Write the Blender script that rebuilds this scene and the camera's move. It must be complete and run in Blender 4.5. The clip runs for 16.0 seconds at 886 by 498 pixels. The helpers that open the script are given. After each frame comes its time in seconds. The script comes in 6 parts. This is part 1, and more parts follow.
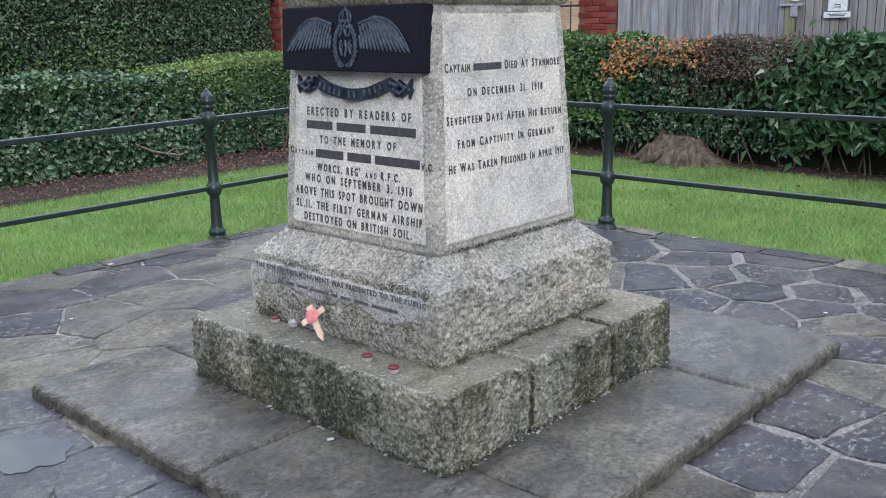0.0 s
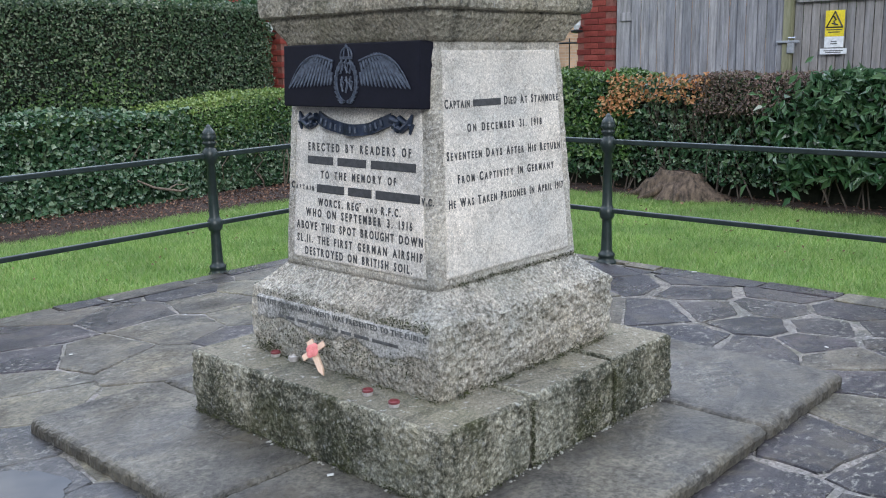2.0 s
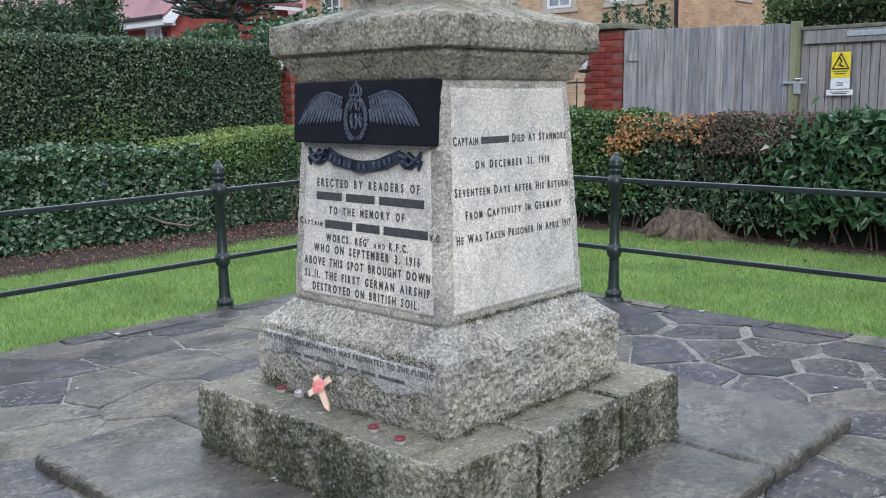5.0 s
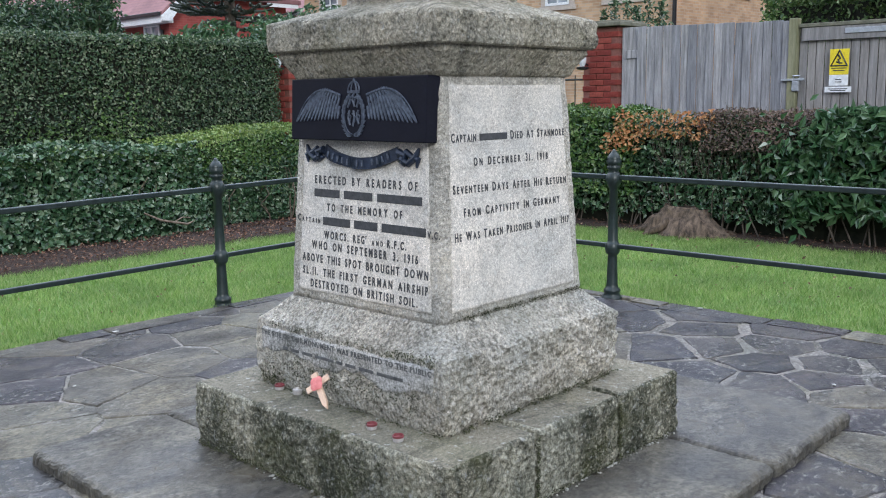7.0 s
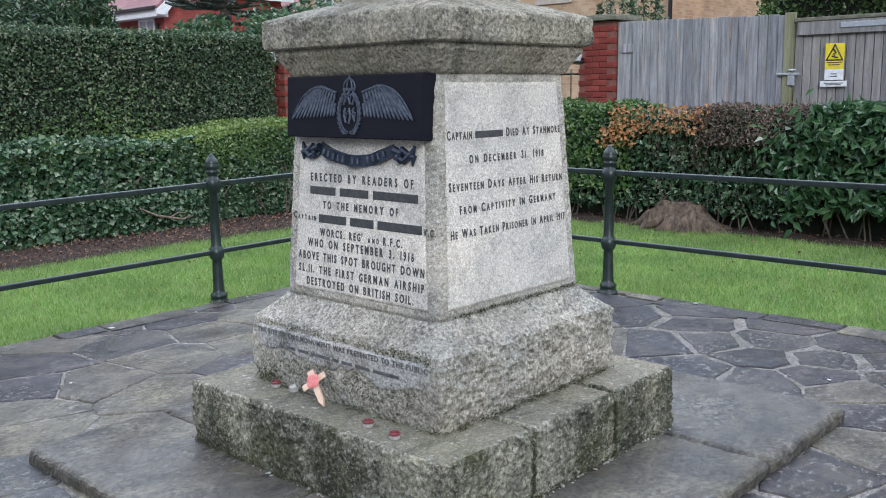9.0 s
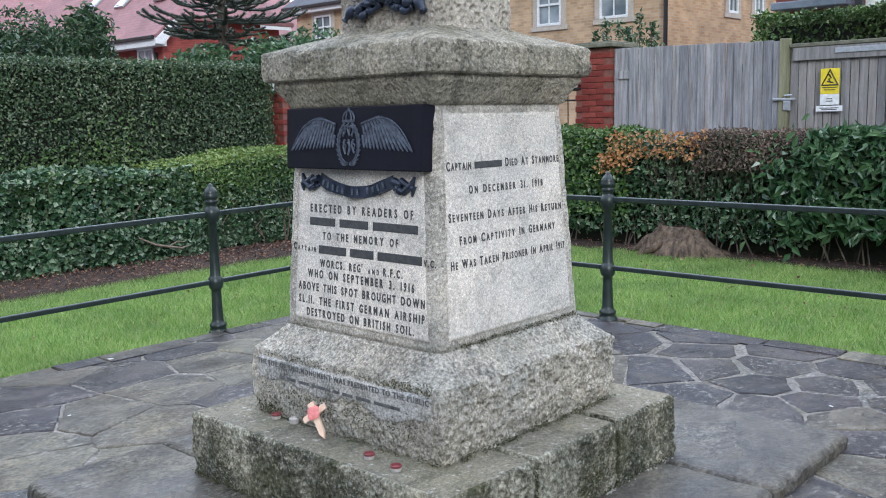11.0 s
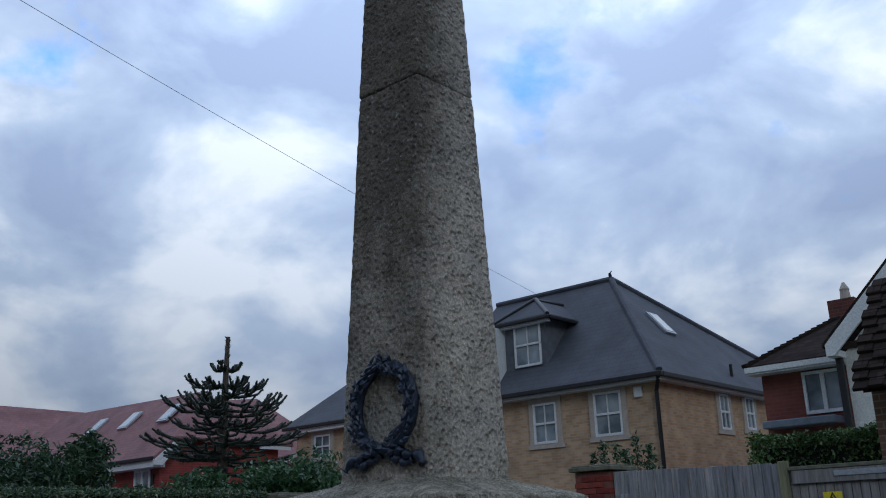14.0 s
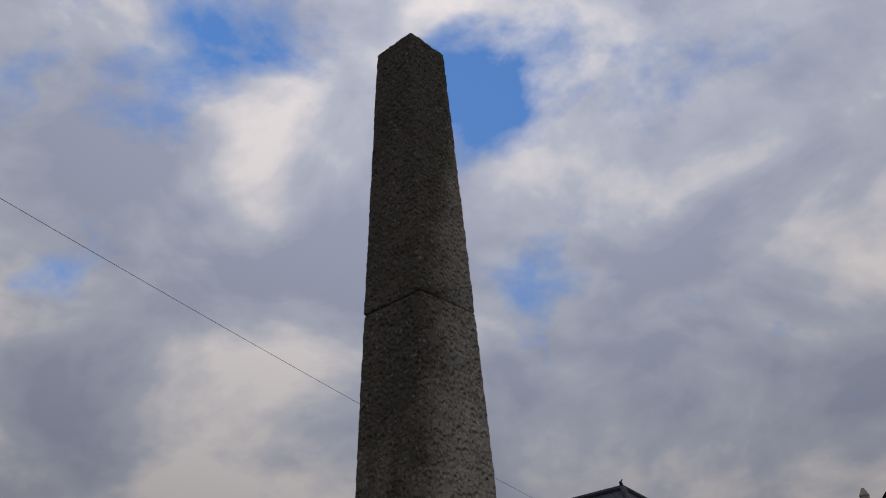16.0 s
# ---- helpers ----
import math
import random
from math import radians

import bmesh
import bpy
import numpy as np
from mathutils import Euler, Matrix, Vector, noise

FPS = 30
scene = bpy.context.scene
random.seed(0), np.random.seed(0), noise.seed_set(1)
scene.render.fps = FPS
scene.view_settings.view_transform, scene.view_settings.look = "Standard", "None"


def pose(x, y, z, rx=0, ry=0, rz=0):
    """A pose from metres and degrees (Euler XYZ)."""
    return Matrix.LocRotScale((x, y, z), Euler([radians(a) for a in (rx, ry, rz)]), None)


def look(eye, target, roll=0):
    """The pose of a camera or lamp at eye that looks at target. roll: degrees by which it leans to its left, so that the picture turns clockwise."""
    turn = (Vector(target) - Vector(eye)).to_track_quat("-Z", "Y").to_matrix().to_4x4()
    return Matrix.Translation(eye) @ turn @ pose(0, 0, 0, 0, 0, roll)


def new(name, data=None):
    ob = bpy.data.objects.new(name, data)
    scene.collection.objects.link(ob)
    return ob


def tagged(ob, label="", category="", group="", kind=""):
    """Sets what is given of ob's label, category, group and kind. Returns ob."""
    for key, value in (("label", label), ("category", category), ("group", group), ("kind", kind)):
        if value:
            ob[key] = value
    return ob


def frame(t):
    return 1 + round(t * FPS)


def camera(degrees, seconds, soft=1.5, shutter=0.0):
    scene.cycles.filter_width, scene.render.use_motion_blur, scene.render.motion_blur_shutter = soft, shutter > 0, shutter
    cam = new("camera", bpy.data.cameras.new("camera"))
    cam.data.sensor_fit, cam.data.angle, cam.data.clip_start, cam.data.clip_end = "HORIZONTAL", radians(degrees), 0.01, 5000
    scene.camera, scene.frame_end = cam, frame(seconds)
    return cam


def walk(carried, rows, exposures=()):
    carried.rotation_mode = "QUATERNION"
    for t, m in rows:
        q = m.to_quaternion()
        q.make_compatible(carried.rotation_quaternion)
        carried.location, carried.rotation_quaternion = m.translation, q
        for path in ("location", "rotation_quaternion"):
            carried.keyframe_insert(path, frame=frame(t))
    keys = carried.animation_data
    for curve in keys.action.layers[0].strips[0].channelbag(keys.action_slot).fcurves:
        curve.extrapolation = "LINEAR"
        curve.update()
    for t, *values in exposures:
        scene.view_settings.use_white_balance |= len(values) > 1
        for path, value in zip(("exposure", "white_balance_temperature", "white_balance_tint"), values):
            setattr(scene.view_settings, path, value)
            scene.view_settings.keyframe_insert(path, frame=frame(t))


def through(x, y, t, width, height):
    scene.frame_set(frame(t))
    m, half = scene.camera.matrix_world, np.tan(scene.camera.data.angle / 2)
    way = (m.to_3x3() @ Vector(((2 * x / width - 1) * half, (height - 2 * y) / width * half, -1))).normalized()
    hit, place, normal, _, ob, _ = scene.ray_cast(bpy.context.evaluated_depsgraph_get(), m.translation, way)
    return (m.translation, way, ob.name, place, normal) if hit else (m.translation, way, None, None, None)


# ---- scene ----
cam = camera(51.10, 16.0, soft=1.05)
# seconds, place, heading to the left of +y, pitch up, lean
PATH = [
    (0.0, -2.639, -2.503, 1.450, -47.21, -13.61, -1.08),
    (0.5, -2.649, -2.510, 1.447, -47.22, -13.09, -1.10),
    (1.0, -2.646, -2.511, 1.450, -47.27, -12.43, -1.11),
    (1.5, -2.646, -2.509, 1.447, -47.26, -11.89, -1.11),
    (2.0, -2.646, -2.510, 1.448, -47.23, -11.41, -1.18),
    (2.5, -2.650, -2.508, 1.446, -47.15, -10.64, -1.01),
    (3.0, -2.653, -2.513, 1.446, -46.93, -10.06, -1.08),
    (3.5, -2.650, -2.508, 1.445, -46.83, -9.86, -1.05),
    (4.0, -2.654, -2.512, 1.445, -46.69, -9.46, -0.81),
    (6.5, -2.648, -2.511, 1.445, -46.94, -8.95, -0.80),
    (7.0, -2.647, -2.508, 1.442, -46.95, -9.24, -0.82),
    (7.5, -2.649, -2.511, 1.441, -47.15, -9.32, -0.74),
    (8.0, -2.647, -2.512, 1.444, -47.14, -9.63, -0.78),
    (10.5, -2.646, -2.501, 1.472, -47.19, -9.23, -1.09),
    (11.0, -2.648, -2.502, 1.474, -47.32, -8.08, -1.30),
    (11.5, -2.651, -2.502, 1.479, -47.43, -7.04, -1.26),
    (12.0, -2.661, -2.506, 1.508, -47.49, -2.24, -1.27),
    (12.5, -2.679, -2.517, 1.516, -47.57, 1.73, -1.10),
    (12.8, -2.696, -2.535, 1.533, -47.60, 3.87, -1.24),
    (13.0, -2.706, -2.546, 1.544, -47.62, 6.10, -1.33),
    (13.4, -2.706, -2.544, 1.567, -48.10, 11.60, -1.51),
    (13.5, -2.706, -2.543, 1.573, -48.22, 12.25, -1.56),
    (14.0, -2.699, -2.550, 1.599, -48.12, 17.10, -1.91),
    (14.5, -2.693, -2.555, 1.627, -48.32, 21.89, -2.13),
    (15.0, -2.703, -2.553, 1.644, -48.31, 25.70, -2.62),
    (15.5, -2.708, -2.557, 1.645, -48.55, 29.39, -2.92),
    (16.0, -2.726, -2.575, 1.625, -48.46, 29.77, -2.94),
]
walk(cam, [(t, pose(x, y, z) @ pose(0, 0, 0, 0, 0, yaw) @ pose(0, 0, 0, 90 + pitch) @ pose(0, 0, 0, 0, 0, roll))
           for t, x, y, z, yaw, pitch, roll in PATH],
     exposures=[(0.0, 0.55, 5830, 4), (8.0, 0.55, 5830, 4), (11.5, 0.62, 5770, 4), (12.3, 0.58, 5700, 4), (12.8, 0.28, 5560, 3), (13.0, 0.04, 5440, 2), (13.5, -0.90, 5330, 2), (14.0, -1.46, 5220, 2), (15.0, -2.08, 5650, 5), (16.0, -2.40, 6280, 10)])

# ---- sky and sun ----
world = bpy.data.worlds.new("sky")
scene.world = world
world.use_nodes = True
wn, wl = world.node_tree.nodes, world.node_tree.links
wn.clear()


def wnode(kind, **inputs):
    n = wn.new(kind)
    for k, v in inputs.items():
        n.inputs[k].default_value = v
    return n


sky = wn.new("ShaderNodeTexSky")
sky.sky_type, sky.sun_disc = "NISHITA", False
sky.sun_elevation, sky.sun_rotation = radians(30), radians(200)
coord = wn.new("ShaderNodeTexCoord")
sep = wn.new("ShaderNodeSeparateXYZ")
wl.new(coord.outputs["Generated"], sep.inputs[0])
lift = wn.new("ShaderNodeMath")
lift.operation, lift.inputs[1].default_value = "MAXIMUM", 0.0
wl.new(sep.outputs["Z"], lift.inputs[0])
# heaped clouds, a little flattened
flat = wn.new("ShaderNodeMapping")
flat.inputs["Scale"].default_value = (1.0, 1.0, 1.55)
wl.new(coord.outputs["Generated"], flat.inputs["Vector"])
# cover: where the cloud is closed; shade: its light and dark bellies
cover = wnode("ShaderNodeTexNoise", Scale=5.2, Detail=8.0, Roughness=0.55, Distortion=0.15)
shade = wnode("ShaderNodeTexNoise", Scale=4.6, Detail=8.0, Roughness=0.52, Distortion=0.2)
off = wn.new("ShaderNodeVectorMath")
off.operation = "ADD"
off.inputs[1].default_value = (3.7, 1.9, 5.2)
wl.new(flat.outputs[0], cover.inputs["Vector"])
wl.new(flat.outputs[0], off.inputs[0])
wl.new(off.outputs[0], shade.inputs["Vector"])
cover_ramp = wn.new("ShaderNodeValToRGB")
cover_ramp.color_ramp.elements[0].position, cover_ramp.color_ramp.elements[1].position = 0.26, 0.43
low = wn.new("ShaderNodeMath")
low.operation, low.inputs[0].default_value = "SUBTRACT", 0.50
wl.new(lift.outputs[0], low.inputs[1])
low2 = wn.new("ShaderNodeMath")
low2.operation, low2.inputs[1].default_value = "MAXIMUM", 0.0
wl.new(low.outputs[0], low2.inputs[0])
closed = wn.new("ShaderNodeMath")
closed.operation, closed.inputs[1].default_value = "MULTIPLY_ADD", 0.8
wl.new(low2.outputs[0], closed.inputs[0])
wl.new(cover.outputs["Fac"], closed.inputs[2])
# gaps of clear blue between the clouds: direction, half width in degrees, depth
gap_sum = closed.outputs[0]
for way, wide, depth in (((0.444, 0.567, 0.694), 4.5, 0.09), ((0.609, 0.445, 0.657), 6.5, 0.17), ((0.352, 0.714, 0.605), 4.5, 0.06),
                         ((0.730, 0.516, 0.447), 4.5, 0.10), ((0.758, 0.540, 0.365), 4.0, 0.11), ((0.341, 0.844, 0.414), 4.5, 0.09), ((0.412, 0.831, 0.375), 4.0, 0.12)):
    near = wn.new("ShaderNodeVectorMath")
    near.operation, near.inputs[1].default_value = "DOT_PRODUCT", Vector(way).normalized()
    wl.new(coord.outputs["Generated"], near.inputs[0])
    fall = wn.new("ShaderNodeMapRange")
    fall.interpolation_type = "SMOOTHSTEP"
    fall.inputs["From Min"].default_value, fall.inputs["From Max"].default_value = math.cos(radians(wide)), 1.0
    fall.inputs["To Min"].default_value, fall.inputs["To Max"].default_value = 0.0, -depth
    wl.new(near.outputs["Value"], fall.inputs["Value"])
    add = wn.new("ShaderNodeMath")
    wl.new(gap_sum, add.inputs[0])
    wl.new(fall.outputs[0], add.inputs[1])
    gap_sum = add.outputs[0]
wl.new(gap_sum, cover_ramp.inputs[0])
shade_ramp = wn.new("ShaderNodeValToRGB")
e = shade_ramp.color_ramp.elements
e[0].position, e[0].color = 0.38, (0.54, 0.57, 0.72, 1)
e[1].position, e[1].color = 0.62, (1.22, 1.12, 1.09, 1)
m = e.new(0.5)
m.color = (0.73, 0.75, 0.86, 1)
wl.new(shade.outputs["Fac"], shade_ramp.inputs[0])
cloud = wn.new("ShaderNodeVectorMath")
cloud.operation = "SCALE"
wl.new(shade_ramp.outputs[0], cloud.inputs[0])
# an overcast sky is brighter overhead than at the horizon
rise = wn.new("ShaderNodeMath")
rise.operation, rise.inputs[1].default_value, rise.inputs[2].default_value = "MULTIPLY_ADD", 21.5, 3.2
wl.new(lift.outputs[0], rise.inputs[0])
aim = wn.new("ShaderNodeVectorMath")
aim.operation = "DOT_PRODUCT"
aim.inputs[1].default_value = (0.54, 0.49, 0.0)
wl.new(coord.outputs["Generated"], aim.inputs[0])
aim1 = wn.new("ShaderNodeMath")
aim1.operation, aim1.inputs[1].default_value = "ADD", 1.0
wl.new(aim.outputs["Value"], aim1.inputs[0])
aimed = wn.new("ShaderNodeMath")
aimed.operation = "MULTIPLY"
wl.new(rise.outputs[0], aimed.inputs[0])
# the cloud is thinnest, and brightest, towards the north-east
glow = wn.new("ShaderNodeVectorMath")
glow.operation, glow.inputs[1].default_value = "DOT_PRODUCT", (0.74, 0.48, 0.47)
wl.new(coord.outputs["Generated"], glow.inputs[0])
glow0 = wn.new("ShaderNodeMath")
glow0.operation, glow0.inputs[1].default_value = "MAXIMUM", 0.0
wl.new(glow.outputs["Value"], glow0.inputs[0])
glow1 = wn.new("ShaderNodeMath")
glow1.operation, glow1.inputs[1].default_value = "POWER", 4.0
wl.new(glow0.outputs[0], glow1.inputs[0])
glow2 = wn.new("ShaderNodeMath")
glow2.operation, glow2.inputs[1].default_value = "MULTIPLY_ADD", 0.5
wl.new(glow1.outputs[0], glow2.inputs[0])
wl.new(aim1.outputs[0], glow2.inputs[2])
wl.new(glow2.outputs[0], aimed.inputs[1])
wl.new(aimed.outputs[0], cloud.inputs["Scale"])
clear = wn.new("ShaderNodeVectorMath")
clear.operation = "SCALE"
clear_rise = wn.new("ShaderNodeMath")
clear_rise.operation, clear_rise.inputs[1].default_value, clear_rise.inputs[2].default_value = "MULTIPLY_ADD", 12.0, 0.6
wl.new(lift.outputs[0], clear_rise.inputs[0])
wl.new(clear_rise.outputs[0], clear.inputs["Scale"])
tint = wn.new("ShaderNodeVectorMath")
tint.operation, tint.inputs[1].default_value = "MULTIPLY", (0.70, 1.0, 1.36)
wl.new(sky.outputs[0], tint.inputs[0])
wl.new(tint.outputs[0], clear.inputs[0])
mix = wn.new("ShaderNodeMix")
mix.data_type = "RGBA"
wl.new(cover_ramp.outputs[0], mix.inputs["Factor"])
wl.new(clear.outputs[0], mix.inputs[6])
wl.new(cloud.outputs[0], mix.inputs[7])
bg = wnode("ShaderNodeBackground", Strength=0.1)
wl.new(mix.outputs[2], bg.inputs["Color"])
wl.new(bg.outputs[0], wn.new("ShaderNodeOutputWorld").inputs[0])

sun_lamp = bpy.data.lights.new("sun", "SUN")
sun_lamp.energy, sun_lamp.angle, sun_lamp.color = 1.2, radians(18), (1.0, 0.96, 0.92)
sun = new("sun", sun_lamp)
sun.matrix_world = look((-18, -25, 14), (0, 0, 0))


# ---- materials ----
def material(name, rough=0.8, metal=0.0, spec=0.5):
    mt = bpy.data.materials.new(name)
    mt.use_nodes = True
    b = mt.node_tree.nodes["Principled BSDF"]
    b.inputs["Roughness"].default_value, b.inputs["Metallic"].default_value = rough, metal
    b.inputs["Specular IOR Level"].default_value = spec
    return mt, mt.node_tree.nodes, mt.node_tree.links, b


def tex(n, l, kind, scale, where=None, **inputs):
    t = n.new(kind)
    t.inputs["Scale"].default_value = scale
    for k, v in inputs.items():
        t.inputs[k].default_value = v
    if where is None:
        where = n.new("ShaderNodeTexCoord").outputs["Object"]
    l.new(where, t.inputs["Vector"])
    return t


def ramp(n, l, src, *stops):
    r = n.new("ShaderNodeValToRGB")
    el = r.color_ramp.elements
    while len(el) < len(stops):
        el.new(0.5)
    for s, (p, c) in zip(el, stops):
        s.position, s.color = p, (*c, 1) if len(c) == 3 else c
    l.new(src, r.inputs[0])
    return r.outputs[0]


def blend(n, l, fac, a, b, mode="MIX"):
    x = n.new("ShaderNodeMix")
    x.data_type, x.blend_type = "RGBA", mode
    for s, v in ((x.inputs["Factor"], fac), (x.inputs[6], a), (x.inputs[7], b)):
        if isinstance(v, (int, float)):
            s.default_value = v
        elif isinstance(v, tuple):
            s.default_value = (*v, 1)
        else:
            l.new(v, s)
    return x.outputs[2]


def bump(n, l, b, height, strength, dist, after=None):
    x = n.new("ShaderNodeBump")
    x.inputs["Strength"].default_value, x.inputs["Distance"].default_value = strength, dist
    l.new(height, x.inputs["Height"])
    if after:
        l.new(after, x.inputs["Normal"])
    l.new(x.outputs[0], b.inputs["Normal"])
    return x.outputs[0]


GREY0, GREY1 = (0, 0, 0), (1, 1, 1)


def granite(name, light, dark, grain=70, contrast=1.0, stain=0.5, moss=0.35, relief=1.0, pit=0.0, stain_scale=5.0, streak=0.0, lichen=0.5, algae=0.0):
    """Weathered granite: coarse crystals, darker colour in the hollows, pale lichen, dark stains, green algae."""
    mt, n, l, b = material(name, 0.88, spec=0.25)
    crystal = tex(n, l, "ShaderNodeTexNoise", grain, Detail=9.0, Roughness=0.82)
    fine = tex(n, l, "ShaderNodeTexNoise", grain * 3, Detail=4.0, Roughness=0.7)
    hew = tex(n, l, "ShaderNodeTexVoronoi", grain * 0.55, Randomness=1.0)
    big = tex(n, l, "ShaderNodeTexNoise", stain_scale, Detail=12.0, Roughness=0.78, Distortion=0.5)
    w = 0.10 / contrast
    midc = tuple(0.5 * p + 0.5 * q for p, q in zip(light, dark))
    col = ramp(n, l, crystal.outputs["Fac"], (0.49 - w, dark), (0.49, midc), (0.49 + w * 0.8, light), (0.49 + w * 2.0, tuple(min(0.85, k * 1.3) for k in light)))
    col = blend(n, l, 0.8, col, ramp(n, l, fine.outputs["Fac"], (0.36, (0.6, 0.6, 0.6)), (0.64, (1.35, 1.35, 1.35))), "MULTIPLY")
    tone = tex(n, l, "ShaderNodeTexNoise", 2.1, Detail=8.0, Roughness=0.65)
    col = blend(n, l, 0.9, col, ramp(n, l, tone.outputs["Fac"], (0.34, (0.72, 0.75, 0.76)), (0.66, (1.2, 1.15, 1.08))), "MULTIPLY")

    def scaled(src, k):
        m = n.new("ShaderNodeMath")
        m.operation, m.inputs[1].default_value = "MULTIPLY", k
        l.new(src, m.inputs[0])
        return m.outputs[0]

    gr = ramp(n, l, big.outputs["Fac"], (0.49, GREY0), (0.58, GREY1))
    br = ramp(n, l, crystal.outputs["Fac"], (0.44, GREY1), (0.66, (0.35, 0.35, 0.35)))
    col = blend(n, l, scaled(blend(n, l, 1.0, gr, br, "MULTIPLY"), stain), col, (0.028, 0.030, 0.022))
    if streak:
        mp = n.new("ShaderNodeMapping")
        mp.inputs["Scale"].default_value = (1.0, 1.0, 0.55)
        l.new(n.new("ShaderNodeTexCoord").outputs["Object"], mp.inputs["Vector"])
        run = tex(n, l, "ShaderNodeTexNoise", 3.2, mp.outputs[0], Detail=8.0, Roughness=0.7)
        rf = blend(n, l, 1.0, ramp(n, l, run.outputs["Fac"], (0.44, GREY0), (0.55, GREY1)), ramp(n, l, crystal.outputs["Fac"], (0.50, GREY1), (0.62, (0.3, 0.3, 0.3))), "MULTIPLY")
        col = blend(n, l, scaled(rf, streak), col, (0.030, 0.036, 0.020))
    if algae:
        # brown-green crust in patches; shade on the west face and upper part painted in
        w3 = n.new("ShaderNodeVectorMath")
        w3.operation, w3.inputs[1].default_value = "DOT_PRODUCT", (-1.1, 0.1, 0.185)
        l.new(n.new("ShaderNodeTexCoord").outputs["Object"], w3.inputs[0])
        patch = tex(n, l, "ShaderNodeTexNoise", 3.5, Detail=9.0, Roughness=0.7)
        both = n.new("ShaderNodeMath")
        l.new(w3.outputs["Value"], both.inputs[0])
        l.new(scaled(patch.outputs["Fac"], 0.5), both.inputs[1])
        # starts part of the way up and thickens to the west
        crust_shade = blend(n, l, 1.0, ramp(n, l, both.outputs[0], (0.70, GREY0), (0.88, (0.48, 0.48, 0.48)), (1.08, GREY1)), ramp(n, l, fine.outputs["Fac"], (0.3, GREY1), (0.75, (0.55, 0.55, 0.55))), "MULTIPLY")
        col = blend(n, l, scaled(crust_shade, algae), col, (0.060, 0.047, 0.030))
    mo = tex(n, l, "ShaderNodeTexNoise", 2.9, Detail=8.0, Roughness=0.65, Distortion=0.6)
    col = blend(n, l, scaled(ramp(n, l, mo.outputs["Fac"], (0.50, GREY0), (0.68, GREY1)), moss), col, (0.115, 0.12, 0.045))
    li = tex(n, l, "ShaderNodeTexNoise", 38, Detail=5.0, Roughness=0.65)
    col = blend(n, l, ramp(n, l, li.outputs["Fac"], (0.60, GREY0), (0.68, (lichen, lichen, lichen))), col, (0.60, 0.60, 0.57))
    l.new(col, b.inputs["Base Color"])
    nrm = bump(n, l, b, fine.outputs["Fac"], 0.5 * min(relief, 1), 0.004)
    nrm = bump(n, l, b, crystal.outputs["Fac"], min(relief, 1), 0.016 * relief, nrm)
    nrm = bump(n, l, b, hew.outputs["Distance"], 0.6 * min(relief, 1), 0.02 * relief, nrm)
    if pit:
        pv = tex(n, l, "ShaderNodeTexVoronoi", 40, Randomness=1.0)
        pr = ramp(n, l, pv.outputs["Distance"], (0.08, GREY0), (0.55, GREY1))
        bump(n, l, b, pr, pit, 0.02, nrm)
    return mt


GRANITE = granite("granite", (0.88, 0.82, 0.72), (0.27, 0.25, 0.21), 80, 1.1, stain=0.42, moss=0.22, relief=1.0, pit=0.75, stain_scale=4.0)
GRANITE_CAP = granite("stained_granite", (0.62, 0.57, 0.465), (0.20, 0.186, 0.145), 90, 0.95, stain=0.62, moss=0.40, relief=0.9, pit=0.5)
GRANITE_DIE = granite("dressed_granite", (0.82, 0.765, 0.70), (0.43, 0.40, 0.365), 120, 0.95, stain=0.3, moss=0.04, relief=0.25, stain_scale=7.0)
GRANITE_MARGIN = granite("tooled_margin_granite", (0.80, 0.75, 0.67), (0.37, 0.343, 0.30), 105, 0.95, stain=0.42, moss=0.22, relief=0.8)
GRANITE_STEP = granite("mossy_granite", (0.66, 0.63, 0.51), (0.17, 0.162, 0.120), 75, 1.0, stain=0.66, moss=0.5, relief=1.1, pit=0.75, stain_scale=3.4, streak=0.8)
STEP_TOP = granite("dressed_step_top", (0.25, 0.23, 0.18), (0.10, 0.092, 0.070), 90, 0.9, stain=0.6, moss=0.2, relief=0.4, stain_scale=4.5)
PLINTH_BAND = granite("smooth_band_granite", (0.56, 0.54, 0.52), (0.16, 0.155, 0.145), 95, 0.95, stain=0.7, moss=0.2, relief=0.35, stain_scale=6.0)
# algae here also darkens the west face and upper stone as backlit shade
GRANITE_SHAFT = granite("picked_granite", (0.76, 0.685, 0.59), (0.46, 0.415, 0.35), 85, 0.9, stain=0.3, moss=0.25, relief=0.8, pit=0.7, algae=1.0)


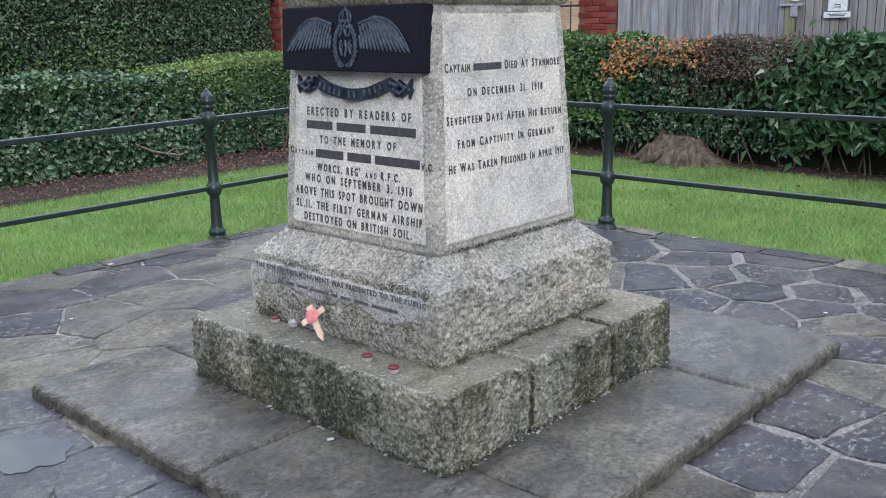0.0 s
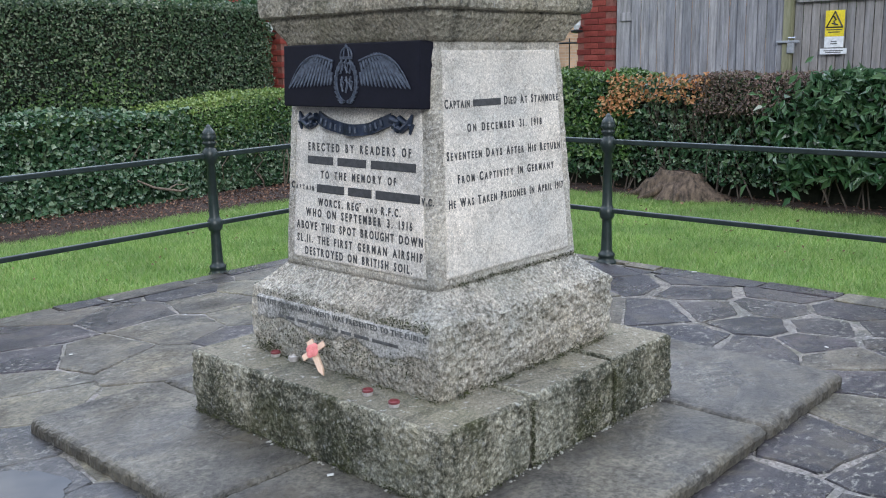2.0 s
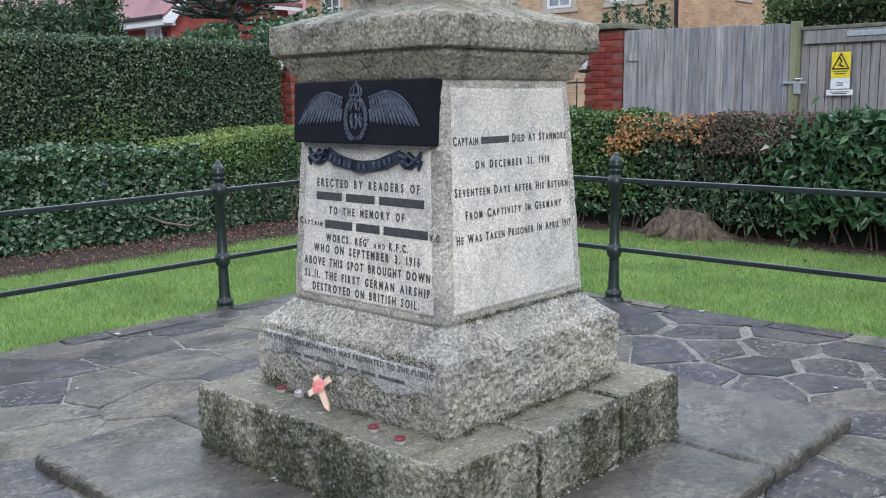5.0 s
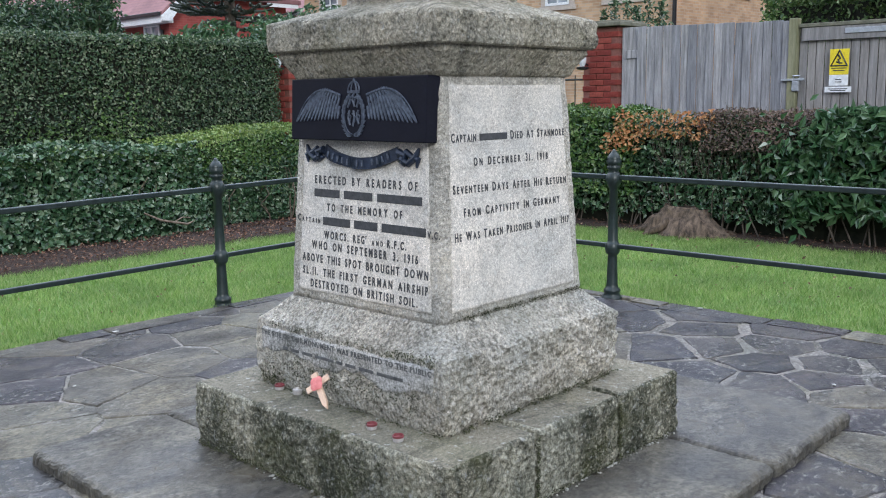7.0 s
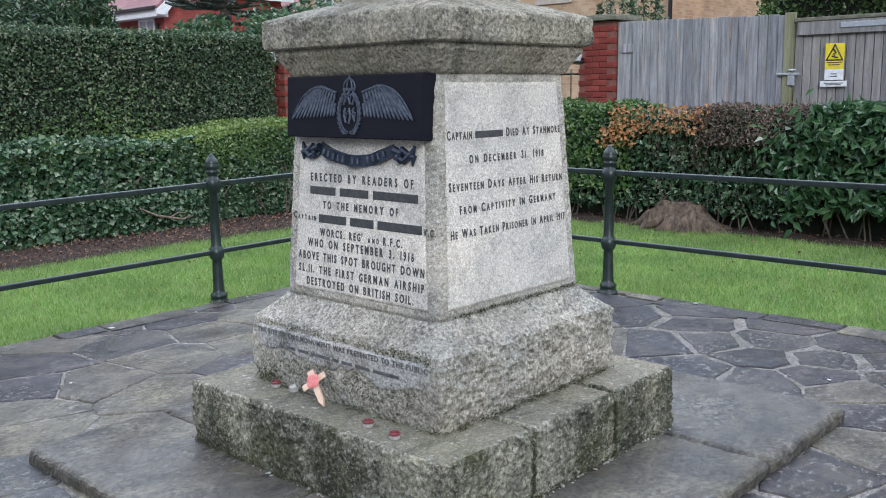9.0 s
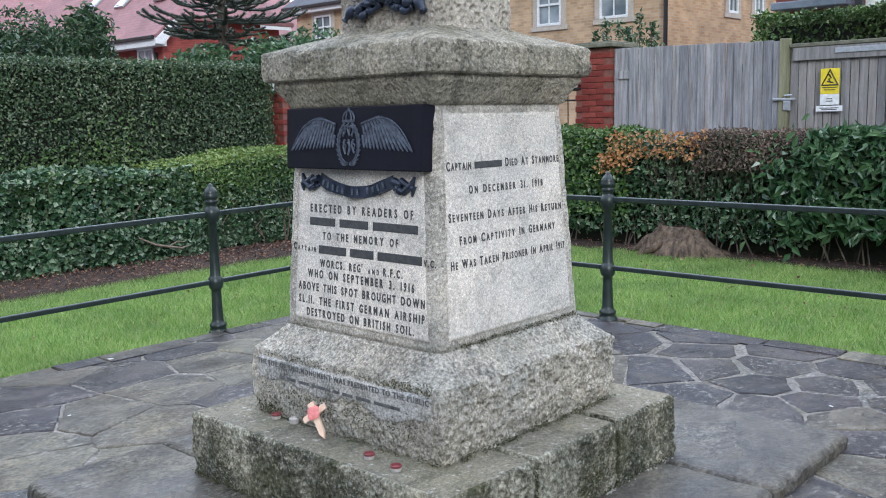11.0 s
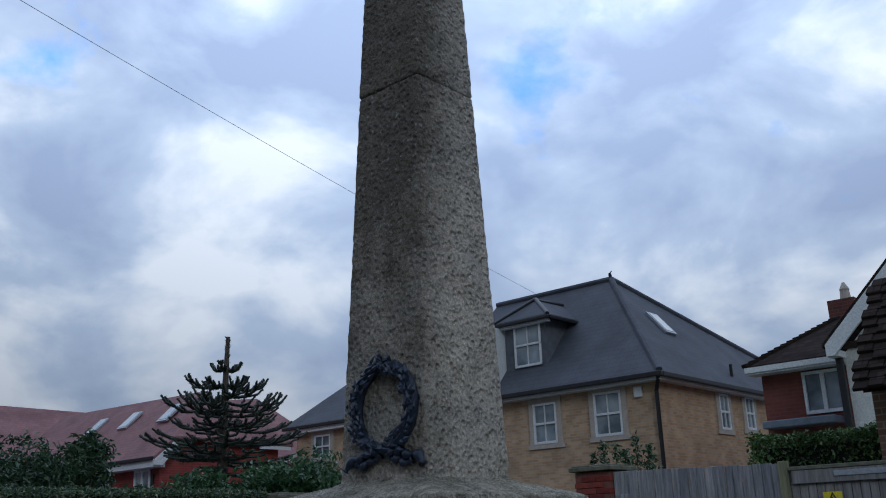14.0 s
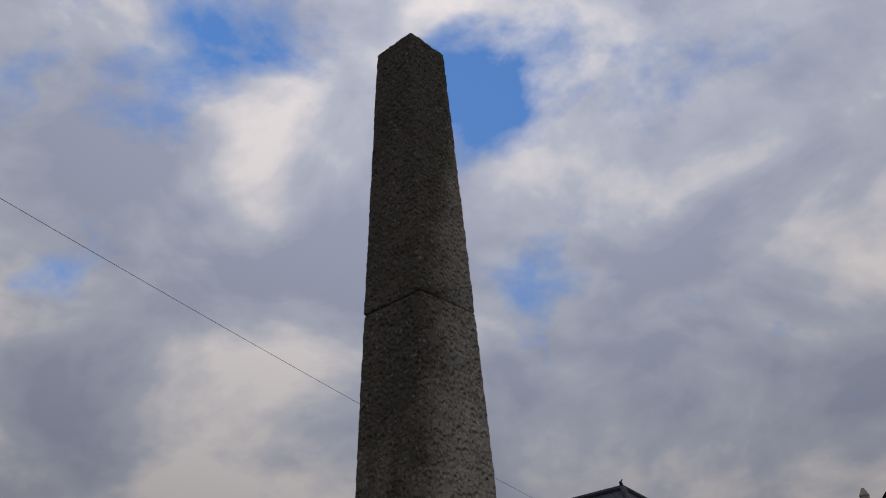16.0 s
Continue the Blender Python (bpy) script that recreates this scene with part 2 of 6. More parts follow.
def flagstone_mat(name, tones, lichen, patchy, rough, spec=0.36):
    """Riven sandstone flags: a tone for each stone, cloudy stains along the bedding, pale lichen flecks, damp patches."""
    mt, n, l, b = material(name, 0.4, spec=spec)
    info = n.new("ShaderNodeObjectInfo")
    base = ramp(n, l, info.outputs["Random"], *[(i / (len(tones) - 1), c) for i, c in enumerate(tones)])
    mp = n.new("ShaderNodeMapping")
    mp.inputs["Scale"].default_value, mp.inputs["Rotation"].default_value = (1.0, 1.6, 1.0), (0, 0, -0.8)
    l.new(n.new("ShaderNodeTexCoord").outputs["Object"], mp.inputs["Vector"])
    big = tex(n, l, "ShaderNodeTexNoise", 2.4, mp.outputs[0], Detail=10.0, Roughness=0.68, Distortion=0.7)
    fine = tex(n, l, "ShaderNodeTexNoise", 48, Detail=9.0, Roughness=0.78)
    v = ramp(n, l, big.outputs["Fac"], (0.36, (0.48, 0.47, 0.50)), (0.5, (1.0, 0.98, 0.95)), (0.66, (patchy, patchy * 0.96, patchy * 0.86)))
    col = blend(n, l, 0.9, base, v, "MULTIPLY")
    f = ramp(n, l, fine.outputs["Fac"], (0.40, (0.5, 0.5, 0.5)), (0.60, (1.5, 1.5, 1.5)))
    col = blend(n, l, 0.9, col, f, "MULTIPLY")
    li = tex(n, l, "ShaderNodeTexNoise", 22, mp.outputs[0], Detail=10.0, Roughness=0.78)
    lf = ramp(n, l, li.outputs["Fac"], (0.545, GREY0), (0.59, (lichen, lichen, lichen)))
    pat = tex(n, l, "ShaderNodeTexNoise", 1.7, Detail=4.0, Roughness=0.6)
    lf = blend(n, l, 1.0, lf, ramp(n, l, pat.outputs["Fac"], (0.42, (0.1, 0.1, 0.1)), (0.60, GREY1)), "MULTIPLY")
    col = blend(n, l, lf, col, (0.26, 0.25, 0.215))
    dirt = tex(n, l, "ShaderNodeTexNoise", 4.5, Detail=9.0, Roughness=0.7, Distortion=0.8)
    col = blend(n, l, ramp(n, l, dirt.outputs["Fac"], (0.52, GREY0), (0.62, (0.5, 0.5, 0.5))), col, (0.085, 0.072, 0.052))
    l.new(col, b.inputs["Base Color"])
    wet = tex(n, l, "ShaderNodeTexNoise", 1.4, Detail=5.0)
    l.new(ramp(n, l, wet.outputs["Fac"], (0.36, (rough, rough, rough)), (0.52, (rough * 0.55,) * 3), (0.64, (rough * 0.25,) * 3)), b.inputs["Roughness"])
    bump(n, l, b, big.outputs["Fac"], 0.5, 0.015, bump(n, l, b, fine.outputs["Fac"], 0.6, 0.004))
    return mt


FLAG = flagstone_mat("flagstone", ((0.020, 0.018, 0.022), (0.028, 0.025, 0.028), (0.042, 0.037, 0.036), (0.032, 0.027, 0.032)), 0.85, 2.0, 0.55, 0.22)
FLAG_BUFF = flagstone_mat("buff_flagstone", ((0.092, 0.084, 0.066), (0.066, 0.060, 0.050), (0.115, 0.107, 0.082), (0.076, 0.067, 0.055)), 0.75, 1.8, 0.85, 0.18)
FLAG_WET = flagstone_mat("wet_flagstone", ((0.034, 0.034, 0.036), (0.046, 0.044, 0.044)), 0.45, 1.6, 0.30, 0.32)


def plain(name, col, col2, scale=12, rough=0.8, metal=0.0, bump_s=0.2, bump_d=0.004, detail=5.0, spec=0.5, stretch=None):
    """A surface that wanders between two colours, with a fine relief."""
    mt, n, l, b = material(name, rough, metal, spec)
    where = None
    if stretch:
        mp = n.new("ShaderNodeMapping")
        mp.inputs["Scale"].default_value = stretch
        l.new(n.new("ShaderNodeTexCoord").outputs["Object"], mp.inputs[0])
        where = mp.outputs[0]
    a = tex(n, l, "ShaderNodeTexNoise", scale, where, Detail=detail, Roughness=0.65)
    f = tex(n, l, "ShaderNodeTexNoise", scale * 9, where, Detail=3.0)
    col_ = ramp(n, l, a.outputs["Fac"], (0.33, col), (0.67, col2))
    col_ = blend(n, l, 0.5, col_, ramp(n, l, f.outputs["Fac"], (0.3, (0.7, 0.7, 0.7)), (0.7, (1.25, 1.25, 1.25))), "MULTIPLY")
    l.new(col_, b.inputs["Base Color"])
    if bump_s:
        bump(n, l, b, f.outputs["Fac"], bump_s, bump_d)
    return mt


def leafy(name, cols, rough=0.45, through=0.15, spec=0.5):
    """Leaves: each one its own tone, some light through the blade."""
    mt, n, l, b = material(name, rough, spec=spec)
    g = n.new("ShaderNodeNewGeometry")
    c = ramp(n, l, g.outputs["Random Per Island"], *[(i / (len(cols) - 1), k) for i, k in enumerate(cols)])
    big = tex(n, l, "ShaderNodeTexNoise", 1.8, Detail=4.0)
    c = blend(n, l, 0.7, c, ramp(n, l, big.outputs["Fac"], (0.35, (0.7, 0.75, 0.7)), (0.65, (1.2, 1.15, 1.1))), "MULTIPLY")
    l.new(c, b.inputs["Base Color"])
    tr = n.new("ShaderNodeBsdfTranslucent")
    l.new(c, tr.inputs["Color"])
    ms = n.new("ShaderNodeMixShader")
    ms.inputs[0].default_value = through
    l.new(b.outputs[0], ms.inputs[1])
    l.new(tr.outputs[0], ms.inputs[2])
    l.new(ms.outputs[0], n["Material Output"].inputs[0])
    return mt


def bricks(name, c1, c2, mortar, across):
    """Brickwork with 225 x 75 mm courses on an upright wall that runs along the given axis."""
    mt, n, l, b = material(name, 0.9, spec=0.2)
    s = n.new("ShaderNodeSeparateXYZ")
    l.new(n.new("ShaderNodeTexCoord").outputs["Object"], s.inputs[0])
    c = n.new("ShaderNodeCombineXYZ")
    l.new(s.outputs[across], c.inputs[0])
    l.new(s.outputs["Z"], c.inputs[1])
    t = tex(n, l, "ShaderNodeTexBrick", 1.0, c.outputs[0])
    t.inputs["Color1"].default_value, t.inputs["Color2"].default_value, t.inputs["Mortar"].default_value = (*c1, 1), (*c2, 1), (*mortar, 1)
    t.inputs["Mortar Size"].default_value, t.inputs["Brick Width"].default_value, t.inputs["Row Height"].default_value = 0.008, 0.225, 0.075
    big = tex(n, l, "ShaderNodeTexNoise", 2.0, Detail=6.0)
    col = blend(n, l, 0.8, t.outputs["Color"], ramp(n, l, big.outputs["Fac"], (0.3, (0.75, 0.75, 0.75)), (0.7, (1.2, 1.2, 1.2))), "MULTIPLY")
    l.new(col, b.inputs["Base Color"])
    bump(n, l, b, t.outputs["Fac"], -0.5, 0.008)
    return mt


def roofing(name, c1, c2, across, course=0.2, width=0.25, rough=0.7, spec=0.25):
    mt, n, l, b = material(name, rough, spec=spec)
    s = n.new("ShaderNodeSeparateXYZ")
    l.new(n.new("ShaderNodeTexCoord").outputs["Object"], s.inputs[0])
    c = n.new("ShaderNodeCombineXYZ")
    l.new(s.outputs[across], c.inputs[0])
    l.new(s.outputs["Z"], c.inputs[1])
    t = tex(n, l, "ShaderNodeTexBrick", 1.0, c.outputs[0])
    t.inputs["Color1"].default_value, t.inputs["Color2"].default_value = (*c1, 1), (*c2, 1)
    t.inputs["Mortar"].default_value = (*[k * 0.78 for k in c1], 1)
    t.inputs["Mortar Size"].default_value, t.inputs["Brick Width"].default_value, t.inputs["Row Height"].default_value = 0.006, width, course * 0.7
    big = tex(n, l, "ShaderNodeTexNoise", 0.9, Detail=7.0, Roughness=0.6)
    col = blend(n, l, 0.9, t.outputs["Color"], ramp(n, l, big.outputs["Fac"], (0.3, (0.75, 0.75, 0.75)), (0.7, (1.25, 1.25, 1.25))), "MULTIPLY")
    l.new(col, b.inputs["Base Color"])
    bump(n, l, b, t.outputs["Fac"], -0.4, 0.01)
    return mt


IRON = plain("painted_iron", (0.008, 0.015, 0.014), (0.022, 0.034, 0.032), 14, 0.38, bump_s=0.25, bump_d=0.002)
BRONZE = plain("dark_bronze", (0.008, 0.013, 0.026), (0.032, 0.044, 0.075), 30, 0.38, 0.2, 0.3, 0.002)
SLATE_PLAQUE = plain("plaque_slate", (0.005, 0.005, 0.010), (0.008, 0.008, 0.015), 9, 0.55, 0.0, 0.1, 0.001, spec=0.16)
ENGRAVED = plain("engraved_grey", (0.022, 0.027, 0.043), (0.10, 0.12, 0.16), 60, 0.6, bump_s=0)
LEAD = plain("lead_letter", (0.03, 0.03, 0.032), (0.07, 0.07, 0.072), 40, 0.6, bump_s=0)
MORTAR = granite("joint_mortar", (0.27, 0.25, 0.235), (0.10, 0.092, 0.085), 60, 0.9, stain=0.75, moss=0.3, relief=0.5, stain_scale=2.2)
SLAB = flagstone_mat("base_slab_stone", ((0.078, 0.073, 0.064), (0.066, 0.063, 0.056), (0.090, 0.084, 0.071)), 0.5, 1.7, 0.75, 0.22)
SOIL = plain("leaf_litter", (0.025, 0.014, 0.010), (0.085, 0.050, 0.036), 25, 0.95, bump_s=1.0, bump_d=0.03)
TURF = plain("turf", (0.09, 0.17, 0.025), (0.16, 0.27, 0.05), 5, 0.9, bump_s=0.8, bump_d=0.02)
GRASS = leafy("grass_blade", [(0.10, 0.18, 0.036), (0.19, 0.31, 0.072), (0.27, 0.39, 0.115), (0.40, 0.43, 0.21)], 0.5, 0.35)
IVY = leafy("ivy_leaf", [(0.016, 0.040, 0.019), (0.042, 0.094, 0.044), (0.085, 0.155, 0.075), (0.25, 0.31, 0.21)], 0.3)
YOUNG = leafy("young_leaf", [(0.028, 0.066, 0.018), (0.065, 0.13, 0.030), (0.115, 0.19, 0.05), (0.22, 0.29, 0.12)], 0.4)
LIME = leafy("new_growth_leaf", [(0.07, 0.13, 0.030), (0.14, 0.22, 0.05), (0.22, 0.30, 0.08), (0.32, 0.38, 0.15)], 0.4)
PRIVET = leafy("clipped_leaf", [(0.018, 0.042, 0.020), (0.050, 0.096, 0.044), (0.10, 0.155, 0.074), (0.28, 0.31, 0.21)], 0.4)
LAUREL = leafy("laurel_leaf", [(0.026, 0.066, 0.030), (0.046, 0.105, 0.045), (0.08, 0.15, 0.068), (0.13, 0.20, 0.105)], 0.28)
RUSSET = leafy("russet_leaf", [(0.22, 0.09, 0.035), (0.38, 0.16, 0.055), (0.48, 0.26, 0.12), (0.15, 0.14, 0.05)], 0.6)
DEADLEAF = leafy("withered_leaf", [(0.075, 0.055, 0.050), (0.15, 0.105, 0.09), (0.22, 0.15, 0.125), (0.08, 0.10, 0.045)], 0.7)
# near-black filler: the shade between the leaves is put into its colour
HEDGE_CORE_SHADE = plain("hedge_inside_shade", (0.006, 0.008, 0.004), (0.02, 0.022, 0.012), 20, 0.95, bump_s=0)
TWIG = plain("twig_bark", (0.10, 0.075, 0.055), (0.22, 0.17, 0.13), 30, 0.85)
BARK = plain("bark", (0.06, 0.048, 0.038), (0.15, 0.12, 0.095), 14, 0.9, bump_s=0.8, bump_d=0.015)
STUMP = plain("stump_wood", (0.042, 0.030, 0.022), (0.26, 0.185, 0.13), 22, 0.9, bump_s=1.0, bump_d=0.02, stretch=(1, 1, 0.3))
ARAUCARIA = leafy("scale_leaf", [(0.024, 0.032, 0.026), (0.038, 0.049, 0.038), (0.062, 0.070, 0.050)], 0.5, 0.0)
FENCE = plain("weathered_board", (0.18, 0.178, 0.185), (0.42, 0.415, 0.43), 6, 0.85, bump_s=0.5, bump_d=0.004, stretch=(5, 5, 0.35))
FENCE_WARM = plain("weathered_gate_board", (0.19, 0.178, 0.172), (0.35, 0.33, 0.315), 6, 0.85, bump_s=0.5, bump_d=0.004, stretch=(5, 5, 0.35))


def per_piece(mt, low_tone, high_tone):
    """Gives each piece that shares a material a tone of its own."""
    n, l = mt.node_tree.nodes, mt.node_tree.links
    socket = n["Principled BSDF"].inputs["Base Color"]
    was = socket.links[0].from_socket
    tone = ramp(n, l, n.new("ShaderNodeObjectInfo").outputs["Random"], (0.0, low_tone), (1.0, high_tone))
    l.new(blend(n, l, 1.0, was, tone, "MULTIPLY"), socket)


per_piece(FENCE, (0.70, 0.71, 0.74), (1.18, 1.15, 1.12))
per_piece(FENCE_WARM, (0.78, 0.80, 0.84), (1.12, 1.10, 1.08))
POST_GREEN = plain("algae_post", (0.16, 0.16, 0.085), (0.28, 0.27, 0.17), 5, 0.85, stretch=(4, 4, 0.4))
PALE_JOINT = plain("pale_mortar", (0.17, 0.065, 0.05), (0.24, 0.10, 0.08), 20, 0.95)
COPING = plain("coping_stone", (0.10, 0.10, 0.07), (0.22, 0.21, 0.16), 10, 0.9)
BUFF_X = bricks("buff_brickwork", (0.44, 0.285, 0.17), (0.58, 0.40, 0.25), (0.50, 0.41, 0.31), "Y")
BUFF_Y = bricks("buff_brickwork_side", (0.45, 0.28, 0.16), (0.58, 0.39, 0.235), (0.50, 0.40, 0.30), "X")
REDWALL_X = bricks("red_brickwork", (0.26, 0.055, 0.05), (0.31, 0.075, 0.062), (0.29, 0.10, 0.085), "Y")
REDWALL_Y = bricks("red_brickwork_side", (0.26, 0.055, 0.05), (0.31, 0.075, 0.062), (0.29, 0.10, 0.085), "X")
DARKBRICK_X = bricks("dark_red_brickwork", (0.21, 0.075, 0.062), (0.25, 0.09, 0.072), (0.24, 0.105, 0.085), "Y")
SLATES_X = roofing("slates", (0.090, 0.095, 0.112), (0.097, 0.102, 0.120), "Y")
SLATES_Y = roofing("slates_side", (0.090, 0.095, 0.112), (0.097, 0.102, 0.120), "X")
REDTILE_X = roofing("red_tiles", (0.235, 0.118, 0.12), (0.275, 0.14, 0.138), "Y", 0.15, 0.2)
REDTILE_Y = roofing("red_tiles_side", (0.235, 0.118, 0.12), (0.275, 0.14, 0.138), "X", 0.15, 0.2)
BROWNTILE = roofing("brown_tiles", (0.026, 0.020, 0.018), (0.046, 0.034, 0.029), "Y", 0.14, 0.17, 0.95, 0.06)
STONE_TRIM = plain("cast_stone", (0.44, 0.38, 0.32), (0.56, 0.49, 0.42), 6, 0.85)
WHITE = plain("white_paint", (0.76, 0.77, 0.78), (0.84, 0.84, 0.84), 3, 0.45, bump_s=0.05)
RENDER_WHITE = plain("white_render", (0.70, 0.69, 0.66), (0.82, 0.81, 0.78), 4, 0.9)
BLACKPLASTIC = plain("black_gutter", (0.012, 0.012, 0.013), (0.025, 0.025, 0.027), 8, 0.4, bump_s=0)
YELLOW = plain("yellow_sign", (0.80, 0.62, 0.02), (0.86, 0.70, 0.04), 6, 0.5, bump_s=0)
STEEL = plain("galvanised_steel", (0.42, 0.44, 0.47), (0.58, 0.60, 0.64), 25, 0.45, 0.7, 0.1)


def glass_mat():
    mt, n, l, b = material("window_glass_sky_tint", 0.04, spec=0.8)
    g = tex(n, l, "ShaderNodeTexNoise", 1.2, Detail=3.0)
    # pale tones put the reflected sky into the glass colour
    l.new(ramp(n, l, g.outputs["Fac"], (0.35, (0.10, 0.13, 0.15)), (0.65, (0.42, 0.46, 0.49))), b.inputs["Base Color"])
    return mt


GLASS = glass_mat()
SKYLIGHT = plain("skylight_glass", (0.35, 0.38, 0.42), (0.45, 0.48, 0.52), 2, 0.08, bump_s=0, spec=0.9)


# ---- builders ----
def part(name, bm, mat, parent, label="", smooth=False):
    """Links a bmesh, or a mesh, as one object under a thing or a part."""
    if isinstance(bm, bpy.types.Mesh):
        me = bm
    else:
        me = bpy.data.meshes.new(name)
        bm.to_mesh(me)
        bm.free()
    if mat and not me.materials:
        me.materials.append(mat)
    if smooth:
        me.shade_smooth()
    ob = new(name, me)
    ob.parent = parent
    if label:
        ob["label"] = label
    return ob


def thing(name, label, category, group="", kind="", at=(0, 0, 0)):
    ob = new(name)
    ob.empty_display_size = 0.1
    ob.location = at
    return tagged(ob, label, category, group, kind)


def solo(name, bm, mat, label, category, group="", kind="", smooth=False):
    return tagged(part(name, bm, mat, None, smooth=smooth), label, category, group, kind)


def box(lo, hi, bevel=0.0, bm=None, m=None):
    b = bmesh.new()
    bmesh.ops.create_cube(b, size=1.0)
    for v in b.verts:
        v.co = Vector([(p + q) / 2 + c * (q - p) for p, q, c in zip(lo, hi, v.co)])
    if bevel:
        bmesh.ops.bevel(b, geom=b.edges[:], offset=bevel, segments=2, affect="EDGES", profile=0.5)
    if m:
        b.transform(m)
    if bm is None:
        return b
    join(bm, b)
    return bm


def join(bm, b):
    me = bpy.data.meshes.new("tmp")
    b.to_mesh(me)
    b.free()
    bm.from_mesh(me)
    bpy.data.meshes.remove(me)


def prism(outline, lo, hi, axis="z"):
    """A polygon pushed out between two levels of an axis. The outline's pairs are the other two axes, in order."""
    b = bmesh.new()
    mk = {"z": lambda p, k: (p[0], p[1], k), "x": lambda p, k: (k, p[0], p[1]), "y": lambda p, k: (p[0], k, p[1])}[axis]
    v0 = [b.verts.new(mk(p, lo)) for p in outline]
    v1 = [b.verts.new(mk(p, hi)) for p in outline]
    b.faces.new(v0), b.faces.new(v1)
    for i in range(len(outline)):
        j = (i + 1) % len(outline)
        b.faces.new((v0[i], v0[j], v1[j], v1[i]))
    bmesh.ops.recalc_face_normals(b, faces=b.faces[:])
    return b


def tube(points, radii, sides=8, bm=None):
    """A round bar along points; radii one number or one a point."""
    b = bm or bmesh.new()
    pts = [Vector(p) for p in points]
    if isinstance(radii, (int, float)):
        radii = [radii] * len(pts)
    rings = []
    for i, p in enumerate(pts):
        d = (pts[min(i + 1, len(pts) - 1)] - pts[max(i - 1, 0)]).normalized()
        a = d.cross(Vector((0, 0, 1)) if abs(d.z) < 0.95 else Vector((1, 0, 0))).normalized()
        c = d.cross(a)
        rings.append([b.verts.new(p + radii[i] * (math.cos(2 * math.pi * k / sides) * a + math.sin(2 * math.pi * k / sides) * c)) for k in range(sides)])
    for r0, r1 in zip(rings, rings[1:]):
        for k in range(sides):
            b.faces.new((r0[k], r0[(k + 1) % sides], r1[(k + 1) % sides], r1[k]))
    b.faces.new(rings[0][::-1]), b.faces.new(rings[-1])
    return b


def turned(profile, sides=16, at=(0, 0, 0)):
    """A lathe-turned form from (radius, height) pairs."""
    b = bmesh.new()
    rings = [[b.verts.new((at[0] + r * math.cos(2 * math.pi * k / sides), at[1] + r * math.sin(2 * math.pi * k / sides), at[2] + z)) for k in range(sides)] for r, z in profile]
    for r0, r1 in zip(rings, rings[1:]):
        for k in range(sides):
            b.faces.new((r0[k], r0[(k + 1) % sides], r1[(k + 1) % sides], r1[k]))
    b.faces.new(rings[0][::-1]), b.faces.new(rings[-1])
    return b


def hewn(profile, centre=(0, 0), half=(1, 1), side=20, corner=0.02, amp=0.004, freq=14, amp2=0.0, margin=0.0, seed=0.0, calm=0.0, outer=0.0, dressed=9.0):
    """A hewn stone with a rounded rectangular plan: rings of (grow, height), the faces left uneven. grow adds to half."""
    b = bmesh.new()
    rings = []
    for grow, z in profile:
        hx, hy = half[0] + grow, half[1] + grow
        r = min(corner, hx * 0.6, hy * 0.6)
        ring = []
        for sx, sy, ex, ey in ((1, -1, 1, 1), (1, 1, -1, 1), (-1, 1, -1, -1), (-1, -1, 1, -1)):
            ax, ay, bx, by = sx * hx, sy * hy, ex * hx, ey * hy
            ln = math.hypot(bx - ax, by - ay)
            ux, uy = (bx - ax) / ln, (by - ay) / ln
            for i in range(side):
                s = r + (ln - 2 * r) * i / (side - 1)
                ring.append((ax + ux * s, ay + uy * s, min(i, side - 1 - i) / side))
            # one rounding vertex at the far corner
            cx, cy = bx - ux * r, by - uy * r
            nx, ny = uy, -ux
            ring.append((cx + (ux + nx) * 0.7071 * r - nx * r, cy + (uy + ny) * 0.7071 * r - ny * r, 0.0))
        row = []
        for x, y, edge in ring:
            p = Vector((x * 1.0 + centre[0], y * 1.0 + centre[1], z))
            q = p * freq + Vector((seed, seed * 1.7, seed * 0.6))
            d = amp * noise.noise(q) + amp * 0.6 * noise.noise(q * 2.7)
            if amp2:
                d += amp2 * noise.noise(q * 0.3)
            if margin and edge < margin:
                d *= 0.45
            if outer and max(abs(p.x), abs(p.y)) < outer:
                d = 0.0
            if z > dressed:
                d *= 0.2
            if calm and x < -0.97 * hx:
                d *= calm
            k = Vector((x / hx, y / hy, 0))
            k = Vector((k.x if abs(k.x) > 0.97 else 0, k.y if abs(k.y) > 0.97 else 0, 0))
            row.append(b.verts.new(p + k * d))
        rings.append(row)
    n = len(rings[0])
    for r0, r1 in zip(rings, rings[1:]):
        for k in range(n):
            b.faces.new((r0[k], r0[(k + 1) % n], r1[(k + 1) % n], r1[k]))
    b.faces.new(rings[0][::-1]), b.faces.new(rings[-1])
    return b


def dense(stops, step):
    """Fills a profile of (grow, height) in with more rings."""
    out = [stops[0]]
    for (g0, z0), (g1, z1) in zip(stops, stops[1:]):
        k = max(1, int(math.hypot(g1 - g0, z1 - z0) / step))
        out += [(g0 + (g1 - g0) * i / k, z0 + (z1 - z0) * i / k) for i in range(1, k + 1)]
    return out


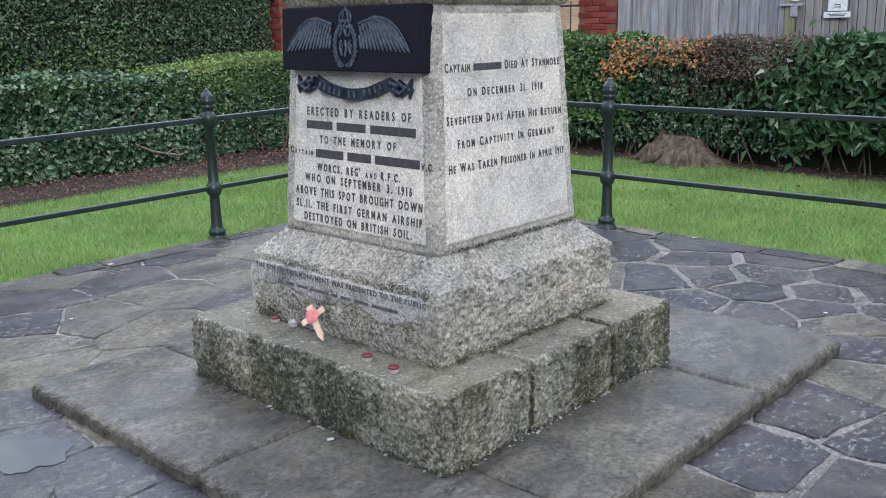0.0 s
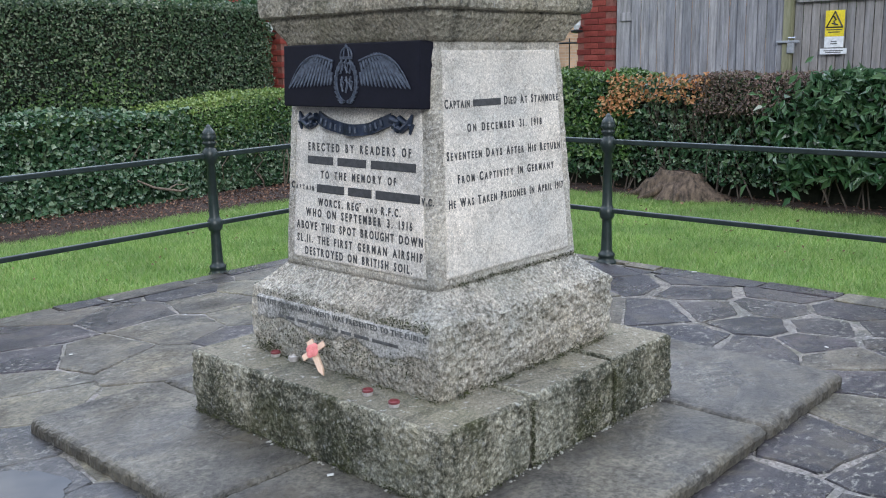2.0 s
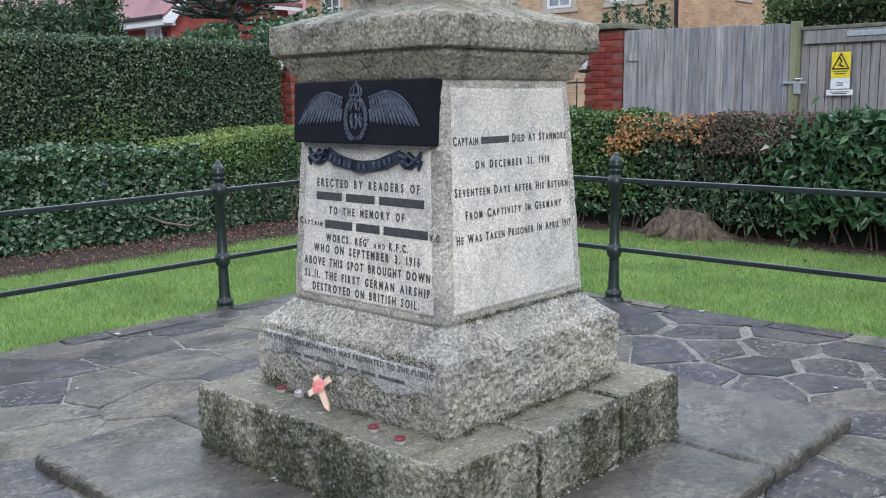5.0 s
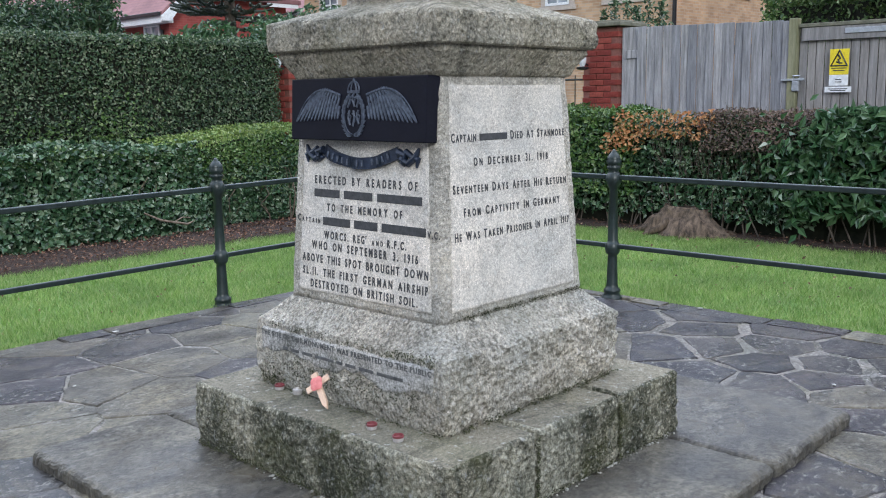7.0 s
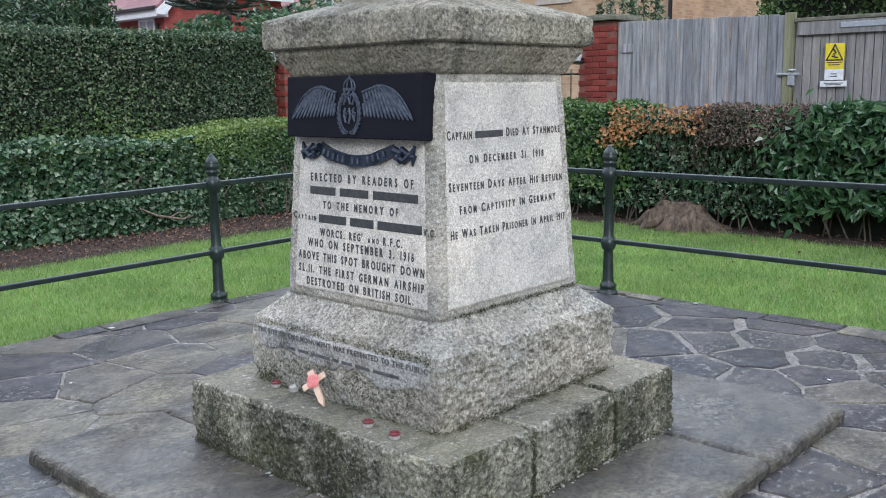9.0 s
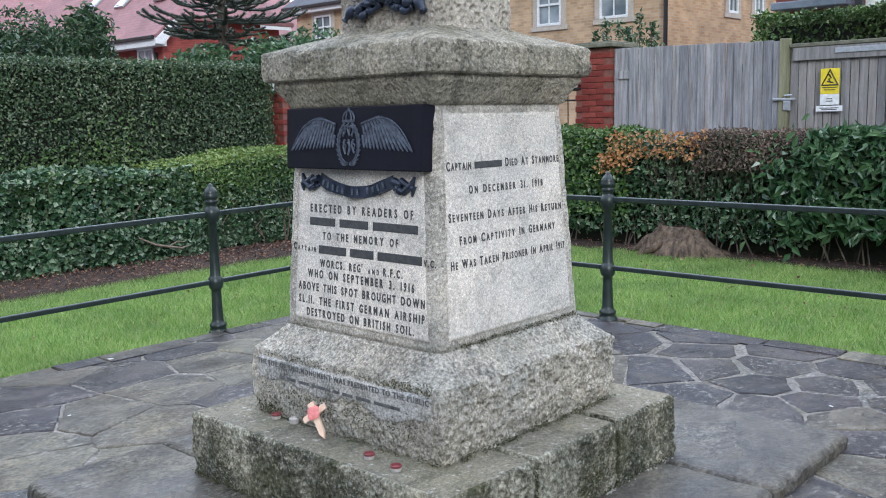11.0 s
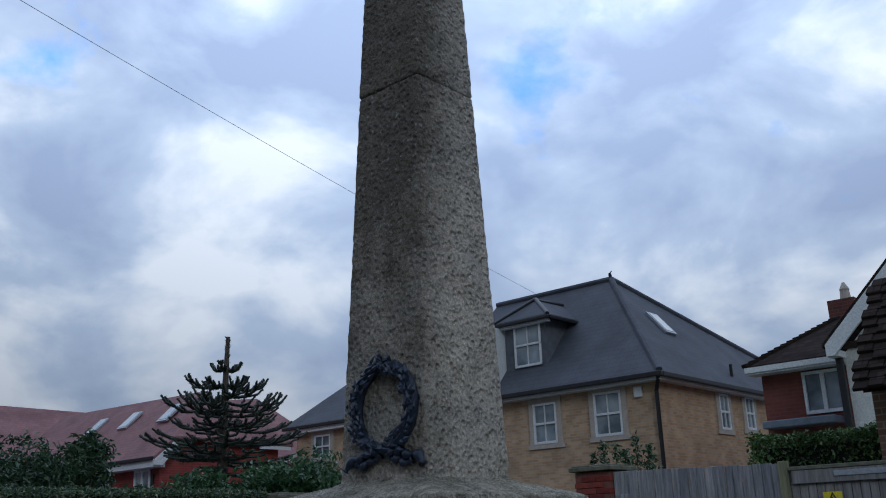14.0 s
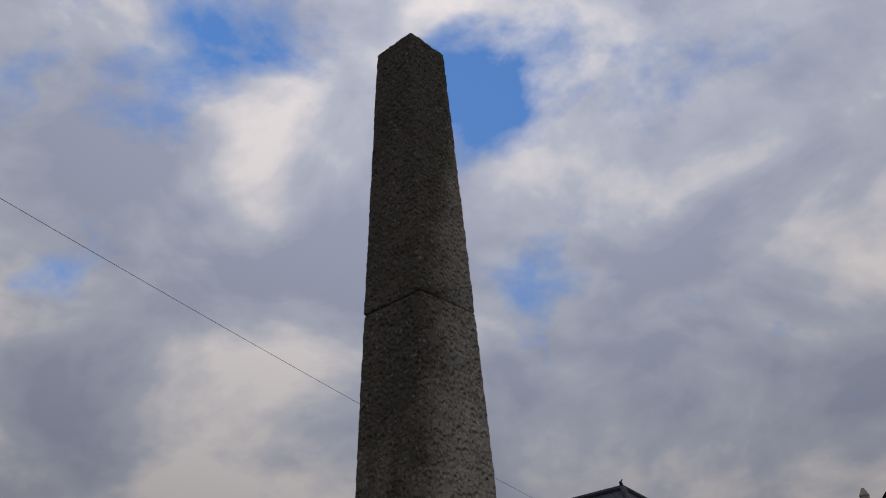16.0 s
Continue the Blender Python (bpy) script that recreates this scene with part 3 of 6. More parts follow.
def leaves(name, places, normals, size, aspect=0.55, tilt=0.7, seed=1, fold=0.18, droop=0.0):
    """Many small folded leaf blades, one mesh."""
    rng = np.random.default_rng(seed)
    n = len(places)
    s = size * rng.uniform(0.6, 1.35, (n, 1))
    nr = normals + tilt * rng.normal(size=(n, 3))
    nr /= np.linalg.norm(nr, axis=1, keepdims=True)
    t = rng.normal(size=(n, 3)) - [0, 0, droop]
    t -= nr * (t * nr).sum(1, keepdims=True)
    t /= np.linalg.norm(t, axis=1, keepdims=True)
    w = np.cross(nr, t)
    tip, side = t * s, w * s * aspect * 0.5
    up = nr * s * fold
    v = np.stack([places, places + tip * 0.45 + side + up, places + tip, places + tip * 0.45 - side + up], 1).reshape(-1, 3)
    f = np.arange(n * 4).reshape(n, 4)
    f = np.concatenate([f[:, [0, 1, 2]], f[:, [0, 2, 3]]])
    me = bpy.data.meshes.new(name)
    me.from_pydata(v.tolist(), [], f.tolist())
    return me


def wander(p, scale, amp):
    return np.array([amp * noise.noise(Vector(q) * scale) for q in p])[:, None]


# ---- the ground ----
EDGE_X, EDGE_Y = 3.05, 3.04          # outer edge of the paving
INNER = (-1.19, 1.41, -1.16, 1.15)   # base slabs of the memorial

gb = bmesh.new()
cuts = [-900, -60, -12, -3.3, EDGE_X, 5.95, 12, 60, 900]
grid = {}
for i, x in enumerate(cuts):
    for j, y in enumerate(cuts):
        grid[i, j] = gb.verts.new((x, y, -0.035 if abs(x) < 3.2 and abs(y) < 3.2 else -0.02))
for i in range(len(cuts) - 1):
    for j in range(len(cuts) - 1):
        gb.faces.new((grid[i, j], grid[i + 1, j], grid[i + 1, j + 1], grid[i, j + 1]))
ASPHALT = plain("asphalt", (0.045, 0.045, 0.048), (0.08, 0.08, 0.083), 3, 0.85)
for f_ in gb.faces:
    q_ = f_.calc_center_median()
    f_.material_index = 1 if max(abs(q_.x), abs(q_.y)) > 9 or min(q_.x, q_.y) < -5 else 0
ground = solo("ground", gb, TURF, "damp green lawn reaching out round the paved memorial", "lawn", kind="structure")
ground.data.materials.append(ASPHALT)

# soil strips below the hedges, with fallen leaves
def soil_strip(name, x0, x1, y0, y1, seed):
    b = bmesh.new()
    nx, ny = max(2, int((x1 - x0) / 0.12)), max(2, int((y1 - y0) / 0.12))
    vs = [[b.verts.new((x0 + (x1 - x0) * i / nx, y0 + (y1 - y0) * j / ny, 0.015 + 0.03 * noise.noise(Vector((i * 0.6, j * 0.6, seed))) + (-0.06 if i in (0, nx) or j in (0, ny) else 0))) for j in range(ny + 1)] for i in range(nx + 1)]
    for i in range(nx):
        for j in range(ny):
            b.faces.new((vs[i][j], vs[i + 1][j], vs[i + 1][j + 1], vs[i][j + 1]))
    return solo(name, b, SOIL, "dark brown soil strewn with fallen leaves", "soil", kind="structure", smooth=True)


soil_strip("ground_bed_1", -4.5, 7.6, 5.52, 8.2, 1.0)
soil_strip("ground_bed_2", 6.0, 8.2, -4.5, 5.50, 2.0)


def litter(name, x0, x1, y0, y1, n, seed):
    rng = np.random.default_rng(seed)
    p = np.stack([rng.uniform(x0, x1, n), rng.uniform(y0, y1, n), rng.uniform(0.02, 0.05, n)], 1)
    me = leaves(name, p, np.tile([0, 0, 1.0], (n, 1)), 0.034, 0.6, 0.5, seed)
    return solo(name, me, FALLEN, "brown fallen leaves scattered on the soil", "leaves", kind="stuff")


FALLEN = leafy("fallen_leaf", [(0.05, 0.022, 0.015), (0.12, 0.055, 0.035), (0.20, 0.10, 0.06), (0.28, 0.18, 0.12)], 0.8, 0.0)
litter("fallen_leaves", -1.0, 6.2, 5.56, 6.5, 3000, 3)
litter("fallen_leaves", 6.0, 6.7, -1.0, 5.5, 700, 4)
litter("fallen_leaves", -1.0, 5.9, 3.3, 5.7, 110, 5)
litter("fallen_leaves", 3.3, 5.9, -1.0, 3.2, 90, 8)


def grass(name, x0, x1, y0, y1, n, seed):
    rng = np.random.default_rng(seed)
    p = np.stack([rng.uniform(x0, x1, n), rng.uniform(y0, y1, n), np.full(n, -0.02)], 1)
    clump = np.array([noise.noise(Vector((a * 2.2, b * 2.2, 0.3))) for a, b, _ in p])[:, None]
    h = (0.030 + 0.014 * clump + rng.uniform(-0.01, 0.016, (n, 1))) * 1.25
    ang = rng.uniform(0, 2 * np.pi, n)
    w = np.stack([np.cos(ang), np.sin(ang), 0 * ang], 1) * 0.0035
    lean = np.stack([rng.normal(0, 0.5, n), rng.normal(0, 0.5, n), np.ones(n)], 1) * h
    v = np.stack([p - w, p + w, p + lean], 1).reshape(-1, 3)
    me = bpy.data.meshes.new(name)
    me.from_pydata(v.tolist(), [], np.arange(n * 3).reshape(n, 3).tolist())
    return solo(name, me, GRASS, "short damp bright green mown grass", "grass", kind="stuff")


grass("grass", -2.2, 6.0, 3.12, 5.62, 92000, 6)
grass("grass", 3.14, 6.08, -2.2, 3.12, 83000, 7)
grass("grass_fringe", -2.2, 3.1, 3.02, 3.14, 5200, 9)
grass("grass_fringe", 3.03, 3.16, -2.2, 3.1, 5200, 10)

# ---- railing round the paving ----
RX, RY = 2.96, 3.08
railing = thing("iron_railing", "black painted iron railing with two rails and turned posts", "railing")
POST = [(0.075, 0.0), (0.075, 0.018), (0.062, 0.03), (0.055, 0.05), (0.060, 0.058), (0.060, 0.075), (0.046, 0.085), (0.040, 0.11), (0.034, 0.30), (0.034, 0.325),
        (0.046, 0.335), (0.050, 0.345), (0.056, 0.375), (0.050, 0.405), (0.042, 0.415), (0.036, 0.43), (0.030, 0.80), (0.040, 0.81), (0.052, 0.84), (0.058, 0.865), (0.052, 0.892), (0.040, 0.91), (0.033, 0.925),
        (0.046, 0.940), (0.048, 0.956), (0.037, 0.964), (0.050, 0.974), (0.053, 0.992), (0.047, 1.002), (0.048, 1.010), (0.043, 1.026), (0.029, 1.046), (0.018, 1.056), (0.016, 1.066), (0.005, 1.076)]
post_mesh = bpy.data.meshes.new("post")
pb = turned(POST, 18)
pb.to_mesh(post_mesh)
pb.free()
post_mesh.materials.append(IRON)
post_mesh.shade_smooth()
spots = [(x, y) for x in (-RX, -1.0, 1.02, RX) for y in (-RY, RY)] + [(x, y) for x in (-RX, RX) for y in (-1.0, 1.07)]
for x, y in spots:
    if (x, y) in ((-RX, -RY), (-1.0, -RY), (-RX, -1.0)):
        continue
    o = part("post", post_mesh, IRON, railing)
    o.location = (x, y, -0.022 if y == RY and x < RX else -0.005)
for z, r, drop in ((0.875, 0.018, 0.080), (0.385, 0.017, 0.055)):
    for y, x0, x1, fall in ((RY, -RX, RX, drop), (-RY, 1.02, RX, 0.0)):
        b = box((x0, y - r * 0.8, z - r), (x1, y + r * 0.8, z + r), 0.007)
        for v in b.verts:
            v.co.z -= fall * (x1 - v.co.x) / (x1 - x0) + (0.008 if fall else 0.0)
        part("rail", b, IRON, railing)
    for x, y0, y1 in ((RX, -RY, RY), (-RX, 1.07, RY)):
        b = box((x - r * 0.8, y0, z - r), (x + r * 0.8, y1, z + r), 0.007)
        part("rail", b, IRON, railing)

# ---- the memorial ----
memorial = thing("memorial_obelisk", "weathered grey granite memorial obelisk on a stepped base with inscribed faces", "memorial")

# base slabs
for x0, x1, y0, y1 in ((-1.19, -0.585, -1.16, -0.05), (-1.19, -0.585, -0.045, 1.15), (-0.58, 0.608, -1.16, -0.45), (0.612, 1.41, -1.16, 0.2), (0.612, 1.41, 0.205, 1.15), (-0.58, 0.608, 0.45, 1.15)):
    b = hewn([(-0.010, -0.03), (-0.006, 0.0), (0.0, 0.010), (0.001, 0.046), (-0.004, 0.057), (-0.014, 0.065), (-0.024, 0.069)], ((x0 + x1) / 2, (y0 + y1) / 2), ((x1 - x0) / 2, (y1 - y0) / 2), 70, 0.03, 0.008, 24, 0.004, seed=x0 + y1)
    part("base_slab", b, SLAB, memorial, "worn damp grey base slab")
# lower step of four stones
STEP_Z = [(-0.006, 0.055), (0.0, 0.075), (0.003, 0.12), (0.004, 0.2), (0.003, 0.29), (0.001, 0.312), (-0.003, 0.322), (-0.012, 0.327)]
for x0, x1, y0, y1 in ((-0.695, -0.264, -0.695, 0.695), (-0.240, 0.248, -0.695, -0.02), (-0.240, 0.248, -0.003, 0.695), (0.272, 0.695, -0.695, 0.695)):
    b = hewn(dense(STEP_Z, 0.014), ((x0 + x1) / 2, (y0 + y1) / 2), ((x1 - x0) / 2, (y1 - y0) / 2), 70, 0.010, 0.0095, 34, 0.004, seed=x0 * 3, outer=0.685, dressed=0.316)
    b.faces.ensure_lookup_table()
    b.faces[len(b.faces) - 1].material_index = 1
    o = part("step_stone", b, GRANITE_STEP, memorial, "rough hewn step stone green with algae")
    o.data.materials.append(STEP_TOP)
# plinth with a sloping wash
b = hewn(dense([(-0.006, 0.32), (0.0, 0.34), (0.010, 0.40), (0.012, 0.47), (0.008, 0.54), (0.004, 0.578), (0.0, 0.588), (-0.012, 0.597), (-0.05, 0.630), (-0.095, 0.676), (-0.12, 0.684)], 0.012), half=(0.509, 0.509), side=120, corner=0.010, amp=0.015, freq=32, amp2=0.007, seed=4.0, calm=0.2, dressed=0.583)
part("plinth", b, GRANITE, memorial, "rough pitched granite plinth with a sloping top")
# die
DIE0, DIE1, DZ0, DZ1 = 0.412, 0.366, 0.678, 1.516
b = hewn(dense([(0.0, DZ0), (DIE1 - DIE0, DZ1)], 0.02), half=(DIE0, DIE0), side=44, corner=0.016, amp=0.003, freq=26, seed=9.0)
part("die", b, GRANITE_MARGIN, memorial, "granite die with tooled margins", smooth=True)
# neck and cap
b = hewn(dense([(-0.02, 1.512), (0.0, 1.52), (0.008, 1.535), (0.030, 1.575), (0.048, 1.60), (0.046, 1.626)], 0.012), half=(0.378, 0.378), side=50, corner=0.014, amp=0.004, freq=22, seed=2.0)
part("neck_moulding", b, GRANITE_CAP, memorial, smooth=True)
b = hewn(dense([(-0.012, 1.618), (-0.002, 1.624), (0.002, 1.64), (0.002, 1.712), (-0.003, 1.725), (-0.012, 1.731), (-0.11, 1.763), (-0.19, 1.785), (-0.22, 1.80)], 0.014), half=(0.452, 0.452), side=70, corner=0.012, amp=0.006, freq=24, amp2=0.003, seed=6.0)
part("cap", b, GRANITE_CAP, memorial, "weathered granite cap with green stains")
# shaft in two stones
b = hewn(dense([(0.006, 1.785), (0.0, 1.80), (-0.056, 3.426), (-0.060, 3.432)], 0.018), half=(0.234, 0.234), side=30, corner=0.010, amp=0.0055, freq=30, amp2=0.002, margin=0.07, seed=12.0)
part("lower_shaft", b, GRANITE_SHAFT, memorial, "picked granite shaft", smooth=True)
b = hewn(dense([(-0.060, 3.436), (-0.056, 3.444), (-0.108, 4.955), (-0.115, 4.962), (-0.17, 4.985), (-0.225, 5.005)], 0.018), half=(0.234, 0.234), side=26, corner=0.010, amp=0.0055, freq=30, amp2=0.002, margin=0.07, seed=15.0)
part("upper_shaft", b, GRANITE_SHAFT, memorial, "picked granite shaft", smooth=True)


BATTER = (DIE0 - DIE1) / (DZ1 - DZ0)


def on_face(side, u, z, out=0.0):
    """The pose of a mark on the die: side W (towards -x) or S (towards -y), u to the reader's right."""
    w = DIE0 - BATTER * (z - DZ0) + out
    if side == "W":
        cols = Vector((0, -1, 0)), Vector((BATTER, 0, 1)).normalized(), Vector((-1, 0, BATTER)).normalized(), Vector((-w, -u, z))
    else:
        cols = Vector((1, 0, 0)), Vector((0, BATTER, 1)).normalized(), Vector((0, -1, BATTER)).normalized(), Vector((u, -w, z))
    return Matrix.Translation(cols[3]) @ Matrix((cols[0], cols[1], cols[2])).transposed().to_4x4()


def dressed_panel(side):
    """The smoother inscribed field inside the tooled margins, its edge a little ragged."""
    b = bmesh.new()
    nu, nv = 60, 90
    rows = []
    for j in range(nv + 1):
        z = 0.705 + (1.492 - 0.705) * j / nv
        w = DIE0 - BATTER * (z - DZ0) - 0.042
        row = []
        for i in range(nu + 1):
            k = -1 + 2 * i / nu
            rim = i in (0, nu) or j in (0, nv)
            u = k * w + (0.005 * noise.noise(Vector((k * 3, z * 22, 4.0))) if i in (0, 1, nu - 1, nu) else 0)
            zz_ = z + (0.008 * noise.noise(Vector((u * 22, z, 7.0))) if j in (0, nv) else 0)
            o = -0.012 if rim else 0.0042 + 0.0006 * noise.noise(Vector((u * 30, zz_ * 30, 1.0)))
            row.append(b.verts.new(on_face(side, u, zz_, o).translation))
        rows.append(row)
    for r0, r1 in zip(rows, rows[1:]):
        for i in range(nu):
            b.faces.new((r0[i], r0[i + 1], r1[i + 1], r1[i]))
    return b


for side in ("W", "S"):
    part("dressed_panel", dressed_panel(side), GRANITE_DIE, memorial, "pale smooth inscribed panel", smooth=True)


def lettering(text, width, height, depth=0.002):
    """Letters as a mesh: centred, base line at 0, capitals of that height, squeezed to that width."""
    cu = bpy.data.curves.new("letters", "FONT")
    cu.body, cu.size, cu.extrude, cu.resolution_u, cu.offset, cu.space_character = text, 1.0, 0.02, 2, 0.02, 1.2
    ob = new("letters", cu)
    me = bpy.data.meshes.new_from_object(ob.evaluated_get(bpy.context.evaluated_depsgraph_get()))
    bpy.data.objects.remove(ob)
    bpy.data.curves.remove(cu)
    co = np.array([v.co for v in me.vertices])
    lo, hi = co.min(0), co.max(0)
    sx, sy = width / (hi[0] - lo[0]), height / 0.73
    me.transform(Matrix.Translation((-width / 2 - lo[0] * sx, 0, 0)) @ Matrix.Diagonal((sx, sy, depth / 0.04, 1)))
    return me


GLYPHS = {}


def glyph(ch):
    """One character of the built-in font as a mesh that starts at 0, with its width."""
    if ch not in GLYPHS:
        cu = bpy.data.curves.new("letter", "FONT")
        cu.body, cu.size, cu.extrude, cu.resolution_u, cu.offset = ch, 1.0, 0.02, 3, 0.026
        ob = new("letter", cu)
        me = bpy.data.meshes.new_from_object(ob.evaluated_get(bpy.context.evaluated_depsgraph_get()))
        bpy.data.objects.remove(ob)
        bpy.data.curves.remove(cu)
        co = np.array([v.co for v in me.vertices])
        me.transform(Matrix.Translation((-co[:, 0].min(), 0, 0)))
        me.name = "letter"
        GLYPHS[ch] = me, co[:, 0].max() - co[:, 0].min()
    return GLYPHS[ch]


def inscribe(side, text, u0, z0, u1, z1, height, squeeze=0.64, first=1.0):
    """A line of narrow, widely set lead letters on the die between two points of its base line."""
    chars = []
    start = True
    for ch in text:
        if ch == " ":
            chars.append((None, 0.34 * height, height))
            start = True
            continue
        h = height * (first if start else 1.0)
        chars.append((ch, glyph(ch)[1] * h / 0.73 * squeeze, h))
        start = False
    gap = (u1 - u0 - sum(w for _, w, _ in chars)) / max(1, len(chars) - 1)
    u = u0
    for ch, w, h in chars:
        if ch:
            o = part("letter", glyph(ch)[0], LEAD, memorial)
            o.matrix_basis = on_face(side, u, z0 + (z1 - z0) * (u - u0) / (u1 - u0), 0.0048) @ Matrix.Diagonal((h / 0.73 * squeeze, h / 0.73, 0.05, 1))
        u += w + gap


def bars(widths, gap, height, depth=0.002, slant=0.0):
    """Plain bars that stand for words which are not spelled out, centred."""
    b = bmesh.new()
    x = -(sum(widths) + gap * (len(widths) - 1)) / 2
    for w in widths:
        box((x, 0, -depth / 2), (x + w, height, depth / 2), 0.0015, b)
        x += w + gap
    return b


def pieces(content):
    """Splits a mesh, or a bmesh, into its loose pieces."""
    b = content
    if isinstance(content, bpy.types.Mesh):
        b = bmesh.new()
        b.from_mesh(content)
    left = set(b.verts)
    while left:
        todo, found = [left.pop()], set()
        while todo:
            v = todo.pop()
            found.add(v)
            for e_ in v.link_edges:
                w = e_.other_vert(v)
                if w in left:
                    left.discard(w)
                    todo.append(w)
        order = {v: i for i, v in enumerate(sorted(found, key=lambda v: v.index))}
        me = bpy.data.meshes.new("letter")
        me.from_pydata([v.co[:] for v in order], [], [[order[v] for v in f.verts] for f in b.faces if f.verts[0] in order])
        yield me


def cut(side, z, content, u=0.0, out=0.0048, mat=LEAD, parent=memorial):
    if isinstance(content, bmesh.types.BMesh):
        content.verts.index_update()
    for me in pieces(content):
        part("letter", me, mat, parent).matrix_basis = on_face(side, u, z, out)


inscribe("W", "ERECTED BY READERS OF", -0.262, 1.130, 0.285, 1.130, 0.031)
cut("W", 1.079, bars([0.145, 0.155, 0.225], 0.025, 0.030), 0.022)
inscribe("W", "TO THE MEMORY OF", -0.191, 1.028, 0.213, 1.028, 0.029)
inscribe("W", "CAPTAIN", -0.364, 0.980, -0.231, 0.977, 0.018, first=1.5)
cut("W", 0.973, bars([0.155, 0.125, 0.22], 0.022, 0.031), 0.058)
inscribe("W", "V.C.", 0.338, 0.972, 0.395, 0.972, 0.025)
inscribe("W", "WORCS. REG", -0.206, 0.923, 0.020, 0.922, 0.029)
inscribe("W", "T", 0.024, 0.938, 0.034, 0.938, 0.014)
inscribe("W", "AND", 0.060, 0.921, 0.118, 0.921, 0.019)
inscribe("W", "R.F.C.", 0.140, 0.920, 0.237, 0.920, 0.029)
inscribe("W", "WHO ON SEPTEMBER 3. 1916", -0.278, 0.879, 0.295, 0.877, 0.031)
inscribe("W", "ABOVE THIS SPOT BROUGHT DOWN", -0.335, 0.827, 0.346, 0.827, 0.031)
inscribe("W", "SL.11. THE FIRST GERMAN AIRSHIP", -0.332, 0.776, 0.346, 0.774, 0.031)
inscribe("W", "DESTROYED ON BRITISH SOIL.", -0.285, 0.728, 0.297, 0.726, 0.031)
inscribe("S", "CAPTAIN", -0.324, 1.293, -0.195, 1.293, 0.026, first=1.2)
cut("S", 1.294, bars([0.152], 0.02, 0.024), -0.100)
inscribe("S", "DIED AT STANMORE", -0.004, 1.294, 0.324, 1.295, 0.026, first=1.2)
inscribe("S", "ON DECEMBER 31. 1918", -0.214, 1.209, 0.214, 1.209, 0.026, first=1.12)
inscribe("S", "SEVENTEEN DAYS AFTER HIS RETURN", -0.328, 1.118, 0.326, 1.110, 0.026, first=1.2)
inscribe("S", "FROM CAPTIVITY IN GERMANY", -0.278, 1.036, 0.279, 1.038, 0.026, first=1.2)
inscribe("S", "HE WAS TAKEN PRISONER IN APRIL 1917", -0.331, 0.954, 0.336, 0.956, 0.026, first=1.2)
# the smooth band of the plinth, ragged along its foot
pbm = bmesh.new()
band_rows = []
for j in range(11):
    row = []
    for i in range(81):
        y = -0.475 + 0.95 * i / 80
        z0 = 0.452 + 0.05 * noise.noise(Vector((y * 5, 0.3, 0))) + 0.02 * noise.noise(Vector((y * 19, 0.3, 0)))
        z1 = 0.566 + 0.006 * noise.noise(Vector((y * 12, 5.0, 0)))
        x = -0.505 if i in (0, 80) or j in (0, 10) else -0.5246 + 0.0006 * noise.noise(Vector((y * 40, j, 1.0)))
        row.append(pbm.verts.new((x, -y, z0 + (z1 - z0) * j / 10)))
    band_rows.append(row)
for r0, r1 in zip(band_rows, band_rows[1:]):
    for i in range(80):
        pbm.faces.new((r0[i], r0[i + 1], r1[i + 1], r1[i]))
part("inscribed_band", pbm, PLINTH_BAND, memorial, "smooth blue-grey inscribed band", smooth=True)
WORN = plain("worn_lead", (0.035, 0.035, 0.036), (0.14, 0.14, 0.14), 22, 0.8, bump_s=0)
# worn line of letters on the plinth
for z, content, u in ((0.533, lettering("THE SITE OF THIS MONUMENT WAS PRESENTED TO THE PUBLIC", 0.93, 0.021, 0.002), 0.0), (0.490, bars([0.03, 0.05, 0.06, 0.105, 0.03, 0.055, 0.075, 0.13], 0.018, 0.012, 0.002), 0.0)):
    o = part("worn_inscription", content, WORN, memorial, "worn lettering on the plinth")
    tagged(o, kind="stuff")
    o.matrix_basis = Matrix.Translation((-0.5252, -u, z)) @ Matrix(((0, 0, -1), (-1, 0, 0), (0, 1, 0))).to_4x4()

# dark plaque with engraved wings and crowned wreath
plaque = part("plaque", box((-0.355, -0.112, -0.03), (0.36, 0.112, 0.05), 0.004), SLATE_PLAQUE, memorial, "dark blue-black plaque with an engraved winged badge")
plaque.matrix_basis = on_face("W", 0.005, 1.405)
FACE = 0.0515


def flat_shape(outline, z=FACE, lift=0.003):
    b = bmesh.new()
    v0 = [b.verts.new((x, y, z - 0.002)) for x, y in outline]
    v1 = [b.verts.new((x, y, z + lift)) for x, y in outline]
    b.faces.new(v1)
    for i in range(len(outline)):
        j = (i + 1) % len(outline)
        b.faces.new((v0[i], v0[j], v1[j], v1[i]))
    return b


def feather(root, tip, width, bm):
    r, t = Vector(root), Vector(tip)
    d = t - r
    n = Vector((-d.y, d.x)).normalized() * width
    pts = [r - n * 0.5, r + d * 0.5 - n * 0.62 + n * 0.1, r + d * 0.9 - n * 0.35, t, r + d * 0.88 + n * 0.35, r + d * 0.5 + n * 0.55, r + n * 0.5]
    join(bm, flat_shape([(p.x, p.y) for p in pts]))


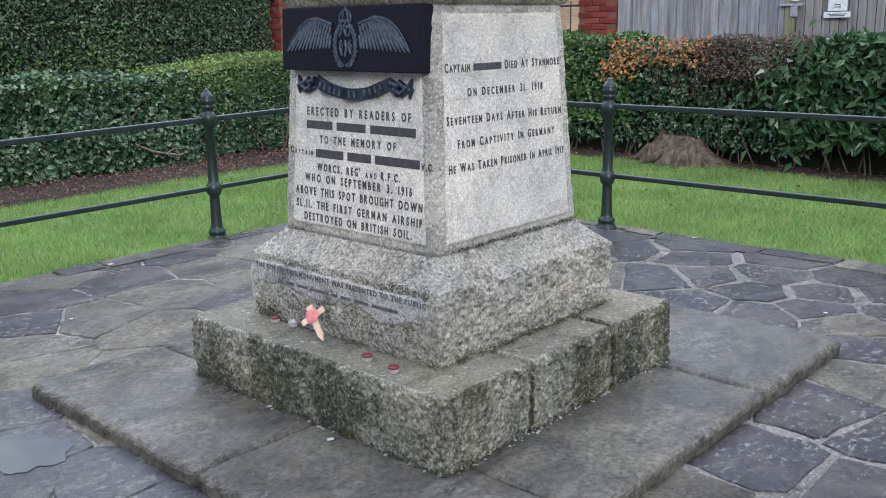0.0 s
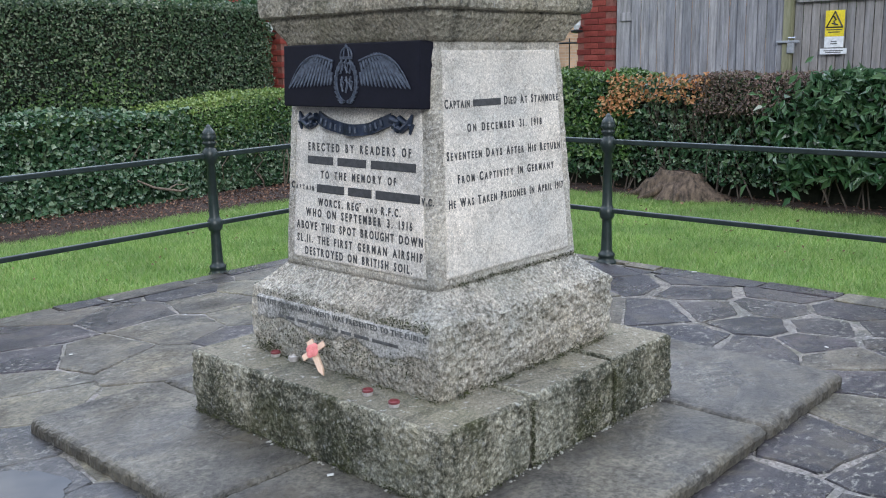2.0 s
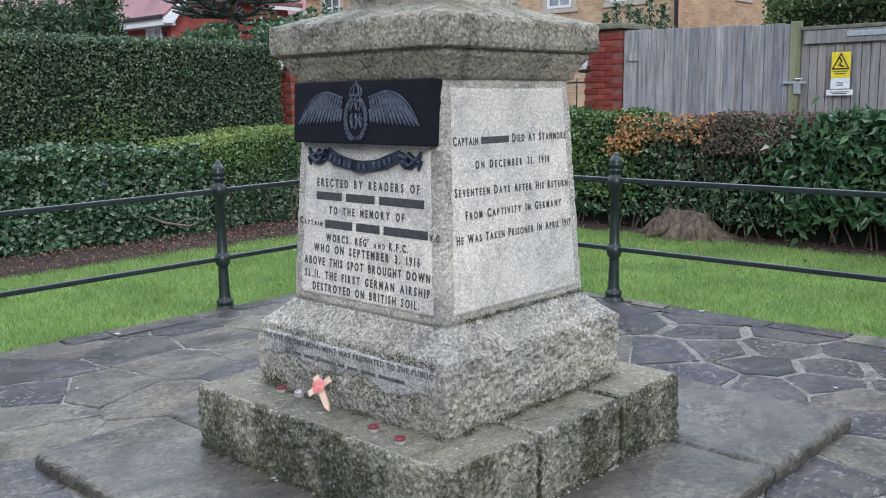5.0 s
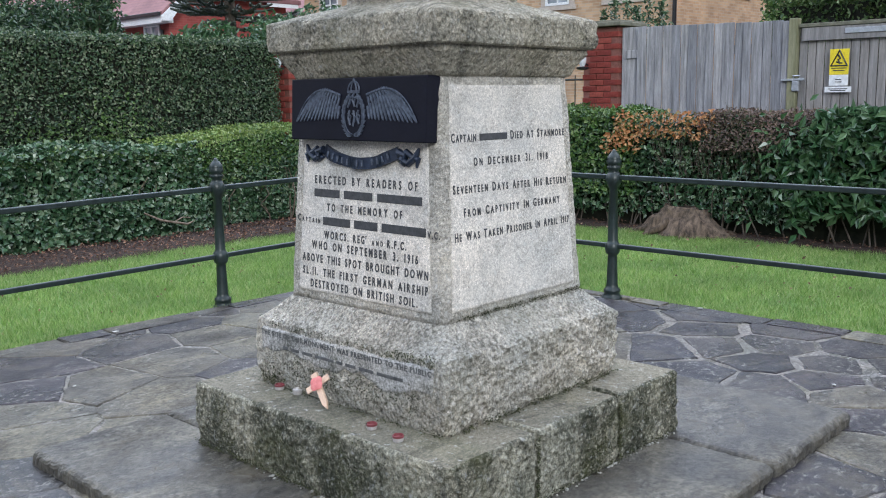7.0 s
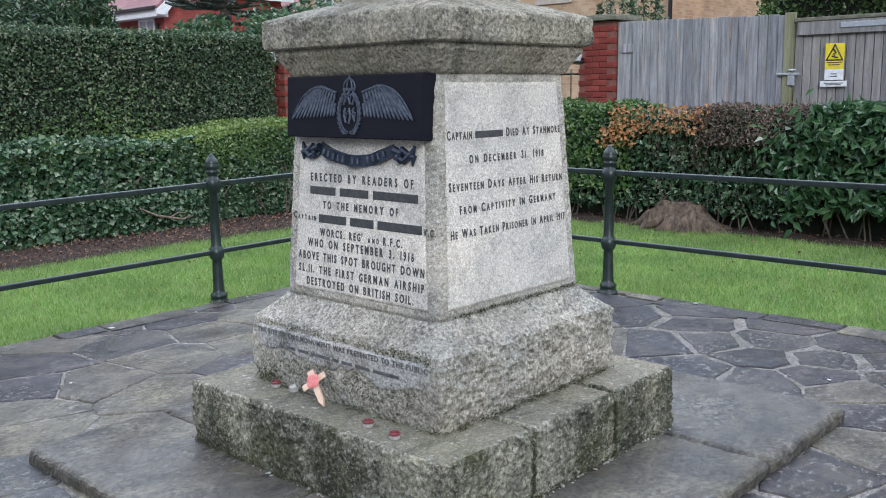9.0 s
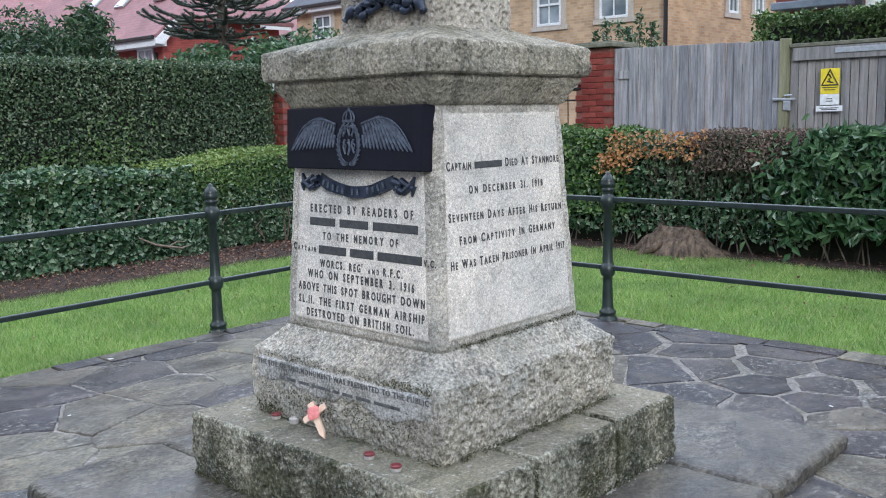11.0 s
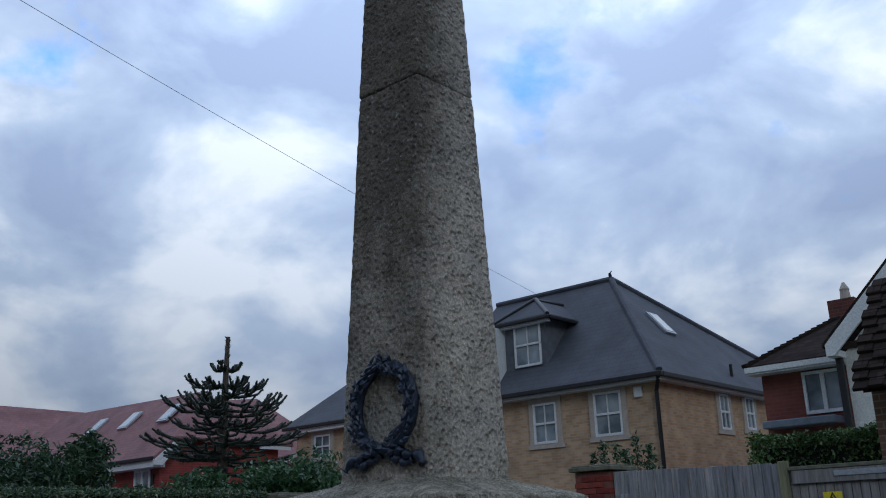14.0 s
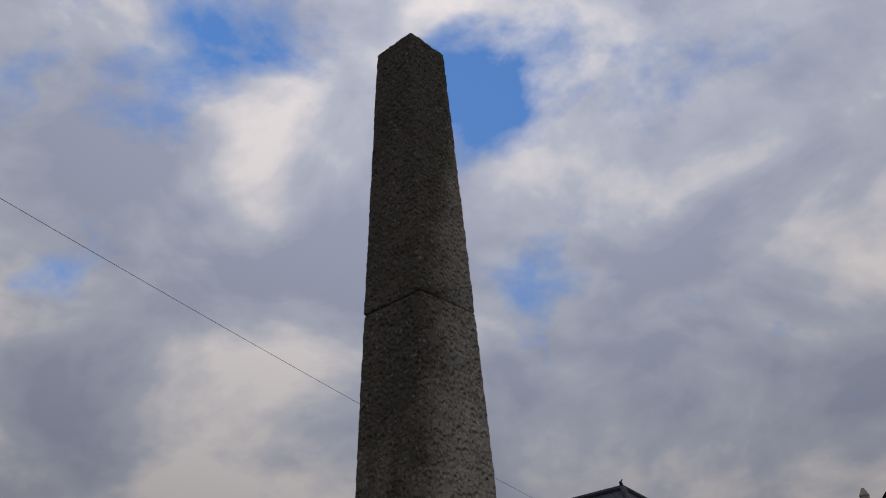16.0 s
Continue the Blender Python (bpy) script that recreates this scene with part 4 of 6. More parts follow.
for s in (-1, 1):
    wing = bmesh.new()
    for i in range(13):      # long flight feathers
        k = i / 12
        feather((s * (0.075 + 0.155 * k), 0.012 + 0.042 * math.sin(k * 2.2)), (s * (0.085 + 0.235 * k ** 1.1), -0.035 - 0.012 * k), 0.011, wing)
    for i in range(11):      # coverts
        k = i / 10
        feather((s * (0.075 + 0.130 * k), 0.045 + 0.030 * math.sin(k * 2.6)), (s * (0.085 + 0.155 * k), 0.012 + 0.035 * math.sin(k * 2.2)), 0.009, wing)
    join(wing, tube([(s * (0.07 + 0.25 * k), 0.050 + 0.032 * math.sin(k * 2.4) - 0.115 * k ** 3.2, FACE + 0.002) for k in [i / 14 for i in range(15)]], [0.005 - 0.003 * i / 14 for i in range(15)], 6))
    part("engraved_wing", wing, ENGRAVED, plaque, "engraved grey wing")
badge = bmesh.new()
for s in (-1, 1):
    for i in range(11):
        a = -1.45 + i * 0.235
        c = Vector((0.052 * math.cos(a) * s, -0.020 + 0.072 * math.sin(a)))
        for w in (-0.6, 0.6):
            d = Vector((-math.sin(a) * s, math.cos(a))).normalized() * 0.024
            nn = Vector((math.cos(a) * s, math.sin(a))) * 0.012 * w
            feather(c, c + d + nn, 0.008, badge)
    join(badge, tube([(s * 0.013, -0.085, FACE), (s * 0.03, -0.088, FACE), (s * 0.034, -0.094, FACE)], 0.003, 5))
# crown
join(badge, tube([(0.030 * math.cos(a), 0.066 + 0.032 * math.sin(a), FACE) for a in [math.pi * i / 12 for i in range(13)]], 0.0035, 5))
join(badge, tube([(0.014 * math.cos(a), 0.066 + 0.031 * math.sin(a), FACE) for a in [math.pi * i / 12 for i in range(13)]], 0.003, 5))
box((-0.032, 0.056, FACE - 0.003), (0.032, 0.066, FACE + 0.003), 0.001, badge)
box((-0.002, 0.094, FACE - 0.002), (0.002, 0.110, FACE + 0.002), 0.0005, badge)
box((-0.006, 0.101, FACE - 0.002), (0.006, 0.105, FACE + 0.002), 0.0005, badge)
# interlaced strokes inside the wreath
for k, (x, y, h, lean) in enumerate(((-0.024, 0.030, 0.048, 0.006), (0.0, 0.034, 0.05, -0.006), (0.022, 0.030, 0.046, 0.005), (-0.022, -0.030, 0.052, -0.005), (0.002, -0.032, 0.056, 0.004), (0.024, -0.028, 0.05, -0.006))):
    join(badge, tube([(x - lean, y - h / 2, FACE), (x + lean, y, FACE), (x - lean * 0.4, y + h / 2, FACE)], 0.0042, 5))
    join(badge, tube([(x - 0.009, y + h * 0.3, FACE), (x + 0.009, y + h * 0.1, FACE), (x + 0.004, y - h * 0.25, FACE)], 0.003, 5))
part("engraved_badge", badge, ENGRAVED, plaque, "engraved grey crowned laurel badge")

# bronze scroll under the plaque
scroll_b = bmesh.new()
curls = []
NS = 24
rows = []
for i in range(NS + 1):
    k = -1 + 2 * i / NS
    x, y = 0.20 * k, 1.213 - 1.222 + 0.046 * k * k
    zz = 0.016 + 0.008 * math.cos(k * 9)
    sl = 2 * 0.046 * k / 0.20
    nrm = Vector((-sl, 1)).normalized()
    rows.append([scroll_b.verts.new((x + nrm.x * w, y + nrm.y * w, zz if f else -0.005)) for w, f in ((-0.021, 0), (-0.021, 1), (-0.017, 1), (0.017, 1), (0.021, 1), (0.021, 0))])
for r0, r1 in zip(rows, rows[1:]):
    for k in range(5):
        scroll_b.faces.new((r0[k], r1[k], r1[k + 1], r0[k + 1]))
for s in (-1, 1):
    for pts, wd in (([(0.20, 0.042), (0.235, 0.032), (0.225, 0.006), (0.200, 0.014)], 0.014), ([(0.215, 0.020), (0.25, 0.005), (0.285, 0.028), (0.300, 0.058)], 0.013), ([(0.235, 0.046), (0.265, 0.030), (0.298, 0.020), (0.290, -0.008)], 0.011)):
        curls.append(tube([(s * x, y - 0.006, 0.012) for x, y in pts], [wd * 1.1, wd, wd, wd * 0.35], 8))
scroll = part("bronze_scroll", scroll_b, BRONZE, memorial, "dark bronze ribbon scroll with worn raised motto", smooth=False)
scroll.matrix_basis = on_face("W", -0.003, 1.222)
for cb in curls:
    part("ribbon_curl", cb, BRONZE, scroll)
for i in range(13):
    k = -0.8 + 1.6 * i / 12
    if i in (5, 8):
        continue
    mb = box((-0.0045, -0.011, -0.002), (0.0045, 0.011, 0.002), 0.001, None, Matrix.Translation((0.20 * k, -0.009 + 0.046 * k * k, 0.026)) @ pose(0, 0, 0, 0, 0, math.degrees(math.atan(0.46 * k))))
    part("motto_bar", mb, ENGRAVED, scroll)


# bronze laurel wreath on the shaft
def on_shaft(u, z, out=0.0):
    k = 0.056 / 1.626
    w = 0.234 - k * (z - 1.80) + out
    cols = Vector((0, -1, 0)), Vector((k, 0, 1)).normalized(), Vector((-1, 0, k)).normalized()
    return Matrix.Translation((-w, -u, z)) @ Matrix(cols).transposed().to_4x4()


rng = random.Random(5)
wb = bmesh.new()
ringp = [(0.150 * math.sin(a), 0.158 * math.cos(a)) for a in [2 * math.pi * i / 40 for i in range(41)]]
join(wb, tube([(x, y, 0.018) for x, y in ringp], 0.022, 8))
for i in range(150):
    a = 2 * math.pi * i / 150 + rng.uniform(-0.05, 0.05)
    s = 1 if math.sin(a) > 0 else -1
    rr = rng.uniform(0.122, 0.176)
    c = Vector((rr * math.sin(a), rr * 1.06 * math.cos(a), rng.uniform(0.028, 0.045)))
    t = Vector((-s * math.cos(a) * 1.0, s * math.sin(a), 0)) * -1
    t = (Vector((-math.cos(a), math.sin(a), 0)) * s + Vector((math.sin(a), math.cos(a), 0)) * rng.uniform(-0.7, 0.7)).normalized()
    nrm = Vector((rng.uniform(-0.4, 0.4), rng.uniform(-0.4, 0.4), 1)).normalized()
    sd = t.cross(nrm).normalized()
    ln, wd = rng.uniform(0.045, 0.062), 0.012
    vs = [wb.verts.new(q) for q in (c, c + t * ln * 0.4 + sd * wd + nrm * 0.004, c + t * ln, c + t * ln * 0.4 - sd * wd + nrm * 0.004, c + t * ln * 0.4 + nrm * 0.011)]
    for q in ((0, 1, 4), (1, 2, 4), (2, 3, 4), (3, 0, 4)):
        wb.faces.new([vs[j] for j in q])
wreath = part("bronze_wreath", wb, BRONZE, memorial, "dark bronze laurel wreath with ribbon ends")
wreath.matrix_basis = on_shaft(0.025, 2.065)
rb = bmesh.new()
for s in (-1, 1):
    for pts, wd in (([(0.02, -0.165), (0.07, -0.178), (0.10, -0.160), (0.125, -0.195), (0.165, -0.178), (0.205, -0.225)], 0.020), ([(0.02, -0.175), (0.055, -0.205), (0.085, -0.190), (0.11, -0.222), (0.145, -0.205)], 0.017), ([(0.0, -0.16), (0.04, -0.13), (0.075, -0.15), (0.03, -0.175)], 0.016)):
        raw = [Vector((s * x, y, 0.014 + 0.010 * (j % 2))) for j, (x, y) in enumerate(pts)]
        for _ in range(2):
            raw = [raw[0]] + [q for p, r in zip(raw, raw[1:]) for q in (p.lerp(r, 0.25), p.lerp(r, 0.75))] + [raw[-1]]
        join(rb, tube(raw, [wd * (0.75 + 0.3 * math.sin(j * 1.1)) for j in range(len(raw))], 8))
part("ribbon", rb, BRONZE, wreath, smooth=True)

# remembrance cross and small red lights on the step
POPPY_WOOD = plain("pale_wood", (0.62, 0.42, 0.30), (0.72, 0.52, 0.38), 30, 0.6, bump_s=0.1)
POPPY_RED = plain("poppy_red", (0.60, 0.16, 0.15), (0.72, 0.26, 0.24), 40, 0.6, bump_s=0)
DULL_RED = plain("dull_red", (0.14, 0.03, 0.035), (0.24, 0.055, 0.06), 30, 0.5, bump_s=0)
TIN = plain("tin_cup", (0.45, 0.42, 0.41), (0.6, 0.57, 0.55), 40, 0.5, 0.3, 0.05)
cross = thing("remembrance_cross", "pale wooden remembrance cross with a red poppy, leaning on stone", "cross", at=(-0.585, 0.0, 0.331))
ct = pose(0, 0, 0.006, 0, 0, 0) @ Matrix(((0.25, 0.42, -0.87), (-0.955, 0.23, -0.16), (0.14, 0.87, 0.46))).to_4x4()
sh = bmesh.new()
join(sh, flat_shape([(-0.009, 0.02), (0.0, 0.0), (0.009, 0.02), (0.011, 0.125), (-0.011, 0.125)], 0.0, 0.006))
lean_ = Matrix.Scale(1.25, 4) @ pose(0, 0, 0, 0, 0, 33)
ct = ct @ lean_
sh.transform(ct)
part("upright", sh, POPPY_WOOD, cross)
part("arm", box((-0.042, 0.078, 0.0), (0.042, 0.098, 0.005), 0.001, m=ct), POPPY_WOOD, cross)
pp = bmesh.new()
for a in range(4):
    d = a * math.pi / 2 + 0.5
    join(pp, turned([(0.004, 0.0), (0.013, 0.002), (0.014, 0.004), (0.006, 0.006)], 10, (0.010 * math.cos(d), 0.088 + 0.010 * math.sin(d), 0.006)))
pp.transform(ct)
part("poppy", pp, POPPY_RED, cross, "faded red poppy")
for k, (x, y, red) in enumerate(((-0.60, -0.25, True), (-0.62, -0.40, True), (-0.535, 0.35, True), (-0.525, 0.25, False))):
    t = thing("tea_light", "small round tea light with a red rim on the step" if red else "small dull tin tea light on the step", "tea light", "tea lights on the step", at=(x, y, 0.327))
    part("cup", turned([(0.017, 0.0), (0.018, 0.004), (0.019, 0.016), (0.0175, 0.017), (0.016, 0.009)], 18), TIN, t)
    part("rim", turned([(0.0192, 0.013), (0.0198, 0.014), (0.0198, 0.020), (0.0168, 0.022), (0.015, 0.012)], 18), DULL_RED if red else TIN, t)

# moss and grit along arrises and joints; foot lines also paint the shadow gap
MOSS = leafy("moss", [(0.014, 0.016, 0.006), (0.035, 0.040, 0.012), (0.075, 0.085, 0.022)], 0.9, 0.0)
rgm = np.random.default_rng(90)


def moss_line(p0, p1, n, spread, size, seed):
    t_ = rgm.uniform(0, 1, (n, 1))
    keep = np.array([noise.noise(Vector((float(k) * 16 + seed, seed, 0))) + 0.25 * rgm.normal() for k in t_[:, 0]]) > 0.0
    p = np.array(p0) + t_ * (np.array(p1) - np.array(p0)) + rgm.normal(0, 1, (n, 3)) * np.array(spread)
    p = p[keep]
    return leaves("moss", p, np.tile([-0.5, -0.5, 0.8], (len(p), 1)), size, 0.7, 0.9, seed)


# runs at the step foot and plinth base double as dark shadow lines
for k, (p0, p1, n, spread) in enumerate((((-0.513, -0.46, 0.572), (-0.513, -0.26, 0.574), 850, (0.005, 0.02, 0.012)), ((-0.514, -0.30, 0.568), (-0.514, 0.45, 0.568), 950, (0.004, 0.02, 0.014)), ((-0.516, 0.50, 0.36), (-0.516, 0.36, 0.35), 700, (0.002, 0.03, 0.020)), ((-0.524, -0.42, 0.43), (-0.524, 0.44, 0.42), 1500, (0.002, 0.02, 0.026)), ((-0.35, -0.416, 0.686), (0.40, -0.416, 0.686), 900, (0.01, 0.004, 0.005)), ((-0.525, -0.5, 0.335), (-0.525, 0.45, 0.335), 500, (0.006, 0.01, 0.005)), ((-0.5, -0.525, 0.338), (0.5, -0.525, 0.338), 1500, (0.01, 0.006, 0.008)), ((0.02, -0.703, 0.13), (0.20, -0.703, 0.17), 700, (0.03, 0.003, 0.04)), ((-0.706, -0.70, 0.078), (-0.706, 0.69, 0.078), 1500, (0.003, 0.01, 0.008)), ((-0.69, -0.706, 0.078), (0.69, -0.706, 0.078), 1100, (0.01, 0.003, 0.007)), ((-0.252, -0.700, 0.08), (-0.252, -0.700, 0.31), 420, (0.004, 0.003, 0.01)), ((0.260, -0.700, 0.08), (0.260, -0.700, 0.31), 420, (0.004, 0.003, 0.01)), ((-0.705, 0.45, 0.10), (-0.705, 0.52, 0.30), 500, (0.002, 0.03, 0.04)), ((-0.705, -0.15, 0.12), (-0.705, -0.35, 0.26), 500, (0.002, 0.06, 0.05)))):
    o = part("moss", moss_line(p0, p1, n, spread, 0.0062, k + 3), MOSS, memorial, "green moss on the stone")
    tagged(o, kind="stuff")
GRIT = plain("lime_grit", (0.26, 0.25, 0.22), (0.46, 0.45, 0.41), 60, 0.9, bump_s=0)
for k, (p0, p1, n) in enumerate((((-0.66, -0.705, 0.070), (0.70, -0.705, 0.070), 80), ((-0.708, -0.69, 0.070), (-0.708, 0.30, 0.070), 22))):
    t_ = rgm.uniform(0, 1, (n, 1))
    gbm = bmesh.new()
    for q in np.array(p0) + t_ * (np.array(p1) - np.array(p0)) + rgm.normal(0, 1, (n, 3)) * [0.006, 0.006, 0.003]:
        r_ = rgm.uniform(0.0015, 0.0045)
        box(q - r_, q + r_ * np.array([1.3, 0.8, 0.7]), 0, gbm)
    tagged(part("grit", gbm, GRIT, memorial, "crumbled pale mortar"), kind="stuff")


# ---- hedges ----
def hedge_leaves(name, faces, count, size, aspect, depth, seed, bulge=0.06, tilt=0.7, droop=0.0, freq=1.6):
    """Leaves over the given faces: (corner, edge a, edge b, outward)."""
    rg = np.random.default_rng(seed)
    area = np.array([np.linalg.norm(np.cross(a, b)) for _, a, b, _ in faces])
    P, N = [], []
    for (c, a, b, o), k in zip(faces, (area / area.sum() * count).astype(int)):
        uv = rg.uniform(0, 1, (k, 2))
        p = np.array(c) + uv[:, :1] * np.array(a) + uv[:, 1:] * np.array(b)
        o = np.array(o, float)
        p = p + o * (wander(p, freq, bulge) + wander(p, freq * 3.3, bulge * 0.6) - depth * rg.uniform(0, 1, (k, 1)) ** 2)
        P.append(p), N.append(np.tile(o + np.array([0, 0, 0.35]), (k, 1)))
    return leaves(name, np.concatenate(P), np.concatenate(N), size, aspect, tilt, seed, droop=droop)


# solid block behind the leaves, coloured near black as shade in the gaps
def core(lo, hi):
    b = box(lo, hi)
    bmesh.ops.subdivide_edges(b, edges=b.edges[:], cuts=6, use_grid_fill=True)
    for v in b.verts:
        v.co += Vector((noise.noise(v.co * 2), noise.noise(v.co * 2 + Vector((5, 0, 0))), 0.5 * noise.noise(v.co * 2 + Vector((0, 5, 0))))) * 0.05
    return b


# tall clipped hedge
tall = thing("tall_hedge", "tall dark green closely clipped hedge with a flat top", "hedge")
part("inside", core((-5.5, 7.62, 0.0), (4.9, 8.5, 2.14)), HEDGE_CORE_SHADE, tall)
part("foliage", hedge_leaves("foliage", [((-0.4, 7.5, 0.7), (5.38, 0, 0), (0, 0, 1.5), (0, -1, 0)), ((-0.4, 7.5, 2.2), (5.38, 0, 0), (0, 1.0, 0), (0, 0, 1)), ((4.98, 7.5, 0.7), (0, 1.0, 0), (0, 0, 1.5), (1, 0, 0))], 46000, 0.040, 0.6, 0.14, 21, 0.045, 0.85), PRIVET, tall)
rgf = np.random.default_rng(29)
FP = np.concatenate([rgf.normal(0, 1, (k, 3)) * s + q for k, s, q in ((700, (0.42, 0.03, 0.14), (2.2, 7.47, 0.95)), (420, (0.28, 0.03, 0.22), (2.55, 7.47, 1.12)), (260, (0.5, 0.03, 0.2), (1.5, 7.47, 1.0)))])
part("fresh_foliage", leaves("foliage", FP, np.tile([0, -1, 0.35], (len(FP), 1)), 0.045, 0.6, 0.85, 29), YOUNG, tall, "patch of brighter new leaves")
part("side_foliage", hedge_leaves("foliage", [((-5.5, 7.5, 0.0), (5.1, 0, 0), (0, 0, 2.2), (0, -1, 0))], 9000, 0.07, 0.6, 0.10, 22, 0.035, 0.8), PRIVET, tall)

# low ivy hedge in front of it, rising into a fresher clipped piece
low = thing("ivy_hedge", "low bushy dark green ivy hedge above leaf litter", "hedge")
part("inside", core((-4.0, 6.72, 0.0), (3.2, 7.4, 0.86)), HEDGE_CORE_SHADE, low)
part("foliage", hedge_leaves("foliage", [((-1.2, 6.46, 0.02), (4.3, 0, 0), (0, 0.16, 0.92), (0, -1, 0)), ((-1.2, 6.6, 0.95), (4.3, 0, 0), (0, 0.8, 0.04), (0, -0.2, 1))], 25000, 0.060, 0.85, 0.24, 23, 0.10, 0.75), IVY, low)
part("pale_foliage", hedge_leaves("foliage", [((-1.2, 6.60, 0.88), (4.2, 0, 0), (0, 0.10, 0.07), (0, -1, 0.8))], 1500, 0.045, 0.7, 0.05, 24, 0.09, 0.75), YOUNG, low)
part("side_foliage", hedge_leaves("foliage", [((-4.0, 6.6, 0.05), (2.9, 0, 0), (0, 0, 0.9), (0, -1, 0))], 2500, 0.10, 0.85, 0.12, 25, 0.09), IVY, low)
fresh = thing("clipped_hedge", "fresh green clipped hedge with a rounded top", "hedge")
part("inside", core((3.15, 6.72, 0.0), (6.3, 7.35, 1.0)), HEDGE_CORE_SHADE, fresh)
NF = 26000
rg = np.random.default_rng(26)
uu, vv = rg.uniform(0, 1, NF), rg.uniform(0, 1.35, NF)
topz = 0.98 + 0.17 * np.clip((uu * 3.6 - 0.1) / 1.3, 0, 1) ** 0.7
zz = np.where(vv < 1, 0.04 + vv * (topz - 0.04), topz - 0.02 * (vv - 1))
yy = np.where(vv < 1, 6.62 + 0.14 * np.clip((vv - 0.75) * 4, 0, 1) ** 2, 6.76 + (vv - 1) * 2.0)
P = np.stack([2.85 + uu * 3.6, yy, zz], 1)
N = np.where((vv < 1)[:, None], [[0, -1, 0.3]], [[0, -0.2, 1]])
P = P + N * (wander(P, 1.7, 0.05) - 0.10 * rg.uniform(0, 1, (NF, 1)) ** 2)
lower = P[:, 2] + wander(P, 2.5, 0.22)[:, 0] + 0.12 * rg.normal(size=NF) < 0.70
crest = ~lower & (P[:, 2] > topz - 0.10)
body = ~lower & ~crest
part("foliage", leaves("foliage", P[body], N[body], 0.045, 0.6, 0.8, 27), YOUNG, fresh)
part("crest_foliage", leaves("foliage", P[crest], N[crest], 0.042, 0.6, 0.8, 30), LIME, fresh, "bright yellow-green new growth")
part("lower_foliage", leaves("foliage", P[lower], N[lower], 0.05, 0.65, 0.8, 28), IVY, fresh)

# bare stems and a fallen twig
stems = thing("ivy_stems", "tangled brown ivy stems beneath the hedge", "stems", kind="stuff")
sb = bmesh.new()
for i in range(46):
    x = rng.uniform(-1.0, 6.0)
    y = 6.6 + rng.uniform(-0.02, 0.15)
    pts = [(x, y, 0.0)]
    for k in range(4):
        pts.append((pts[-1][0] + rng.uniform(-0.12, 0.12), pts[-1][1] + rng.uniform(-0.06, 0.05), pts[-1][2] + rng.uniform(0.08, 0.2)))
    tube(pts, [0.010, 0.009, 0.007, 0.006, 0.004], 5, sb)
part("stem", sb, TWIG, stems)
tw = bmesh.new()
tube([(2.35, 6.50, 0.28), (2.48, 6.40, 0.20), (2.60, 6.34, 0.17), (2.74, 6.30, 0.14), (2.82, 6.28, 0.17)], [0.008, 0.013, 0.014, 0.013, 0.006], 6, tw)
tube([(2.60, 6.34, 0.17), (2.72, 6.36, 0.21), (2.80, 6.33, 0.20)], [0.010, 0.008, 0.004], 5, tw)
solo("fallen_branch", tw, TWIG, "pale broken branch sticking out of the hedge", "branch")

# mixed hedge along the other side
mixed = thing("laurel_hedge", "mixed laurel hedge, glossy green with russet and withered patches", "hedge")
part("inside", core((6.42, -5.0, 0.0), (7.05, 5.3, 1.12)), HEDGE_CORE_SHADE, mixed)
part("foliage", hedge_leaves("foliage", [((6.18, 2.9, 0.35), (0.06, 0, 0.92), (0, 2.5, 0), (-1, 0, 0)), ((6.24, 2.9, 1.27), (0.8, 0, 0), (0, 2.5, 0), (0, 0, 1))], 9000, 0.06, 0.6, 0.16, 31, 0.08, 0.75), YOUNG, mixed)
part("dark_foliage", hedge_leaves("foliage", [((6.22, 0.9, 0.16), (0.04, 0, 1.05), (0, 4.4, 0), (-1, 0, 0))], 9500, 0.06, 0.6, 0.2, 32, 0.09, 0.8), IVY, mixed)
part("laurel_leaves", hedge_leaves("foliage", [((6.1, -1.6, 0.30), (0.08, 0, 0.95), (0, 2.55, 0), (-1, 0, 0)), ((6.2, -1.6, 1.25), (0.8, 0, 0), (0, 2.5, 0), (0, 0, 1))], 4700, 0.125, 0.42, 0.22, 33, 0.10, 0.7, 0.5), LAUREL, mixed, "large glossy laurel leaves")
LP = np.concatenate([rgf.normal(0, 1, (k, 3)) * s + q for k, s, q in ((300, (0.05, 0.16, 0.20), (6.10, 0.98, 0.62)), (140, (0.05, 0.12, 0.12), (6.10, 1.12, 0.90)), (110, (0.05, 0.2, 0.12), (6.10, 0.75, 1.02)))])
part("outer_laurel_leaves", leaves("foliage", LP, np.tile([-1, 0, 0.35], (len(LP), 1)), 0.115, 0.42, 0.7, 39, droop=0.5), LAUREL, mixed)
part("far_laurel_leaves", hedge_leaves("foliage", [((6.1, -5.0, 0.1), (0.08, 0, 1.1), (0, 3.5, 0), (-1, 0, 0))], 2500, 0.14, 0.42, 0.22, 34, 0.10, 0.7, 0.5), LAUREL, mixed)
part("russet_leaves", hedge_leaves("foliage", [((6.13, 1.95, 1.0), (0.06, 0, 0.27), (0, 1.2, 0), (-1, 0, 0.2)), ((6.13, 2.75, 0.84), (0.02, 0, 0.2), (0, 0.5, 0), (-1, 0, 0.2))], 560, 0.05, 0.65, 0.06, 35, 0.09, 0.7), RUSSET, mixed, "russet autumn leaves")
part("withered_leaves", hedge_leaves("foliage", [((6.13, 0.95, 0.88), (0.06, 0, 0.39), (0, 1.15, 0), (-1, 0, 0.2)), ((6.2, 0.9, 1.27), (0.6, 0, 0), (0, 1.3, 0), (0, 0, 1))], 4600, 0.042, 0.5, 0.12, 36, 0.07, 0.8), DEADLEAF, mixed, "withered brown leaves")
